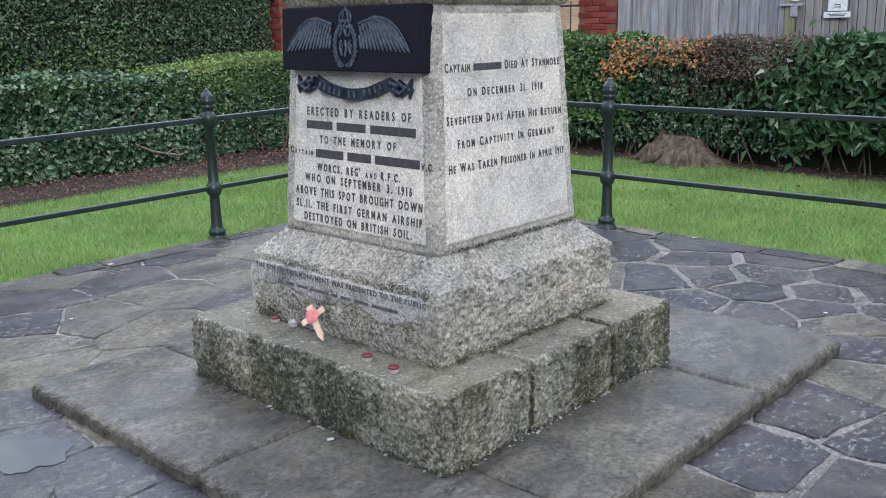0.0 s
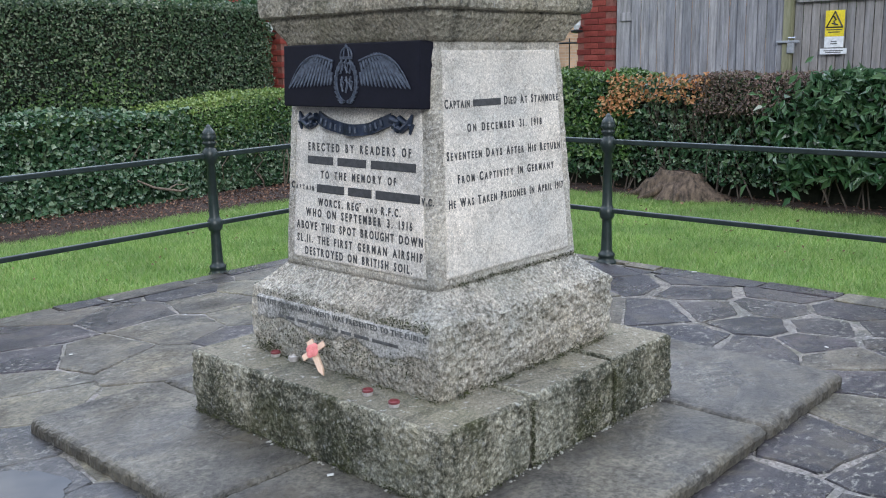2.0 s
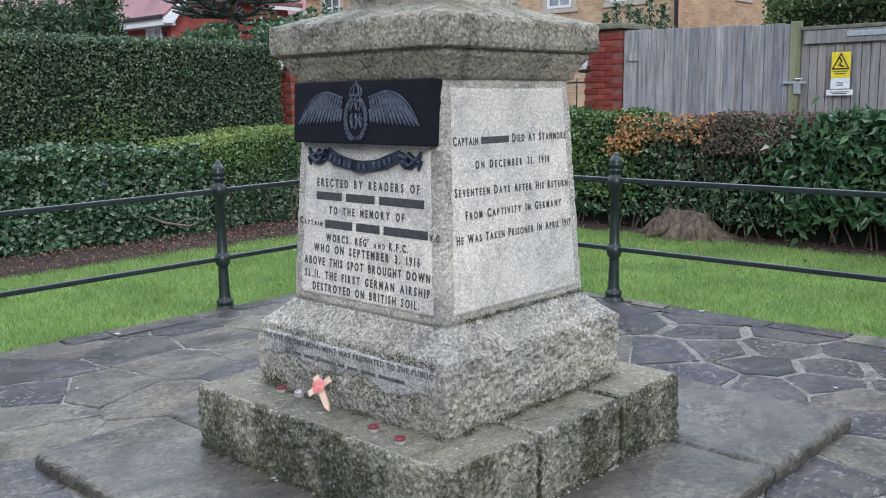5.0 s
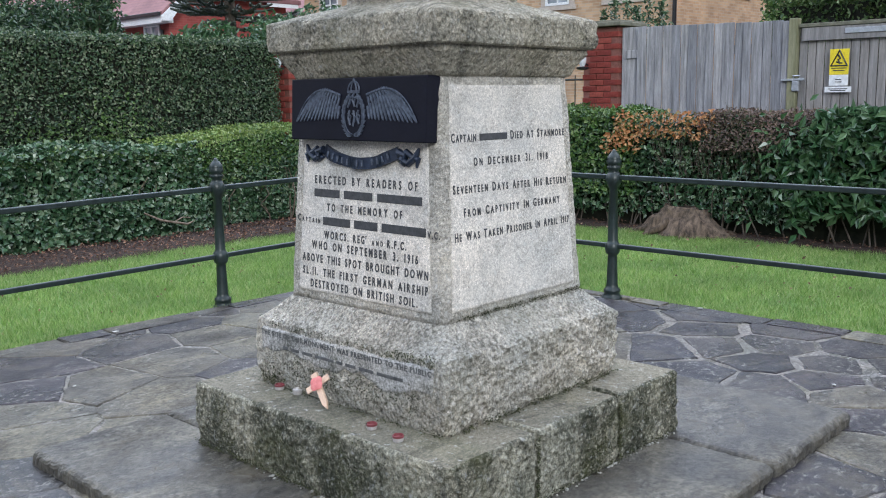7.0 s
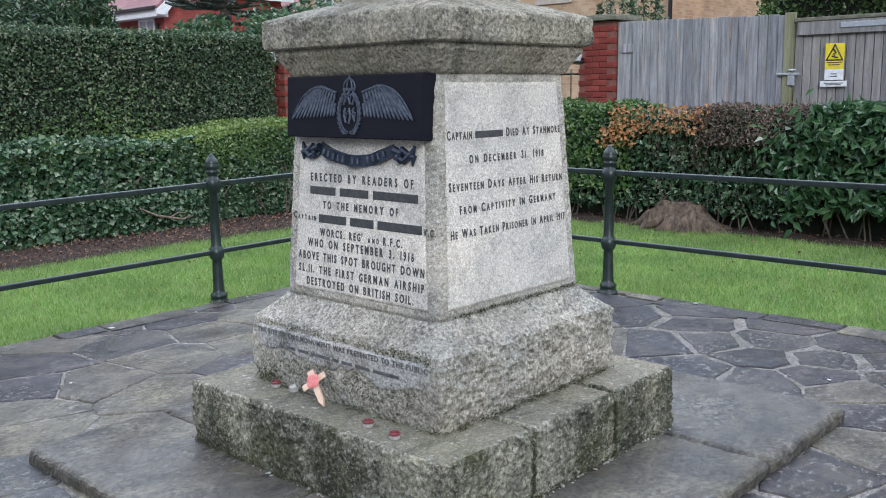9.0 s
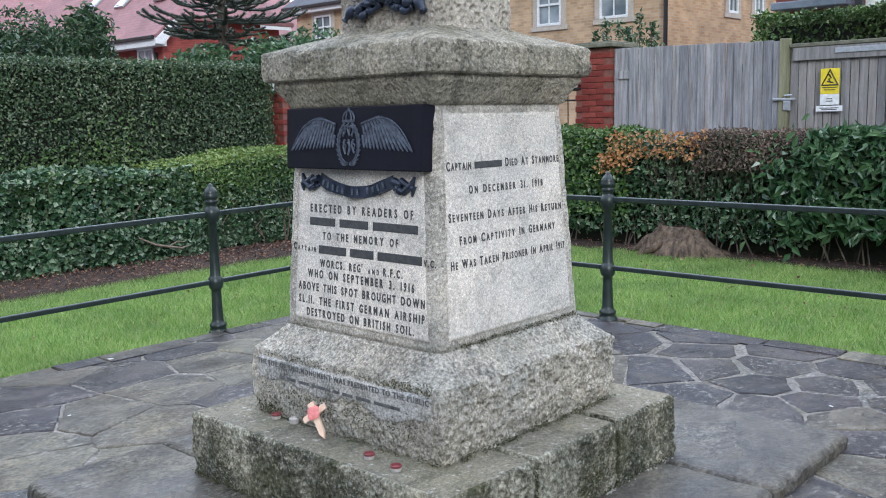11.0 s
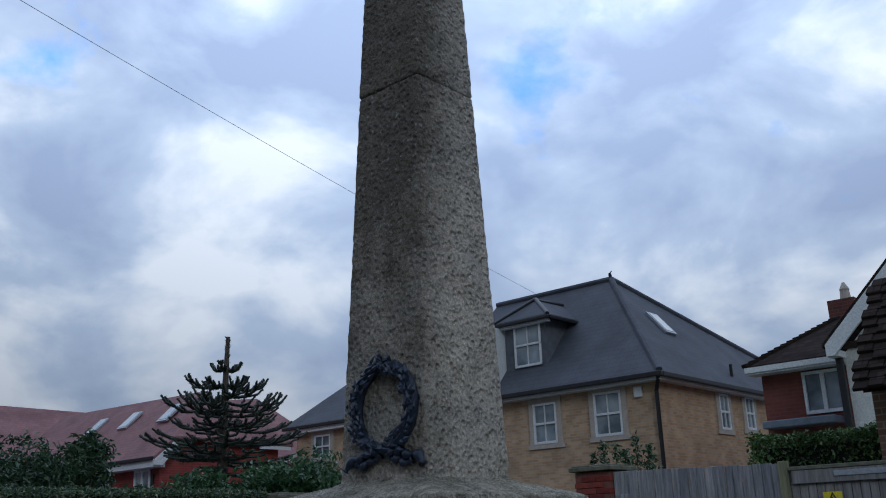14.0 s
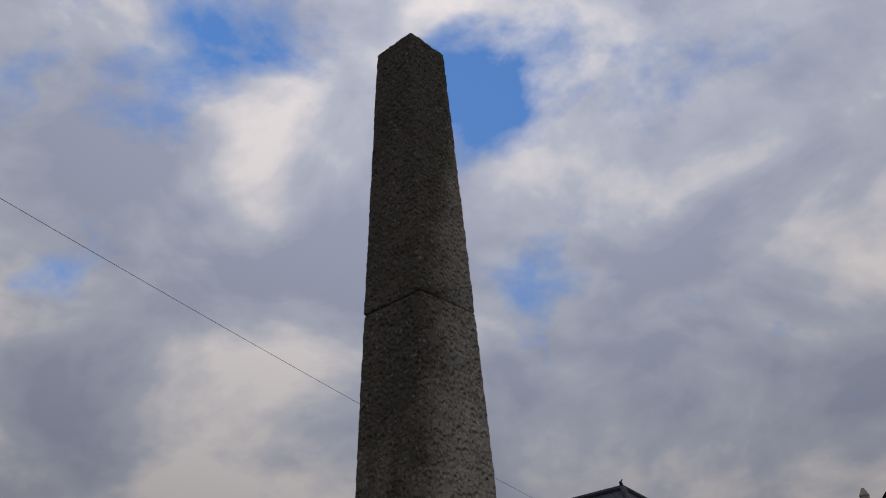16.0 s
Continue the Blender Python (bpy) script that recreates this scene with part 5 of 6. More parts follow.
tb = bmesh.new()
for i in range(420):
    y = rng.uniform(0.7, 2.6)
    p0 = Vector((6.25 + rng.uniform(-0.05, 0.2), y, rng.uniform(0.55, 1.05)))
    d = Vector((rng.uniform(-0.35, 0.05), rng.uniform(-0.4, 0.4), 1)).normalized() * rng.uniform(0.15, 0.34)
    tube([p0, p0 + d * 0.5 + Vector((0, rng.uniform(-0.03, 0.03), 0)), p0 + d], [0.004, 0.003, 0.0015], 3, tb)
for i in range(46):
    y = rng.uniform(0.2, 4.8)
    p0 = Vector((6.28 + rng.uniform(-0.04, 0.08), y, 0.02))
    q = Vector((rng.uniform(-0.05, 0.08), rng.uniform(-0.10, 0.10), 0.22))
    tube([p0, p0 + q, p0 + q * 1.9 + Vector((0.02, rng.uniform(-0.05, 0.05), 0)), p0 + q * 2.7 + Vector((0.03, rng.uniform(-0.1, 0.1), 0))], [0.009, 0.007, 0.005, 0.003], 5, tb)
tagged(part("twig", tb, BARK, mixed), kind="stuff")

# old stump at the foot of the hedge
SB = bmesh.new()
rows = []
NA, NZ = 44, 14
for j in range(NZ + 1):
    k = j / NZ
    row = []
    for i in range(NA):
        a = 2 * math.pi * i / NA
        flare = 0.25 + 0.27 * (1 - k) ** 1.3
        r = flare * (1 + 0.38 * noise.noise(Vector((math.cos(a) * 1.7, math.sin(a) * 1.7, k * 0.9))) + 0.24 * noise.noise(Vector((math.cos(a) * 6, math.sin(a) * 6, k))))
        row.append(SB.verts.new((6.14 + r * math.cos(a) * 0.5, 2.22 + r * math.sin(a) * 0.95, k * (0.27 + 0.10 * noise.noise(Vector((math.cos(a) * 2.5, math.sin(a) * 2.5, 3)))) + 0.03 * noise.noise(Vector((a, k * 3, 1))))))
    rows.append(row)
for r0, r1 in zip(rows, rows[1:]):
    for i in range(NA):
        SB.faces.new((r0[i], r0[(i + 1) % NA], r1[(i + 1) % NA], r1[i]))
SB.faces.new(rows[-1])
for a_ in (-1.2, -0.5, 0.3, 1.0, 2.4, 3.4, 4.2):
    d_ = Vector((math.cos(a_ + 3.1) * 0.5, math.sin(a_ + 3.1), 0))
    p_ = Vector((6.10, 2.22, 0.0)) + d_ * 0.22
    tube([p_ + Vector((0, 0, 0.14)), p_ + d_ * 0.14 + Vector((0, 0, 0.06)), p_ + d_ * 0.36 + Vector((0, 0.03, -0.01))], [0.05, 0.045, 0.02], 7, SB)
solo("tree_stump", SB, STUMP, "old pale brown tree stump with spreading roots at the hedge foot", "stump", smooth=True)

# ---- brick pillars, fence and gate ----
FX = 7.6
brick_mesh = bpy.data.meshes.new("brick")
bb = box((-0.1075, -0.0325, -0.0325), (0.1075, 0.0325, 0.0325), 0.004)
bb.to_mesh(brick_mesh)
bb.free()
brick_mat, n_, l_, b_ = material("pillar_brick", 0.9, spec=0.2)
inf = n_.new("ShaderNodeObjectInfo")
nz = tex(n_, l_, "ShaderNodeTexNoise", 25, Detail=6.0)
cc = ramp(n_, l_, inf.outputs["Random"], (0.0, (0.17, 0.036, 0.03)), (0.5, (0.235, 0.05, 0.04)), (1.0, (0.29, 0.072, 0.055)))
l_.new(blend(n_, l_, 0.7, cc, ramp(n_, l_, nz.outputs["Fac"], (0.3, (0.6, 0.6, 0.6)), (0.7, (1.25, 1.25, 1.25))), "MULTIPLY"), b_.inputs["Base Color"])
bump(n_, l_, b_, nz.outputs["Fac"], 0.5, 0.006)
brick_mesh.materials.append(brick_mat)


def pillar(cx, cy, w, h, label, grp):
    p = thing("brick_pillar", label, "pillar", grp, at=(cx, cy, 0))
    c = box((-w / 2 + 0.012, -w / 2 + 0.012, -0.05), (w / 2 - 0.012, w / 2 - 0.012, h - 0.01))
    part("core", c, PALE_JOINT, p)
    courses = int(h / 0.075)
    per = 2
    ln = (w - 0.108) / per
    for j in range(courses):
        z = 0.035 + j * 0.075
        if z < 0.55:
            continue
        for f in range(4):
            for i in range(per):
                u = -w / 2 + ln * (i + 0.5) + (0.0 if (j + f) % 2 else 0.108)
                o = part("brick", brick_mesh, None, p)
                m = pose(0, 0, 0, 0, 0, 90 * f) @ pose(u, -w / 2 + 0.033, z + rng.uniform(-0.001, 0.001))
                o.matrix_basis = m @ Matrix.Diagonal(((ln - 0.009) / 0.215, 1, 1, 1))
    cap = box((-w / 2 - 0.05, -w / 2 - 0.05, h), (w / 2 + 0.05, w / 2 + 0.05, h + 0.055), 0.01)
    box((-w / 2 - 0.02, -w / 2 - 0.02, h + 0.053), (w / 2 + 0.02, w / 2 + 0.02, h + 0.075), 0.008, cap)
    part("coping", cap, COPING, p, "weathered stone coping")
    return p


pillar(7.86, 4.255, 0.54, 2.31, "red brick gate pillar with a stone coping beside the fence", "gate pillars")
pillar(5.43, 7.83, 0.54, 2.12, "red brick gate pillar at the end of the tall hedge", "gate pillars")


def wall_lamp(x, y, z, dx, dy):
    t = thing("wall_lamp", "small black wall lantern with a pale glass on the brick pillar", "lamp", "wall lamps", at=(x, y, z))
    part("bracket", tube([(0, 0, 0), (dx * 0.07, dy * 0.07, 0.02), (dx * 0.12, dy * 0.12, -0.02), (dx * 0.12, dy * 0.12, -0.06)], 0.012, 6), BLACKPLASTIC, t)
    part("glass", turned([(0.028, -0.02), (0.048, 0.03), (0.05, 0.09), (0.03, 0.10)], 12, (dx * 0.12, dy * 0.12, 0.0)), FROST, t, "pale frosted glass")
    part("base", turned([(0.02, -0.07), (0.075, -0.055), (0.08, -0.03), (0.03, -0.02)], 12, (dx * 0.12, dy * 0.12, 0.0)), BLACKPLASTIC, t)


FROST = plain("frosted_glass", (0.68, 0.70, 0.72), (0.78, 0.80, 0.82), 10, 0.25, bump_s=0)
wall_lamp(7.585, 4.44, 1.84, -1, 0.0)
wall_lamp(5.16, 7.62, 1.90, -1, 0.0)

# iron side gate between the pillars
gate = thing("iron_gate", "black iron bar gate between the brick pillars", "gate")
for i in range(22):
    k = i / 21
    x, y = 7.86 + (5.72 - 7.86) * k, 4.60 + (7.85 - 4.60) * k
    part("bar", tube([(x, y, 0.05), (x, y, 1.72)], 0.008, 6), IRON, gate)
for z in (0.12, 1.0, 1.66):
    part("cross_rail", tube([(7.86, 4.56, z), (5.70, 7.87, z)], 0.014, 6), IRON, gate)

fence = thing("board_fence", "weathered grey vertical board fence", "fence")
part("rail", box((FX + 0.02, 1.9, 0.5), (FX + 0.06, 3.9, 0.6), 0.004), FENCE, fence)
part("rail", box((FX + 0.02, 1.9, 1.9), (FX + 0.06, 3.9, 2.0), 0.004), FENCE, fence)
y = 3.96
i = 0
while y > 1.86:
    w = 0.235 if i == 0 else rng.choice((0.10, 0.115, 0.125, 0.14))
    top = 2.28 - 0.045 * (3.96 - y) / 2 + rng.uniform(-0.006, 0.006)
    xo = 0.05 if i == 0 else (0.0 if i % 2 else 0.014)
    b = box((FX - 0.011 + xo, y - w + 0.006, 0.02), (FX + 0.011 + xo, y, top), 0.003)
    for v in b.verts:
        v.co.x += 0.004 * noise.noise(Vector((y * 3, 0, v.co.z * 2)))
        v.co.y += 0.004 * noise.noise(Vector((y * 5, 3, v.co.z)))
    part("board", b, FENCE, fence)
    y -= w - (0.0 if i else -0.012)
    i += 1
part("post", box((FX - 0.03, 1.70, 0.0), (FX + 0.06, 1.80, 2.25), 0.006), POST_GREEN, fence, "post green with algae")

sgate = thing("wooden_gate", "weathered wooden board gate with a yellow warning sign", "gate")
part("top_rail", box((FX - 0.02, 0.62, 2.145), (FX + 0.05, 1.69, 2.185), 0.006), COPING, sgate)
part("brace_board", box((FX - 0.012, 0.62, 2.00), (FX + 0.02, 1.66, 2.14), 0.004), FENCE_WARM, sgate)
y, i = 1.69, 0
while y > 0.62:
    w = 0.092
    b = box((FX + 0.022 + (0.006 if i % 2 else 0), y - w + 0.008, 0.03), (FX + 0.044 + (0.006 if i % 2 else 0), y, 2.14), 0.003)
    part("board", b, FENCE_WARM, sgate)
    y -= w
    i += 1
part("hinge_strap", box((FX - 0.022, 0.55, 2.06), (FX - 0.013, 1.20, 2.115), 0.002), STEEL, sgate, "galvanised strap")
part("gate_post", box((FX - 0.03, 0.50, 0.0), (FX + 0.08, 0.615, 2.25), 0.006), POST_GREEN, sgate)
lat = box((FX - 0.05, 1.60, 1.575), (FX - 0.012, 1.86, 1.60), 0.004)
box((FX - 0.045, 1.66, 1.46), (FX - 0.0, 1.74, 1.575), 0.01, lat)
join(lat, tube([(FX - 0.03, 1.72, 1.57), (FX - 0.05, 1.72, 1.63), (FX - 0.05, 1.64, 1.63)], 0.010, 6))
part("latch", lat, STEEL, sgate, "steel latch and padlock")

sign = thing("warning_sign", "yellow warning sign with a black triangle on the wooden gate", "sign", at=(FX - 0.008, 1.245, 1.60))
SX = -0.006
part("yellow_panel", box((SX, -0.10, 0.03), (SX + 0.006, 0.10, 0.30), 0.002), YELLOW, sign)
part("white_panel", box((SX, -0.10, -0.085), (SX + 0.006, 0.10, 0.029), 0.002), WHITE, sign)
part("white_strip", box((SX - 0.002, -0.14, -0.155), (SX + 0.004, 0.14, -0.095), 0.002), WHITE, sign)
tri = bmesh.new()
A, B, C = Vector((0, 0.285)), Vector((-0.085, 0.125)), Vector((0.085, 0.125))
for p, q in ((A, B), (B, C), (C, A)):
    d = (q - p).normalized() * 0.006
    join(tri, tube([(SX - 0.002, (p - d).x, (p - d).y), (SX - 0.002, (q + d).x, (q + d).y)], 0.007, 4))
join(tri, tube([(SX - 0.002, 0.012, 0.24), (SX - 0.002, -0.012, 0.20), (SX - 0.002, 0.012, 0.19), (SX - 0.002, -0.008, 0.145)], 0.009, 4))
join(tri, tube([(SX - 0.002, -0.035, 0.15), (SX - 0.002, 0.03, 0.165)], 0.007, 4))
part("warning_symbol", tri, BLACKPLASTIC, sign)
for z, w in ((0.10, 0.16), (0.075, 0.12), (-0.02, 0.06), (-0.045, 0.07), (-0.118, 0.2), (-0.135, 0.16)):
    part("printed_line", box((SX - 0.004, -w / 2, z - 0.004), (SX + 0.001, w / 2, z + 0.004)), LEAD, sign)

# ---- planting behind the fence ----
SHRUB = leafy("shrub_leaf", [(0.016, 0.040, 0.020), (0.032, 0.070, 0.034), (0.06, 0.105, 0.05), (0.11, 0.16, 0.08)], 0.4)
def bush(name, centre, radii, count, size, mat, seed, label, aspect=0.5, clumps=14, wood=True, tilt=0.8):
    rg = np.random.default_rng(seed)
    t = thing(name, label, "shrub", at=(centre[0], centre[1], 0))
    c = rg.normal(size=(clumps, 3))
    c /= np.linalg.norm(c, axis=1, keepdims=True)
    c = c * rg.uniform(0.25, 0.8, (clumps, 1)) * np.array(radii)
    k = rg.integers(0, clumps, count)
    d = rg.normal(size=(count, 3))
    d /= np.linalg.norm(d, axis=1, keepdims=True)
    p = c[k] + d * np.array(radii) * 0.42 * rg.uniform(0.5, 1.1, (count, 1)) + [0, 0, centre[2]]
    part("foliage", leaves("foliage", p, d + [0, 0, 0.4], size, aspect, tilt, seed), mat, t)
    if wood:
        b = bmesh.new()
        for q in c:
            tube([(0, 0, 0), (q[0] * 0.4, q[1] * 0.4, (centre[2] + q[2]) * 0.55), (q[0], q[1], centre[2] + q[2])], [0.04, 0.025, 0.008], 5, b)
        part("stem", b, BARK, t)
    return t


back = thing("boundary_hedge", "dark green boundary hedge standing above the fence", "hedge")
part("inside", core((9.0, -1.5, 0.0), (9.7, 2.55, 2.5)), HEDGE_CORE_SHADE, back)
part("foliage", hedge_leaves("foliage", [((8.9, -1.5, 1.7), (0, 4.2, 0), (0.04, 0, 0.95), (-1, 0, 0)), ((8.9, -1.5, 2.66), (0, 4.2, 0), (0.9, 0, 0), (0, 0, 1)), ((8.9, 2.68, 1.7), (0.9, 0, 0), (0, 0, 0.95), (0, 1, 0))], 15000, 0.06, 0.55, 0.14, 41, 0.08), YOUNG, back)
for j, (y, h) in enumerate(((4.62, 2.75), (4.42, 2.70), (4.10, 2.80), (3.92, 2.66), (4.28, 2.62), (4.78, 2.6))):
    t = thing("shrub_spray", "slender upright evergreen spray above the fence", "shrub", "sprays above the fence", at=(8.5, y, 0))
    rg = np.random.default_rng(50 + j)
    nl = 260
    zz = rg.uniform(1.9, h, nl)
    ww = 0.10 * (1.1 - (zz - 1.9) / (h - 1.85))
    p = np.stack([rg.normal(0, 1, nl) * ww, rg.normal(0, 1, nl) * ww, zz], 1)
    part("foliage", leaves("foliage", p, np.tile([-0.5, 0, 0.6], (nl, 1)), 0.07, 0.4, 0.9, 60 + j), IVY, t)
    part("stem", tube([(0, 0, 0), (0.02, 0, 1.5), (0, 0.02, h)], [0.02, 0.012, 0.004], 5), BARK, t)
bush("laurel_bush", (8.1, 10.9, 2.55), (1.0, 1.5, 0.55), 4200, 0.13, LAUREL, 71, "dark laurel bush above the hedge", 0.42, 20)
bush("laurel_bush", (6.9, 11.6, 2.30), (0.9, 0.8, 0.45), 2200, 0.13, LAUREL, 77, "dark laurel bush above the hedge", 0.42, 16)
bush("shrub", (3.6, 11.0, 2.45), (1.5, 0.9, 0.62), 8200, 0.095, SHRUB, 72, "evergreen shrubs behind the tall hedge", 0.42, 22)
bush("shrub", (1.9, 10.6, 2.4), (1.4, 0.8, 0.60), 6800, 0.095, SHRUB, 73, "evergreen shrubs behind the tall hedge", 0.42, 20)
bush("shrub", (4.05, 10.6, 2.85), (0.45, 0.45, 0.5), 900, 0.12, SHRUB, 74, "leafy sprouting shrub behind the tall hedge", 0.35, 8)
bush("shrub", (5.0, 10.6, 2.12), (0.55, 0.5, 0.36), 900, 0.13, SHRUB, 75, "light green shrub behind the tall hedge", 0.35, 9)
bush("autumn_shrub", (9.9, 13.2, 2.85), (1.0, 1.7, 0.5), 1500, 0.09, DEADLEAF, 76, "reddish brown twiggy shrub beyond the laurel", 0.5, 24)

# monkey puzzle tree
mx, my = 9.0, 14.4
puzzle = thing("monkey_puzzle_tree", "dark monkey puzzle tree with whorls of upturned scaly branches", "tree", at=(mx, my, 0))
part("trunk", tube([(0, 0, 0), (0.02, 0, 2), (0, 0.02, 4), (0, 0, 5.2), (0.02, 0, 5.9)], [0.16, 0.14, 0.10, 0.06, 0.045], 10), BARK, puzzle)
spk = bmesh.new()
rp = random.Random(9)


def limb(pts, r):
    """A bough sheathed in pointed scales."""
    tube(pts, [r] * (len(pts) - 1) + [r * 0.75], 6, spk)
    for a, b2 in zip(pts, pts[1:]):
        a, b2 = Vector(a), Vector(b2)
        d = b2 - a
        nn = max(2, int(d.length / 0.035))
        for i in range(nn):
            for q in range(4):
                o = Vector((rp.gauss(0, 1), rp.gauss(0, 1), rp.gauss(0, 1)))
                o = (o - d * (o.dot(d) / d.length_squared)).normalized()
                p = a + d * (i / nn)
                s = o.cross(d.normalized()) * r * 0.5
                spk.faces.new([spk.verts.new(v) for v in (p + o * r * 0.8 - s, p + o * r * 0.8 + s, p + o * r * 1.9 + d.normalized() * r * 1.1)])


limb([(0.02, 0, 5.2), (0.02, 0, 5.9)], 0.045)
for z, ln, cnt, rise in ((5.2, 0.36, 4, 0.2), (4.85, 0.5, 4, 0.2), (4.66, 0.8, 4, 0.34), (4.42, 1.12, 7, 0.44), (4.1, 1.15, 6, 0.36), (3.8, 1.3, 5, 0.3), (3.55, 1.5, 8, 0.30), (3.3, 1.3, 6, 0.10), (2.9, 1.15, 6, -0.10), (2.5, 0.9, 5, -0.25)):
    for i in range(cnt):
        a = 2 * math.pi * (i + rp.uniform(-0.25, 0.25)) / cnt + z
        d = Vector((math.cos(a), math.sin(a), 0))
        L = ln * rp.uniform(0.85, 1.12)
        base = Vector((0, 0, z + (rp.uniform(-0.15, 0.15) if ln > 0.7 else 0)))
        p1, p2, p3, p4 = base + d * L * 0.35 + Vector((0, 0, -0.05)), base + d * L * 0.65 + Vector((0, 0, -0.05)), base + d * L * 0.9 + Vector((0, 0, rise * 0.2)), base + d * L * 1.05 + Vector((0, 0, rise * 0.65))
        limb([base, p1, p2, p3, p4], 0.032)
        for st, f in ((p1, 0.4), (p2, 0.55), (p3, 0.36)):
            for sg in (-1, 1):
                q = Vector((-d.y, d.x, 0)) * sg
                e1 = st + (q * 0.8 + d * 0.6) * L * f * 0.45 + Vector((0, 0, rise * 0.12))
                e2 = e1 + (q * 0.3 + d * 0.5) * L * f * 0.45 + Vector((0, 0, abs(rise) * 0.35))
                limb([st, e1, e2], 0.026)
part("crown", spk, ARAUCARIA, puzzle, "dark green scaly boughs")


# ---- houses ----
def window(parent, side, plane, c, z0, z1, w, sash=True, surround=0.16, name="window"):
    """A white sash window let into a wall: side 'x' faces -x, 'y' faces -y."""
    def put(lo, hi, bev=0.0):
        a, b = c + lo[0], c + hi[0]
        if side == "x":
            return box((plane + lo[1], a, lo[2]), (plane + hi[1], b, hi[2]), bev)
        return box((a, plane + lo[1], lo[2]), (b, plane + hi[1], hi[2]), bev)

    h = w / 2
    fr = part(name, put((-h, -0.012, z0), (h, -0.004, z1)), GLASS, parent, "window glass with the pale sky reflection put into its colour")
    bars_ = [(-h, -h + 0.06, z0, z1), (h - 0.06, h, z0, z1), (-h, h, z1 - 0.06, z1), (-h, h, z0, z0 + 0.07)]
    if sash:
        zm = (z0 + z1) / 2
        bars_ += [(-h, h, zm - 0.03, zm + 0.03), (-0.012, 0.012, z0, z1)]
    else:
        bars_ += [(-0.04, 0.04, z0, z1)]
    for a, b, p, q in bars_:
        deep = 0.004 if b - a > q - p else 0.0
        part("frame_bar", put((a, -0.058 - deep, p), (b, -0.014 - deep, q), 0.003), WHITE, fr)
    if surround:
        s = surround
        for a, b, p, q in ((-h - s, -h, z0, z1), (h, h + s, z0, z1), (-h - s, h + s, z1, z1 + s), (-h - s - 0.05, h + s + 0.05, z0 - 0.13, z0)):
            part("surround", put((a, -0.05, p), (b, 0.02, q), 0.005), STONE_TRIM, fr)
    return fr


def roof_face(name, pts, mat, parent, thick=0.12):
    """A sloping roof plane with thickness."""
    b = bmesh.new()
    top = [b.verts.new(p) for p in pts]
    bot = [b.verts.new((p[0], p[1], p[2] - thick)) for p in pts]
    b.faces.new(top), b.faces.new(bot[::-1])
    for i in range(len(pts)):
        j = (i + 1) % len(pts)
        b.faces.new((top[i], bot[i], bot[j], top[j]))
    bmesh.ops.recalc_face_normals(b, faces=b.faces[:])
    return part(name, b, mat, parent)


# buff brick house with a hipped slate roof
HX, HY, HZ = 18.8, 9.5, 5.28
buff = thing("buff_house", "two-storey buff brick house with a hipped dark slate roof and dormer", "house")
part("wall", box((HX, HY + 0.002, 0), (HX + 0.3, 17.0, HZ)), BUFF_X, buff)
part("wall", box((HX + 0.002, HY, 0), (31.2, HY + 0.3, HZ)), BUFF_Y, buff)
part("wall", box((30.9, HY + 0.31, 0), (31.2, 17.0, HZ)), BUFF_X, buff)
part("wall", box((HX + 0.31, 16.7, 0), (30.89, 17.0, HZ)), BUFF_Y, buff)
EV, RZ = 5.42, 9.05
R0, R1 = (21.7, 12.3, RZ), (21.7, 16.9, RZ)
o_ = 0.35
c00, c01, c10, c11 = (HX - o_, HY - o_, EV), (HX - o_, 17.35, EV), (31.5, HY - o_, EV), (31.5, 17.35, EV)
roof_face("roof", [c00, R0, R1, (HX - o_, 17.4, EV)], SLATES_X, buff)
roof_face("roof", [c00, c10, R0], SLATES_Y, buff)
roof_face("roof", [c10, (31.5, 17.4, EV), R1, R0], SLATES_X, buff)
for a, b2 in ((c00, R0), (R0, R1), (R0, c10)):
    part("ridge_tiles", tube([Vector(a) + Vector((0, 0, 0.02)), Vector(b2) + Vector((0, 0, 0.03))], 0.09, 8), SLATES_X, buff)
part("finial", tube([Vector(R0), Vector(R0) + Vector((-0.06, 0, 0.18)), Vector(R0) + Vector((0.05, 0, 0.28))], [0.08, 0.05, 0.02], 6), BLACKPLASTIC, buff)
part("gutter", box((HX - o_ - 0.1, HY - o_ - 0.1, EV - 0.14), (HX - o_ + 0.02, 17.3, EV - 0.01), 0.02), BLACKPLASTIC, buff)
part("gutter", box((HX - o_ + 0.03, HY - o_ - 0.1, EV - 0.14), (31.5, HY - o_ + 0.02, EV - 0.01), 0.02), BLACKPLASTIC, buff)
part("fascia", box((HX - o_ + 0.03, HY - o_ + 0.03, EV - 0.21), (HX + 0.0, 17.2, EV - 0.13)), WHITE, buff)
part("fascia", box((HX + 0.01, HY - o_ + 0.03, EV - 0.19), (31.4, HY + 0.0, EV - 0.13)), WHITE, buff)
part("downpipe", tube([(HX - 0.35, HY - 0.32, EV - 0.1), (HX - 0.10, HY - 0.08, EV - 0.45), (HX - 0.08, HY - 0.07, 0.0)], 0.055, 8), BLACKPLASTIC, buff)
part("alarm_box", box((HX - 0.08, 9.88, 4.86), (HX, 10.12, 5.14), 0.02), WHITE, buff, "cream alarm box")
window(buff, "x", HX, 13.05, 3.92, 5.05, 0.80)
window(buff, "x", HX, 10.97, 3.95, 5.12, 0.86)
window(buff, "y", HY, 22.55, 4.18, 5.2, 0.58, surround=0.18)
window(buff, "y", HY, 24.22, 4.27, 5.25, 0.58, surround=0.18)
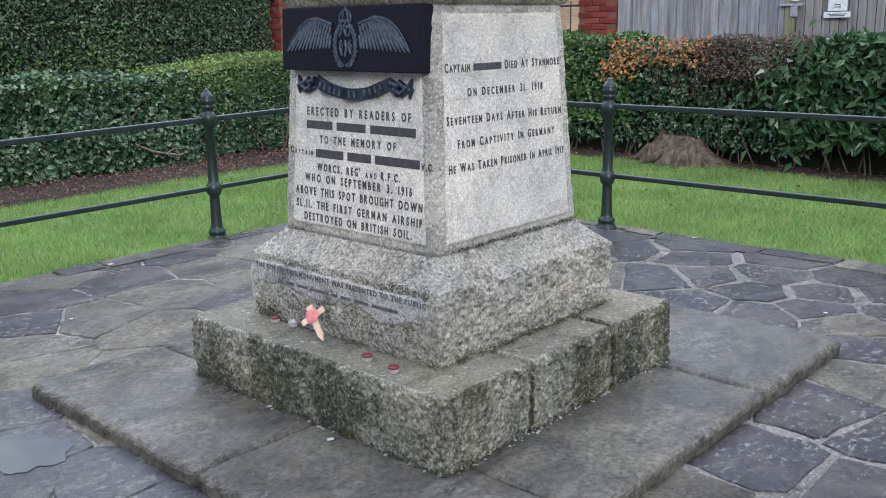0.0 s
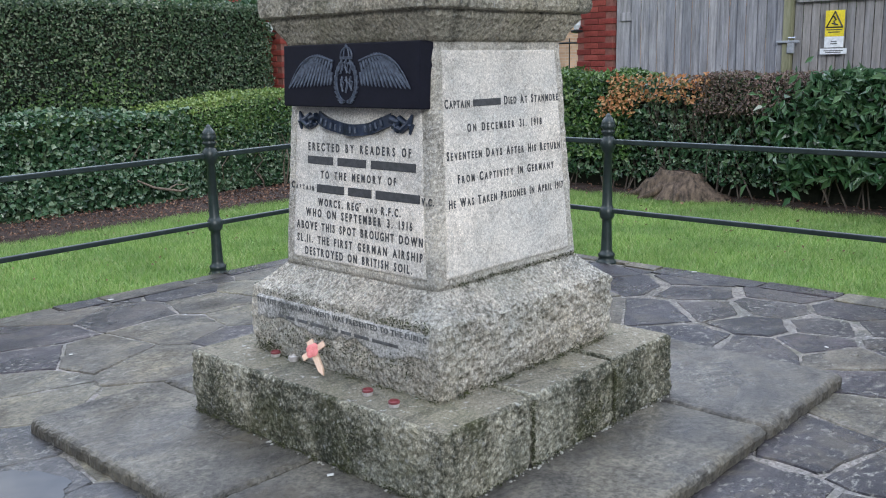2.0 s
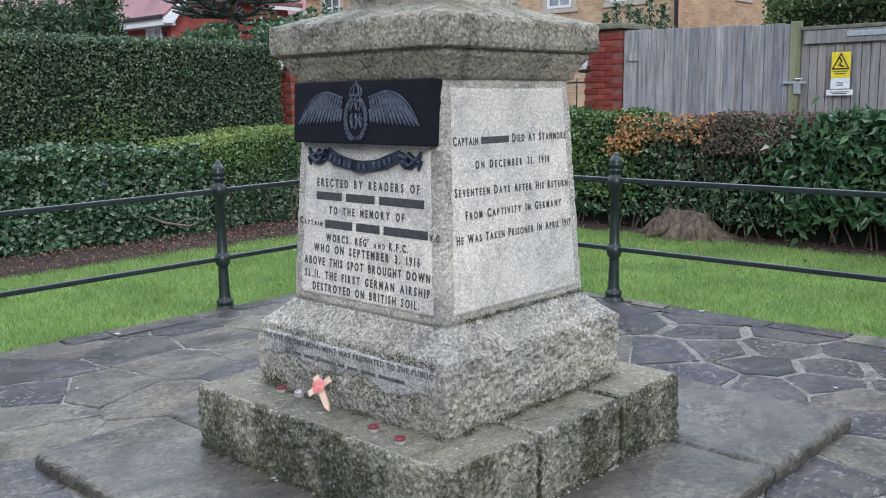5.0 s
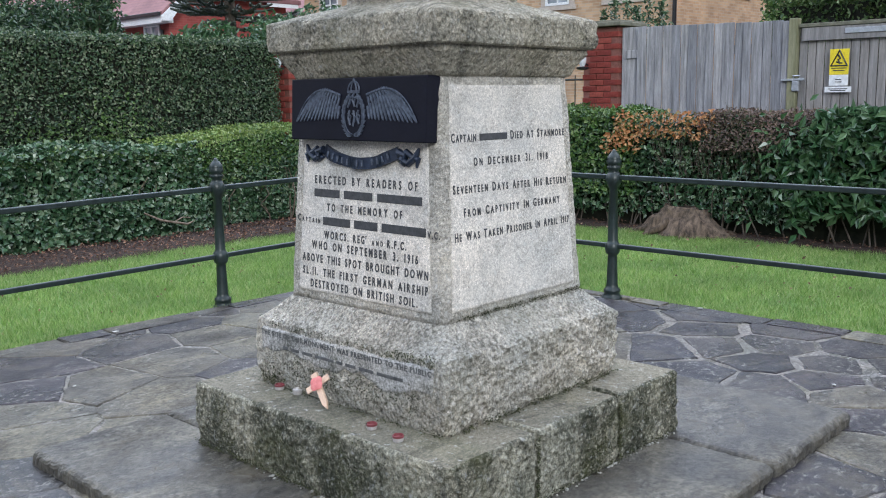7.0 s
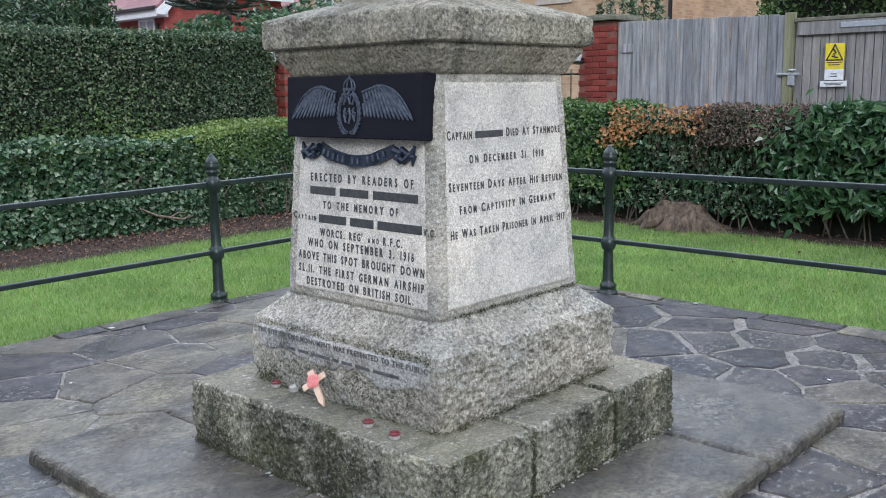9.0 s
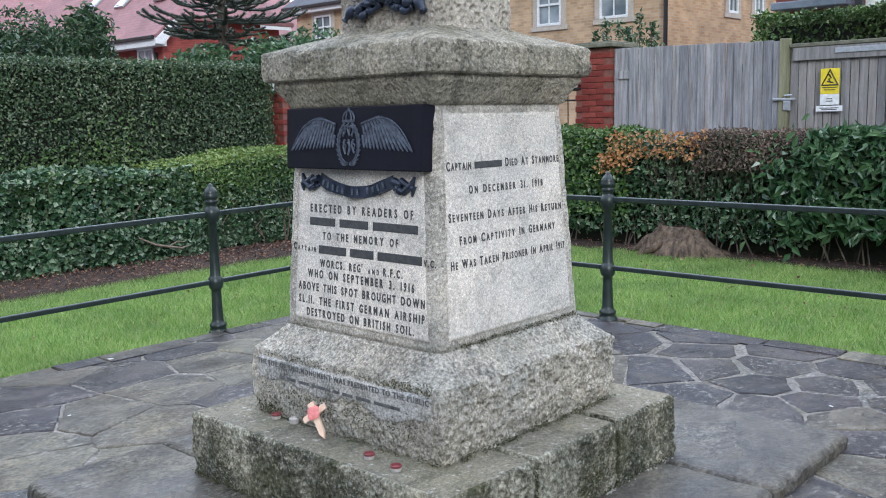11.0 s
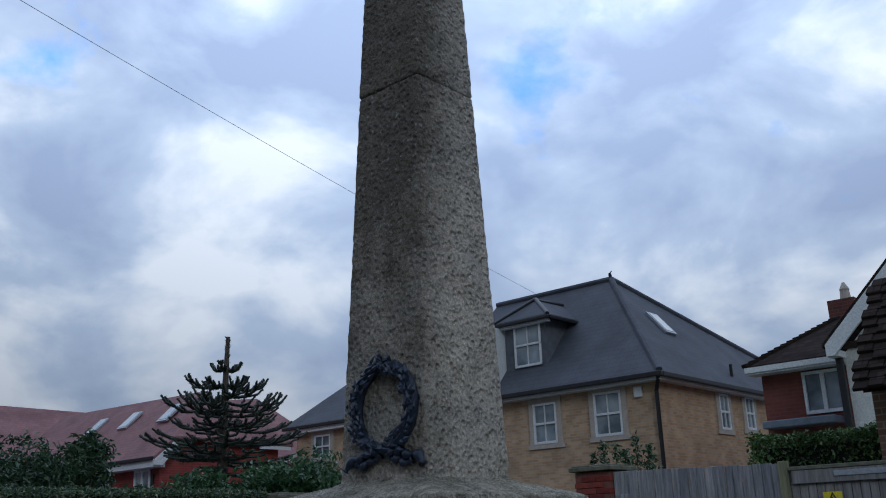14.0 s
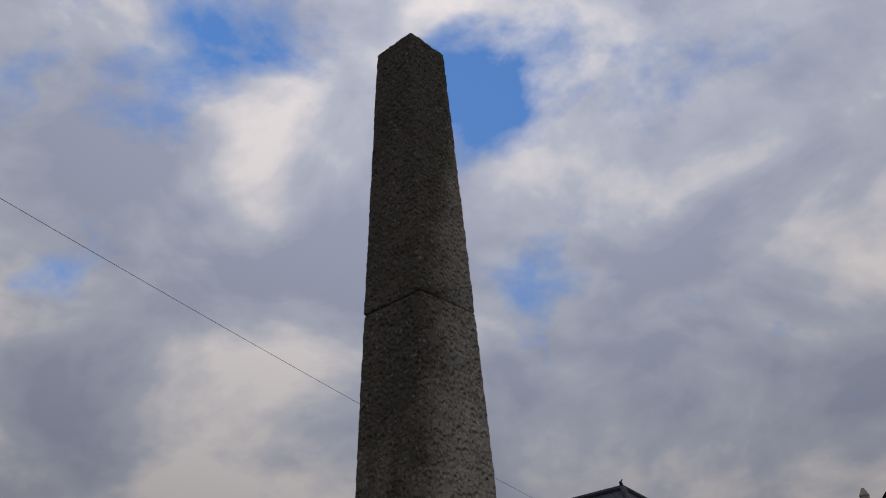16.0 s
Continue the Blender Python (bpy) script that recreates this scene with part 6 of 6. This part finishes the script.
# dormer
DX = 19.15
dm = part("dormer", box((DX, 13.12, 6.0), (DX + 2.2, 14.62, 7.60)), plain("dormer_lead", (0.10, 0.105, 0.12), (0.16, 0.165, 0.18), 5, 0.7), buff, "lead-clad dormer with a hipped slate roof")
window(dm, "x", DX, 13.77, 6.24, 7.55, 0.98, surround=0)
ap0, ap1 = (DX + 0.55, 13.8, 8.36), (DX + 2.7, 13.8, 8.40)
e0, e1, e2, e3 = (DX - 0.22, 12.85, 7.66), (DX - 0.22, 14.85, 7.66), (DX + 2.4, 14.85, 7.66), (DX + 2.4, 12.85, 7.66)
roof_face("roof", [e0, ap0, e1], SLATES_X, dm, 0.08)
roof_face("roof", [e0, e3, ap1, ap0], SLATES_Y, dm, 0.08)
roof_face("roof", [e1, ap0, ap1, e2], SLATES_Y, dm, 0.08)
for q0, q1 in ((e0, ap0), (e1, ap0), (ap0, ap1)):
    part("hip_tiles", tube([Vector(q0), Vector(q1) + Vector((0, 0, 0.02))], 0.06, 8), BLACKPLASTIC, dm)
part("gutter", box((DX - 0.30, 12.80, 7.52), (DX - 0.20, 14.9, 7.62), 0.02), BLACKPLASTIC, dm)
part("gutter", box((DX - 0.19, 12.77, 7.52), (DX + 2.0, 12.87, 7.62), 0.02), BLACKPLASTIC, dm)
part("fascia", box((DX - 0.19, 12.9, 7.45), (DX - 0.01, 14.8, 7.53), 0.01), WHITE, dm)
part("flashing", box((DX + 1.70, 12.72, 7.50), (DX + 2.05, 12.80, 7.78), 0.01), WHITE, dm, "pale lead flashing")
part("side_frame", box((DX - 0.5, 14.66, 5.55), (DX + 0.05, 14.76, 7.5), 0.01), WHITE, dm)


# roof windows lying on the slopes
def on_slope(a, b, c, u, v):
    a, b, c = Vector(a), Vector(b), Vector(c)
    return a + (b - a) * u + (c - a) * v


def skylight(parent, p, along, up, w, h):
    p, along, up = Vector(p), Vector(along).normalized(), Vector(up).normalized()
    nrm = along.cross(up).normalized()
    if nrm.z < 0:
        nrm = -nrm
    m = Matrix.Translation(p + nrm * 0.03) @ Matrix((along, up, nrm)).transposed().to_4x4()
    f = part("roof_window", box((-w / 2, -h / 2, -0.03), (w / 2, h / 2, 0.05), 0.01, m=m), STEEL, parent)
    part("pane", box((-w / 2 + 0.07, -h / 2 + 0.07, 0.045), (w / 2 - 0.07, h / 2 - 0.07, 0.062), 0, m=m), SKYLIGHT, f)


sl_y = (Vector(R0) - Vector((21.7, HY - o_, EV))).normalized()
skylight(buff, on_slope((21.7, HY - o_, EV), (21.7, 12.3, RZ), (22.7, HY - o_, EV), 0.54, 0.15), (1, 0, 0), sl_y, 0.62, 0.95)
vent = on_slope((21.7, HY - o_, EV), (21.7, 12.3, RZ), (22.7, HY - o_, EV), 0.10, 1.60)
part("roof_vent", tube([vent, vent + Vector((0, 0, 0.36))], 0.05, 8), BLACKPLASTIC, buff)

# farther wing of the same brick
wing = thing("buff_house", "buff brick house wing with a slate roof, farther back", "house")
part("wall", box((HX + 0.01, 21.0, 0), (26, 24.1, 5.3)), BUFF_X, wing)
roof_face("roof", [(HX - 0.3, 24.5, 5.45), (HX - 0.3, 20.6, 5.45), (HX + 3, 20.6, 8.4), (HX + 3, 21.6, 8.4)], SLATES_X, wing)
roof_face("roof", [(HX - 0.3, 24.5, 5.45), (HX + 3, 21.6, 8.4), (26, 21.6, 8.4), (26, 24.5, 5.45)], SLATES_Y, wing)
part("fascia", box((HX - 0.27, 20.6, 5.18), (HX + 0.0, 24.4, 5.32)), WHITE, wing)
part("gutter", box((HX - 0.38, 20.6, 5.31), (HX - 0.27, 24.5, 5.43), 0.02), BLACKPLASTIC, wing)
window(wing, "x", HX + 0.01, 22.65, 4.25, 5.05, 0.85)

# red brick houses with red tiled roofs
red = thing("red_house", "red brick house with a red tiled gable roof and roof windows", "house")
GX, GY = 13.3, 24.0
part("wall", box((GX, GY, 0), (GX + 0.3, 36, 4.2)), REDWALL_X, red)
gb2 = prism([(GX + 0.01, 0), (GX + 4.6, 0), (GX + 4.6, 4.75), (GX + 0.55, 4.75), (GX + 0.01, 4.15)], GY - 0.01, GY + 0.28, "y")
part("gable_wall", gb2, REDWALL_Y, red)
RG = GX + 2.3
roof_face("roof", [(GX - 0.4, GY - 0.35, 4.2), (GX + 0.3, GY - 0.35, 4.83), (RG, GY + 1.5, 6.62), (RG, 35.5, 6.82), (GX - 0.4, 35.5, 4.25)], REDTILE_X, red)
roof_face("roof", [(RG, GY + 1.5, 6.62), (GX + 5.0, GY - 0.35, 4.83), (GX + 5.0, 35.5, 4.25), (RG, 35.5, 6.82)], REDTILE_X, red)
roof_face("roof", [(GX + 0.3, GY - 0.35, 4.83), (GX + 5.0, GY - 0.35, 4.83), (RG, GY + 1.5, 6.62)], REDTILE_Y, red)
part("fascia", box((GX + 3.6, GY - 0.33, 4.58), (GX + 4.9, GY - 0.28, 4.70)), WHITE, red)
part("bargeboard", prism([(GX - 0.45, 3.92), (GX - 0.15, 3.92), (GX + 0.35, 4.50), (GX + 0.35, 4.76), (GX - 0.45, 4.06)], GY - 0.42, GY - 0.36, "y"), WHITE, red, "white bargeboard")
part("soffit", box((GX - 0.42, GY - 0.3, 3.87), (GX, 35, 4.11)), WHITE, red)
part("gutter", box((GX - 0.52, GY - 0.3, 4.07), (GX - 0.42, 35, 4.19), 0.02), BLACKPLASTIC, red)
part("downpipe", tube([(GX - 0.06, GY + 0.3, 3.7), (GX - 0.06, GY + 0.3, 0)], 0.05, 8), BLACKPLASTIC, red)
window(red, "x", GX, 24.95, 2.75, 3.86, 0.95, sash=False, surround=0)
window(red, "x", GX, 27.4, 3.0, 3.8, 0.8, sash=False, surround=0)
up_ = Vector((RG - GX + 0.4, 0, 2.6)).normalized()
for yy2 in (25.6, 28.2, 30.6):
    skylight(red, on_slope((GX - 0.4, yy2, 4.22), (RG, yy2, 6.77), (GX - 0.4, yy2 + 1, 4.22), 0.62, 0), (0, 1, 0), up_, 0.62, 0.9)
red2 = thing("red_house", "long red tiled roof of a neighbouring red brick house", "house")
part("wall", box((-5.5, 36.6, 0), (20.0, 37, 4.2)), REDWALL_Y, red2)
roof_face("roof", [(-6, 36.2, 4.2), (20.4, 36.2, 4.5), (20.8, 40.5, 7.75), (-6, 40.5, 7.95)], REDTILE_Y, red2)
red3 = thing("red_house", "red tiled roof wing behind the monkey puzzle", "house")
part("wall", box((17.2, 26.6, 0), (23, 27, 4.7)), REDWALL_Y, red3)
roof_face("roof", [(17.0, 26.2, 4.6), (23.2, 26.2, 4.6), (21.0, 29.5, 7.3), (18.9, 29.5, 7.05)], REDTILE_Y, red3)
part("fascia", box((17.0, 26.1, 4.35), (23.1, 26.25, 4.58)), WHITE, red3)

# house with the white gable
TIMBER = plain("stained_timber", (0.022, 0.016, 0.012), (0.05, 0.036, 0.028), 8, 0.8, stretch=(1, 0.2, 4))
wh = thing("gabled_house", "red brick and white rendered house with a brown tiled roof", "house")
WX = 16.0
part("wall", box((WX, 3.6, 0), (WX + 0.3, 5.45, 4.54)), DARKBRICK_X, wh)
part("wall", box((WX + 0.31, 5.15, 0), (23, 5.45, 4.54)), DARKBRICK_X, wh)
roof_face("roof", [(WX - 0.35, 5.62, 4.70), (WX - 0.35, 2.6, 4.70), (WX + 2.3, 2.6, 5.94), (WX + 2.3, 4.5, 5.94)], BROWNTILE, wh)
roof_face("roof", [(WX - 0.35, 5.62, 4.70), (WX + 2.3, 4.5, 5.94), (23, 4.5, 5.94), (23, 5.62, 4.70)], BROWNTILE, wh)
part("fascia", box((WX - 0.4, 3.4, 4.56), (WX - 0.36, 5.62, 4.67)), WHITE, wh)
part("soffit", box((WX - 0.36, 3.4, 4.52), (WX, 5.6, 4.58)), WHITE, wh)
window(wh, "x", WX, 4.20, 3.64, 4.48, 0.80, sash=False, surround=0)
part("lean_to_roof", box((WX - 0.5, 3.9, 3.4), (WX, 5.35, 3.55), 0.02, m=None), plain("lead_sheet", (0.16, 0.19, 0.24), (0.24, 0.27, 0.32), 4, 0.5), wh)
gw = prism([(-1.2, 0), (3.25, 0), (3.25, 4.5), (0.9, 6.85), (-1.2, 4.8)], 14.6, 14.9, "x")
part("gable_wall", gw, RENDER_WHITE, wh, "white rendered gable")
part("gable_beam", box((14.56, 1.9, 4.58), (14.61, 3.24, 4.71), 0.008), TIMBER, wh, "dark stained beam")
brg = prism([(3.42, 4.64), (3.42, 4.43), (3.28, 4.43), (0.9, 6.81), (0.9, 7.16)], 14.18, 14.24, "x")
part("bargeboard", brg, WHITE, wh)
part("barge_return", box((14.245, 3.22, 4.42), (14.60, 3.42, 4.54), 0.005), WHITE, wh)
roof_face("roof", [(14.2, 3.48, 4.66), (18, 3.48, 4.66), (18, 0.9, 7.24), (14.2, 0.9, 7.24)], BROWNTILE, wh, 0.07)
for i in range(15):
    k = (i + 0.5) / 15
    hip = Vector((WX - 0.35, 5.62, 4.70)).lerp(Vector((WX + 2.3, 4.5, 5.94)), k)
    part("hip_tile", box((-0.13, -0.07, -0.03), (0.11, 0.07, 0.05), 0.012, m=Matrix.Translation(hip) @ pose(0, 0, 0, 0, -16, -23)), BROWNTILE, wh)
part("downpipe", box((14.46, 3.26, 0), (14.58, 3.38, 4.5), 0.02), BLACKPLASTIC, wh)
ch = part("chimney", box((18.4, 4.12, 5.4), (18.9, 4.72, 6.38), 0.01), bricks("dark_chimney_brickwork", (0.12, 0.045, 0.038), (0.17, 0.062, 0.05), (0.13, 0.09, 0.075), "Y"), wh)
part("chimney_pot", turned([(0.12, 0.0), (0.10, 0.2), (0.11, 0.24), (0.03, 0.40)], 10, (18.6, 4.36, 6.38)), STONE_TRIM, ch)

# tiled outbuilding beside the gate
out = thing("outbuilding", "low outbuilding with a heavy brown tiled roof beside the gate", "building")
part("wall", box((8.15, -3.2, 0), (11.5, 0.86, 3.0)), bricks("brown_brickwork", (0.13, 0.075, 0.05), (0.20, 0.12, 0.08), (0.22, 0.19, 0.15), "Y"), out)
part("stone_pier", hewn(dense([(0, 0), (0, 2.3)], 0.2), (7.72, 0.28), (0.14, 0.2), 12, 0.02, 0.015, 10), GRANITE, out)
for i in range(13):
    k = i / 13
    x0, z0 = 7.75 + 1.25 * k, 2.95 + 1.45 * k
    ye = 0.92 - 0.03 * k + 0.02 * ((i * 7) % 3)
    b = bmesh.new()
    for j in range(14):
        yy3 = ye - j * 0.17
        box((x0 - 0.02, yy3 - 0.165, z0 - 0.012 + 0.01 * ((j * 5 + i) % 3)), (x0 + 0.16, yy3, z0 + 0.03 + 0.01 * ((j * 5 + i) % 3)), 0.006, b, Matrix.Translation((x0, 0, z0)) @ pose(0, 0, 0, 0, -38, 0) @ Matrix.Translation((-x0, 0, -z0)))
    part("tile_course", b, BROWNTILE, out)
roof_face("roof_boarding", [(7.85, 0.85, 2.98), (7.85, -3.4, 2.98), (9.05, -3.4, 4.38), (9.05, 0.8, 4.38)], BROWNTILE, out, 0.06)

# overhead wire
wire_p0, wire_p1 = Vector((-17.3, 8.54, 12.89)), Vector((21.76, 15.3, 9.2))
pts = []
for i in range(41):
    k = i / 40
    p = wire_p0.lerp(wire_p1, k)
    pts.append((p.x, p.y, p.z - 1.5 * k * (1 - k)))
solo("overhead_wire", tube(pts, 0.0055, 5), plain("wire_sheath", (0.16, 0.16, 0.18), (0.22, 0.22, 0.24), 4, 0.6, bump_s=0), "thin grey overhead telephone wire", "wire")

# ---- crazy paving ----
def clip(poly, p, n):
    out_ = []
    for a, b in zip(poly, poly[1:] + poly[:1]):
        da, db = (a - p).dot(n), (b - p).dot(n)
        if da <= 0:
            out_.append(a)
        if da * db < 0:
            out_.append(a + (b - a) * (da / (da - db)))
    return out_


paving = thing("paving", "damp crazy paving of grey and buff flagstones with pale mortar joints", "paving", kind="structure")
mbd = bmesh.new()
NM = 60
vs = [[mbd.verts.new((-3.3 + (EDGE_X + 3.3) * i / NM, -3.3 + (EDGE_Y + 3.3) * j / NM, 0.0035 + 0.003 * noise.noise(Vector((i * 0.7, j * 0.7, 0))) - (0.06 if i in (0, NM) or j in (0, NM) else 0))) for j in range(NM + 1)] for i in range(NM + 1)]
for i in range(NM):
    for j in range(NM):
        mbd.faces.new((vs[i][j], vs[i + 1][j], vs[i + 1][j + 1], vs[i][j + 1]))
part("mortar_bed", mbd, MORTAR, paving, "pale mortar joints", smooth=True)
rs = random.Random(11)
# the flags that can be told apart, by kind; the rest are scattered between them
DARK_FLAGS = ((2.48, 0.60), (2.55, 0.15), (1.99, 0.11), (2.22, -0.12), (2.45, -0.36), (2.80, -0.30), (2.68, -0.76), (2.07, -0.46), (2.26, -0.75), (2.45, -1.05), (1.65, -0.30), (1.70, -0.62),
              (1.95, -0.84), (1.56, -1.27), (0.18, -1.72), (0.62, -1.66), (2.10, -1.22), (0.57, 2.78), (-0.02, 2.55), (-0.78, 2.10), (-0.60, 2.50), (0.70, -1.30), (0.18, -1.30))
BUFF_FLAGS = ((1.82, 0.42), (1.83, -1.06), (1.14, -1.42), (0.88, 2.50), (0.52, 2.38), (0.02, 2.02), (-0.52, 1.93), (0.50, 1.90), (-0.98, 1.80), (-0.35, 1.50), (-1.08, 1.45))
WET_FLAGS = ((-1.32, 1.05), (-1.42, 0.70), (-1.33, 0.24), (-1.62, 0.42), (-1.30, -0.10))
seeds = [Vector(q) for q in DARK_FLAGS + BUFF_FLAGS + WET_FLAGS]
kinds = ["dark"] * len(DARK_FLAGS) + ["buff"] * len(BUFF_FLAGS) + ["wet"] * len(WET_FLAGS)
tries = 0
while len(seeds) < 190 and tries < 9000:
    tries += 1
    q = Vector((rs.uniform(-3.25, EDGE_X), rs.uniform(-3.25, EDGE_Y)))
    if all((q - s).length > (0.33 if i < 39 else 0.24) for i, s in enumerate(seeds)):
        seeds.append(q)
        kinds.append("buff" if rs.random() < 0.3 else "dark")
lim = [Vector((-3.28, -3.28)), Vector((EDGE_X - 0.14, -3.28)), Vector((EDGE_X - 0.14, EDGE_Y - 0.14)), Vector((-3.28, EDGE_Y - 0.14))]
x0, x1, y0, y1 = INNER
for s, flag_kind in zip(seeds, kinds):
    poly = list(lim)
    for t in seeds:
        if t is not s and (t - s).length < 2.2:
            poly = clip(poly, (s + t) / 2, (t - s).normalized())
    if len(poly) < 3:
        continue
    c = sum(poly, Vector((0, 0))) / len(poly)
    if all(x0 + 0.02 < p.x < x1 - 0.02 and y0 + 0.02 < p.y < y1 - 0.02 for p in poly):
        continue
    gap = rs.uniform(0.012, 0.045) if flag_kind == "dark" and c.x > 1.2 else rs.uniform(0.003, 0.014) if flag_kind == "dark" else rs.uniform(0.002, 0.010)
    poly = [p + (c - p).normalized() * gap + Vector((rs.uniform(-0.018, 0.018), rs.uniform(-0.018, 0.018))) for p in poly]
    fine = []
    for a, b2 in zip(poly, poly[1:] + poly[:1]):
        k = max(1, int((b2 - a).length / 0.05))
        nr = Vector((b2.y - a.y, a.x - b2.x)).normalized()
        for i in range(k):
            p = a.lerp(b2, i / k)
            fine.append(p + nr * (0.016 * noise.noise(Vector((p.x * 8, p.y * 8, 2.0))) + 0.008 * noise.noise(Vector((p.x * 25, p.y * 25, 2.0)))))
    tz = rs.uniform(-0.003, 0.003)
    tilt = Vector((rs.uniform(-0.004, 0.004), rs.uniform(-0.004, 0.004)))
    b = bmesh.new()
    rings = [[b.verts.new((q.x, q.y, z + tz + tilt.dot(q - c))) for q in [p + (c - p).normalized() * g for p in fine]] for g, z in ((0.0, -0.03), (0.0, 0.003), (0.007, 0.0085))]
    for r0, r1 in zip(rings, rings[1:]):
        for i in range(len(r0)):
            b.faces.new((r0[i], r0[(i + 1) % len(r0)], r1[(i + 1) % len(r0)], r1[i]))
    b.faces.new(rings[-1])
    bmesh.ops.recalc_face_normals(b, faces=b.faces[:])
    part("flagstone", b, {"dark": FLAG, "buff": FLAG_BUFF, "wet": FLAG_WET}[flag_kind], paving)
# kerb stones along the lawn
for axis in (0, 1):
    q = -3.28
    while q < 2.85:
        ln = rs.uniform(0.22, 0.8)
        kw = rs.uniform(0.07, 0.22)
        e2 = min(q + ln, 3.03 if axis == 0 else 2.9)
        if axis == 0:
            b = box((q + 0.006, EDGE_Y - kw, -0.05), (e2 - 0.006, EDGE_Y, 0.012 + rs.uniform(-0.004, 0.004)), 0.008)
        else:
            b = box((EDGE_X - kw, q + 0.006, -0.05), (EDGE_X, e2 - 0.006, 0.012 + rs.uniform(-0.004, 0.004)), 0.008)
        for v in b.verts:
            v.co += Vector((rs.uniform(-0.012, 0.012), rs.uniform(-0.012, 0.012), 0))
        part("kerb_stone", b, FLAG_BUFF if rs.random() < 0.6 else FLAG, paving)
        q = e2

# rain water standing on the flags, and small scraps
WATER, n_, l_, b_ = material("rain_water", 0.12, spec=0.16)
ripple = tex(n_, l_, "ShaderNodeTexNoise", 9, Detail=2.0)
l_.new(ramp(n_, l_, ripple.outputs["Fac"], (0.3, (0.030, 0.032, 0.036)), (0.7, (0.045, 0.046, 0.048))), b_.inputs["Base Color"])
bump(n_, l_, b_, ripple.outputs["Fac"], 0.05, 0.002)


def puddle(cx, cy, rx, ry, turn, seed):
    b = bmesh.new()
    vs = []
    for i in range(64):
        t = 2 * math.pi * i / 64
        k = 1 + 0.35 * noise.noise(Vector((math.cos(t) * 1.6, math.sin(t) * 1.6, seed))) + 0.15 * noise.noise(Vector((math.cos(t) * 5, math.sin(t) * 5, seed)))
        x, y = rx * k * math.cos(t), ry * k * math.sin(t)
        vs.append((cx + x * math.cos(turn) - y * math.sin(turn), cy + x * math.sin(turn) + y * math.cos(turn)))
    top = [b.verts.new((x, y, 0.0135)) for x, y in vs]
    low_ = [b.verts.new((x, y, -0.01)) for x, y in vs]
    b.faces.new(top)
    for i in range(64):
        j = (i + 1) % 64
        b.faces.new((low_[i], low_[j], top[j], top[i]))
    return solo("puddle", b, WATER, "shallow rain puddle on the flagstones", "puddle", "puddles on the paving")


puddle(-1.45, 0.66, 0.20, 0.13, 1.9, 2.0)
SCRAP = plain("white_scrap", (0.45, 0.44, 0.41), (0.58, 0.57, 0.54), 20, 0.7, bump_s=0)
for x, y, z, s in ((-0.75, -0.21, 0.0705, 0.012), (3.0, 0.40, 0.016, 0.016), (2.45, 1.2, 0.012, 0.010), (0.1, 2.9, 0.015, 0.016), (1.9, -0.9, 0.012, 0.010), (-0.6, 2.0, 0.012, 0.008)):
    b = box((-s, -s * 0.6, 0), (s, s * 0.6, 0.004), 0.001)
    for v in b.verts:
        v.co.z += 0.006 * max(0, noise.noise(v.co * 60))
        v.co.x += 0.4 * s * noise.noise(v.co * 90 + Vector((x, y, 0)))
    o = solo("scrap", b, SCRAP, "small pale scrap lying on the damp stone", "scrap", "scraps on the paving")
    o.matrix_basis = pose(x, y, z, 0, 0, 40 * x)
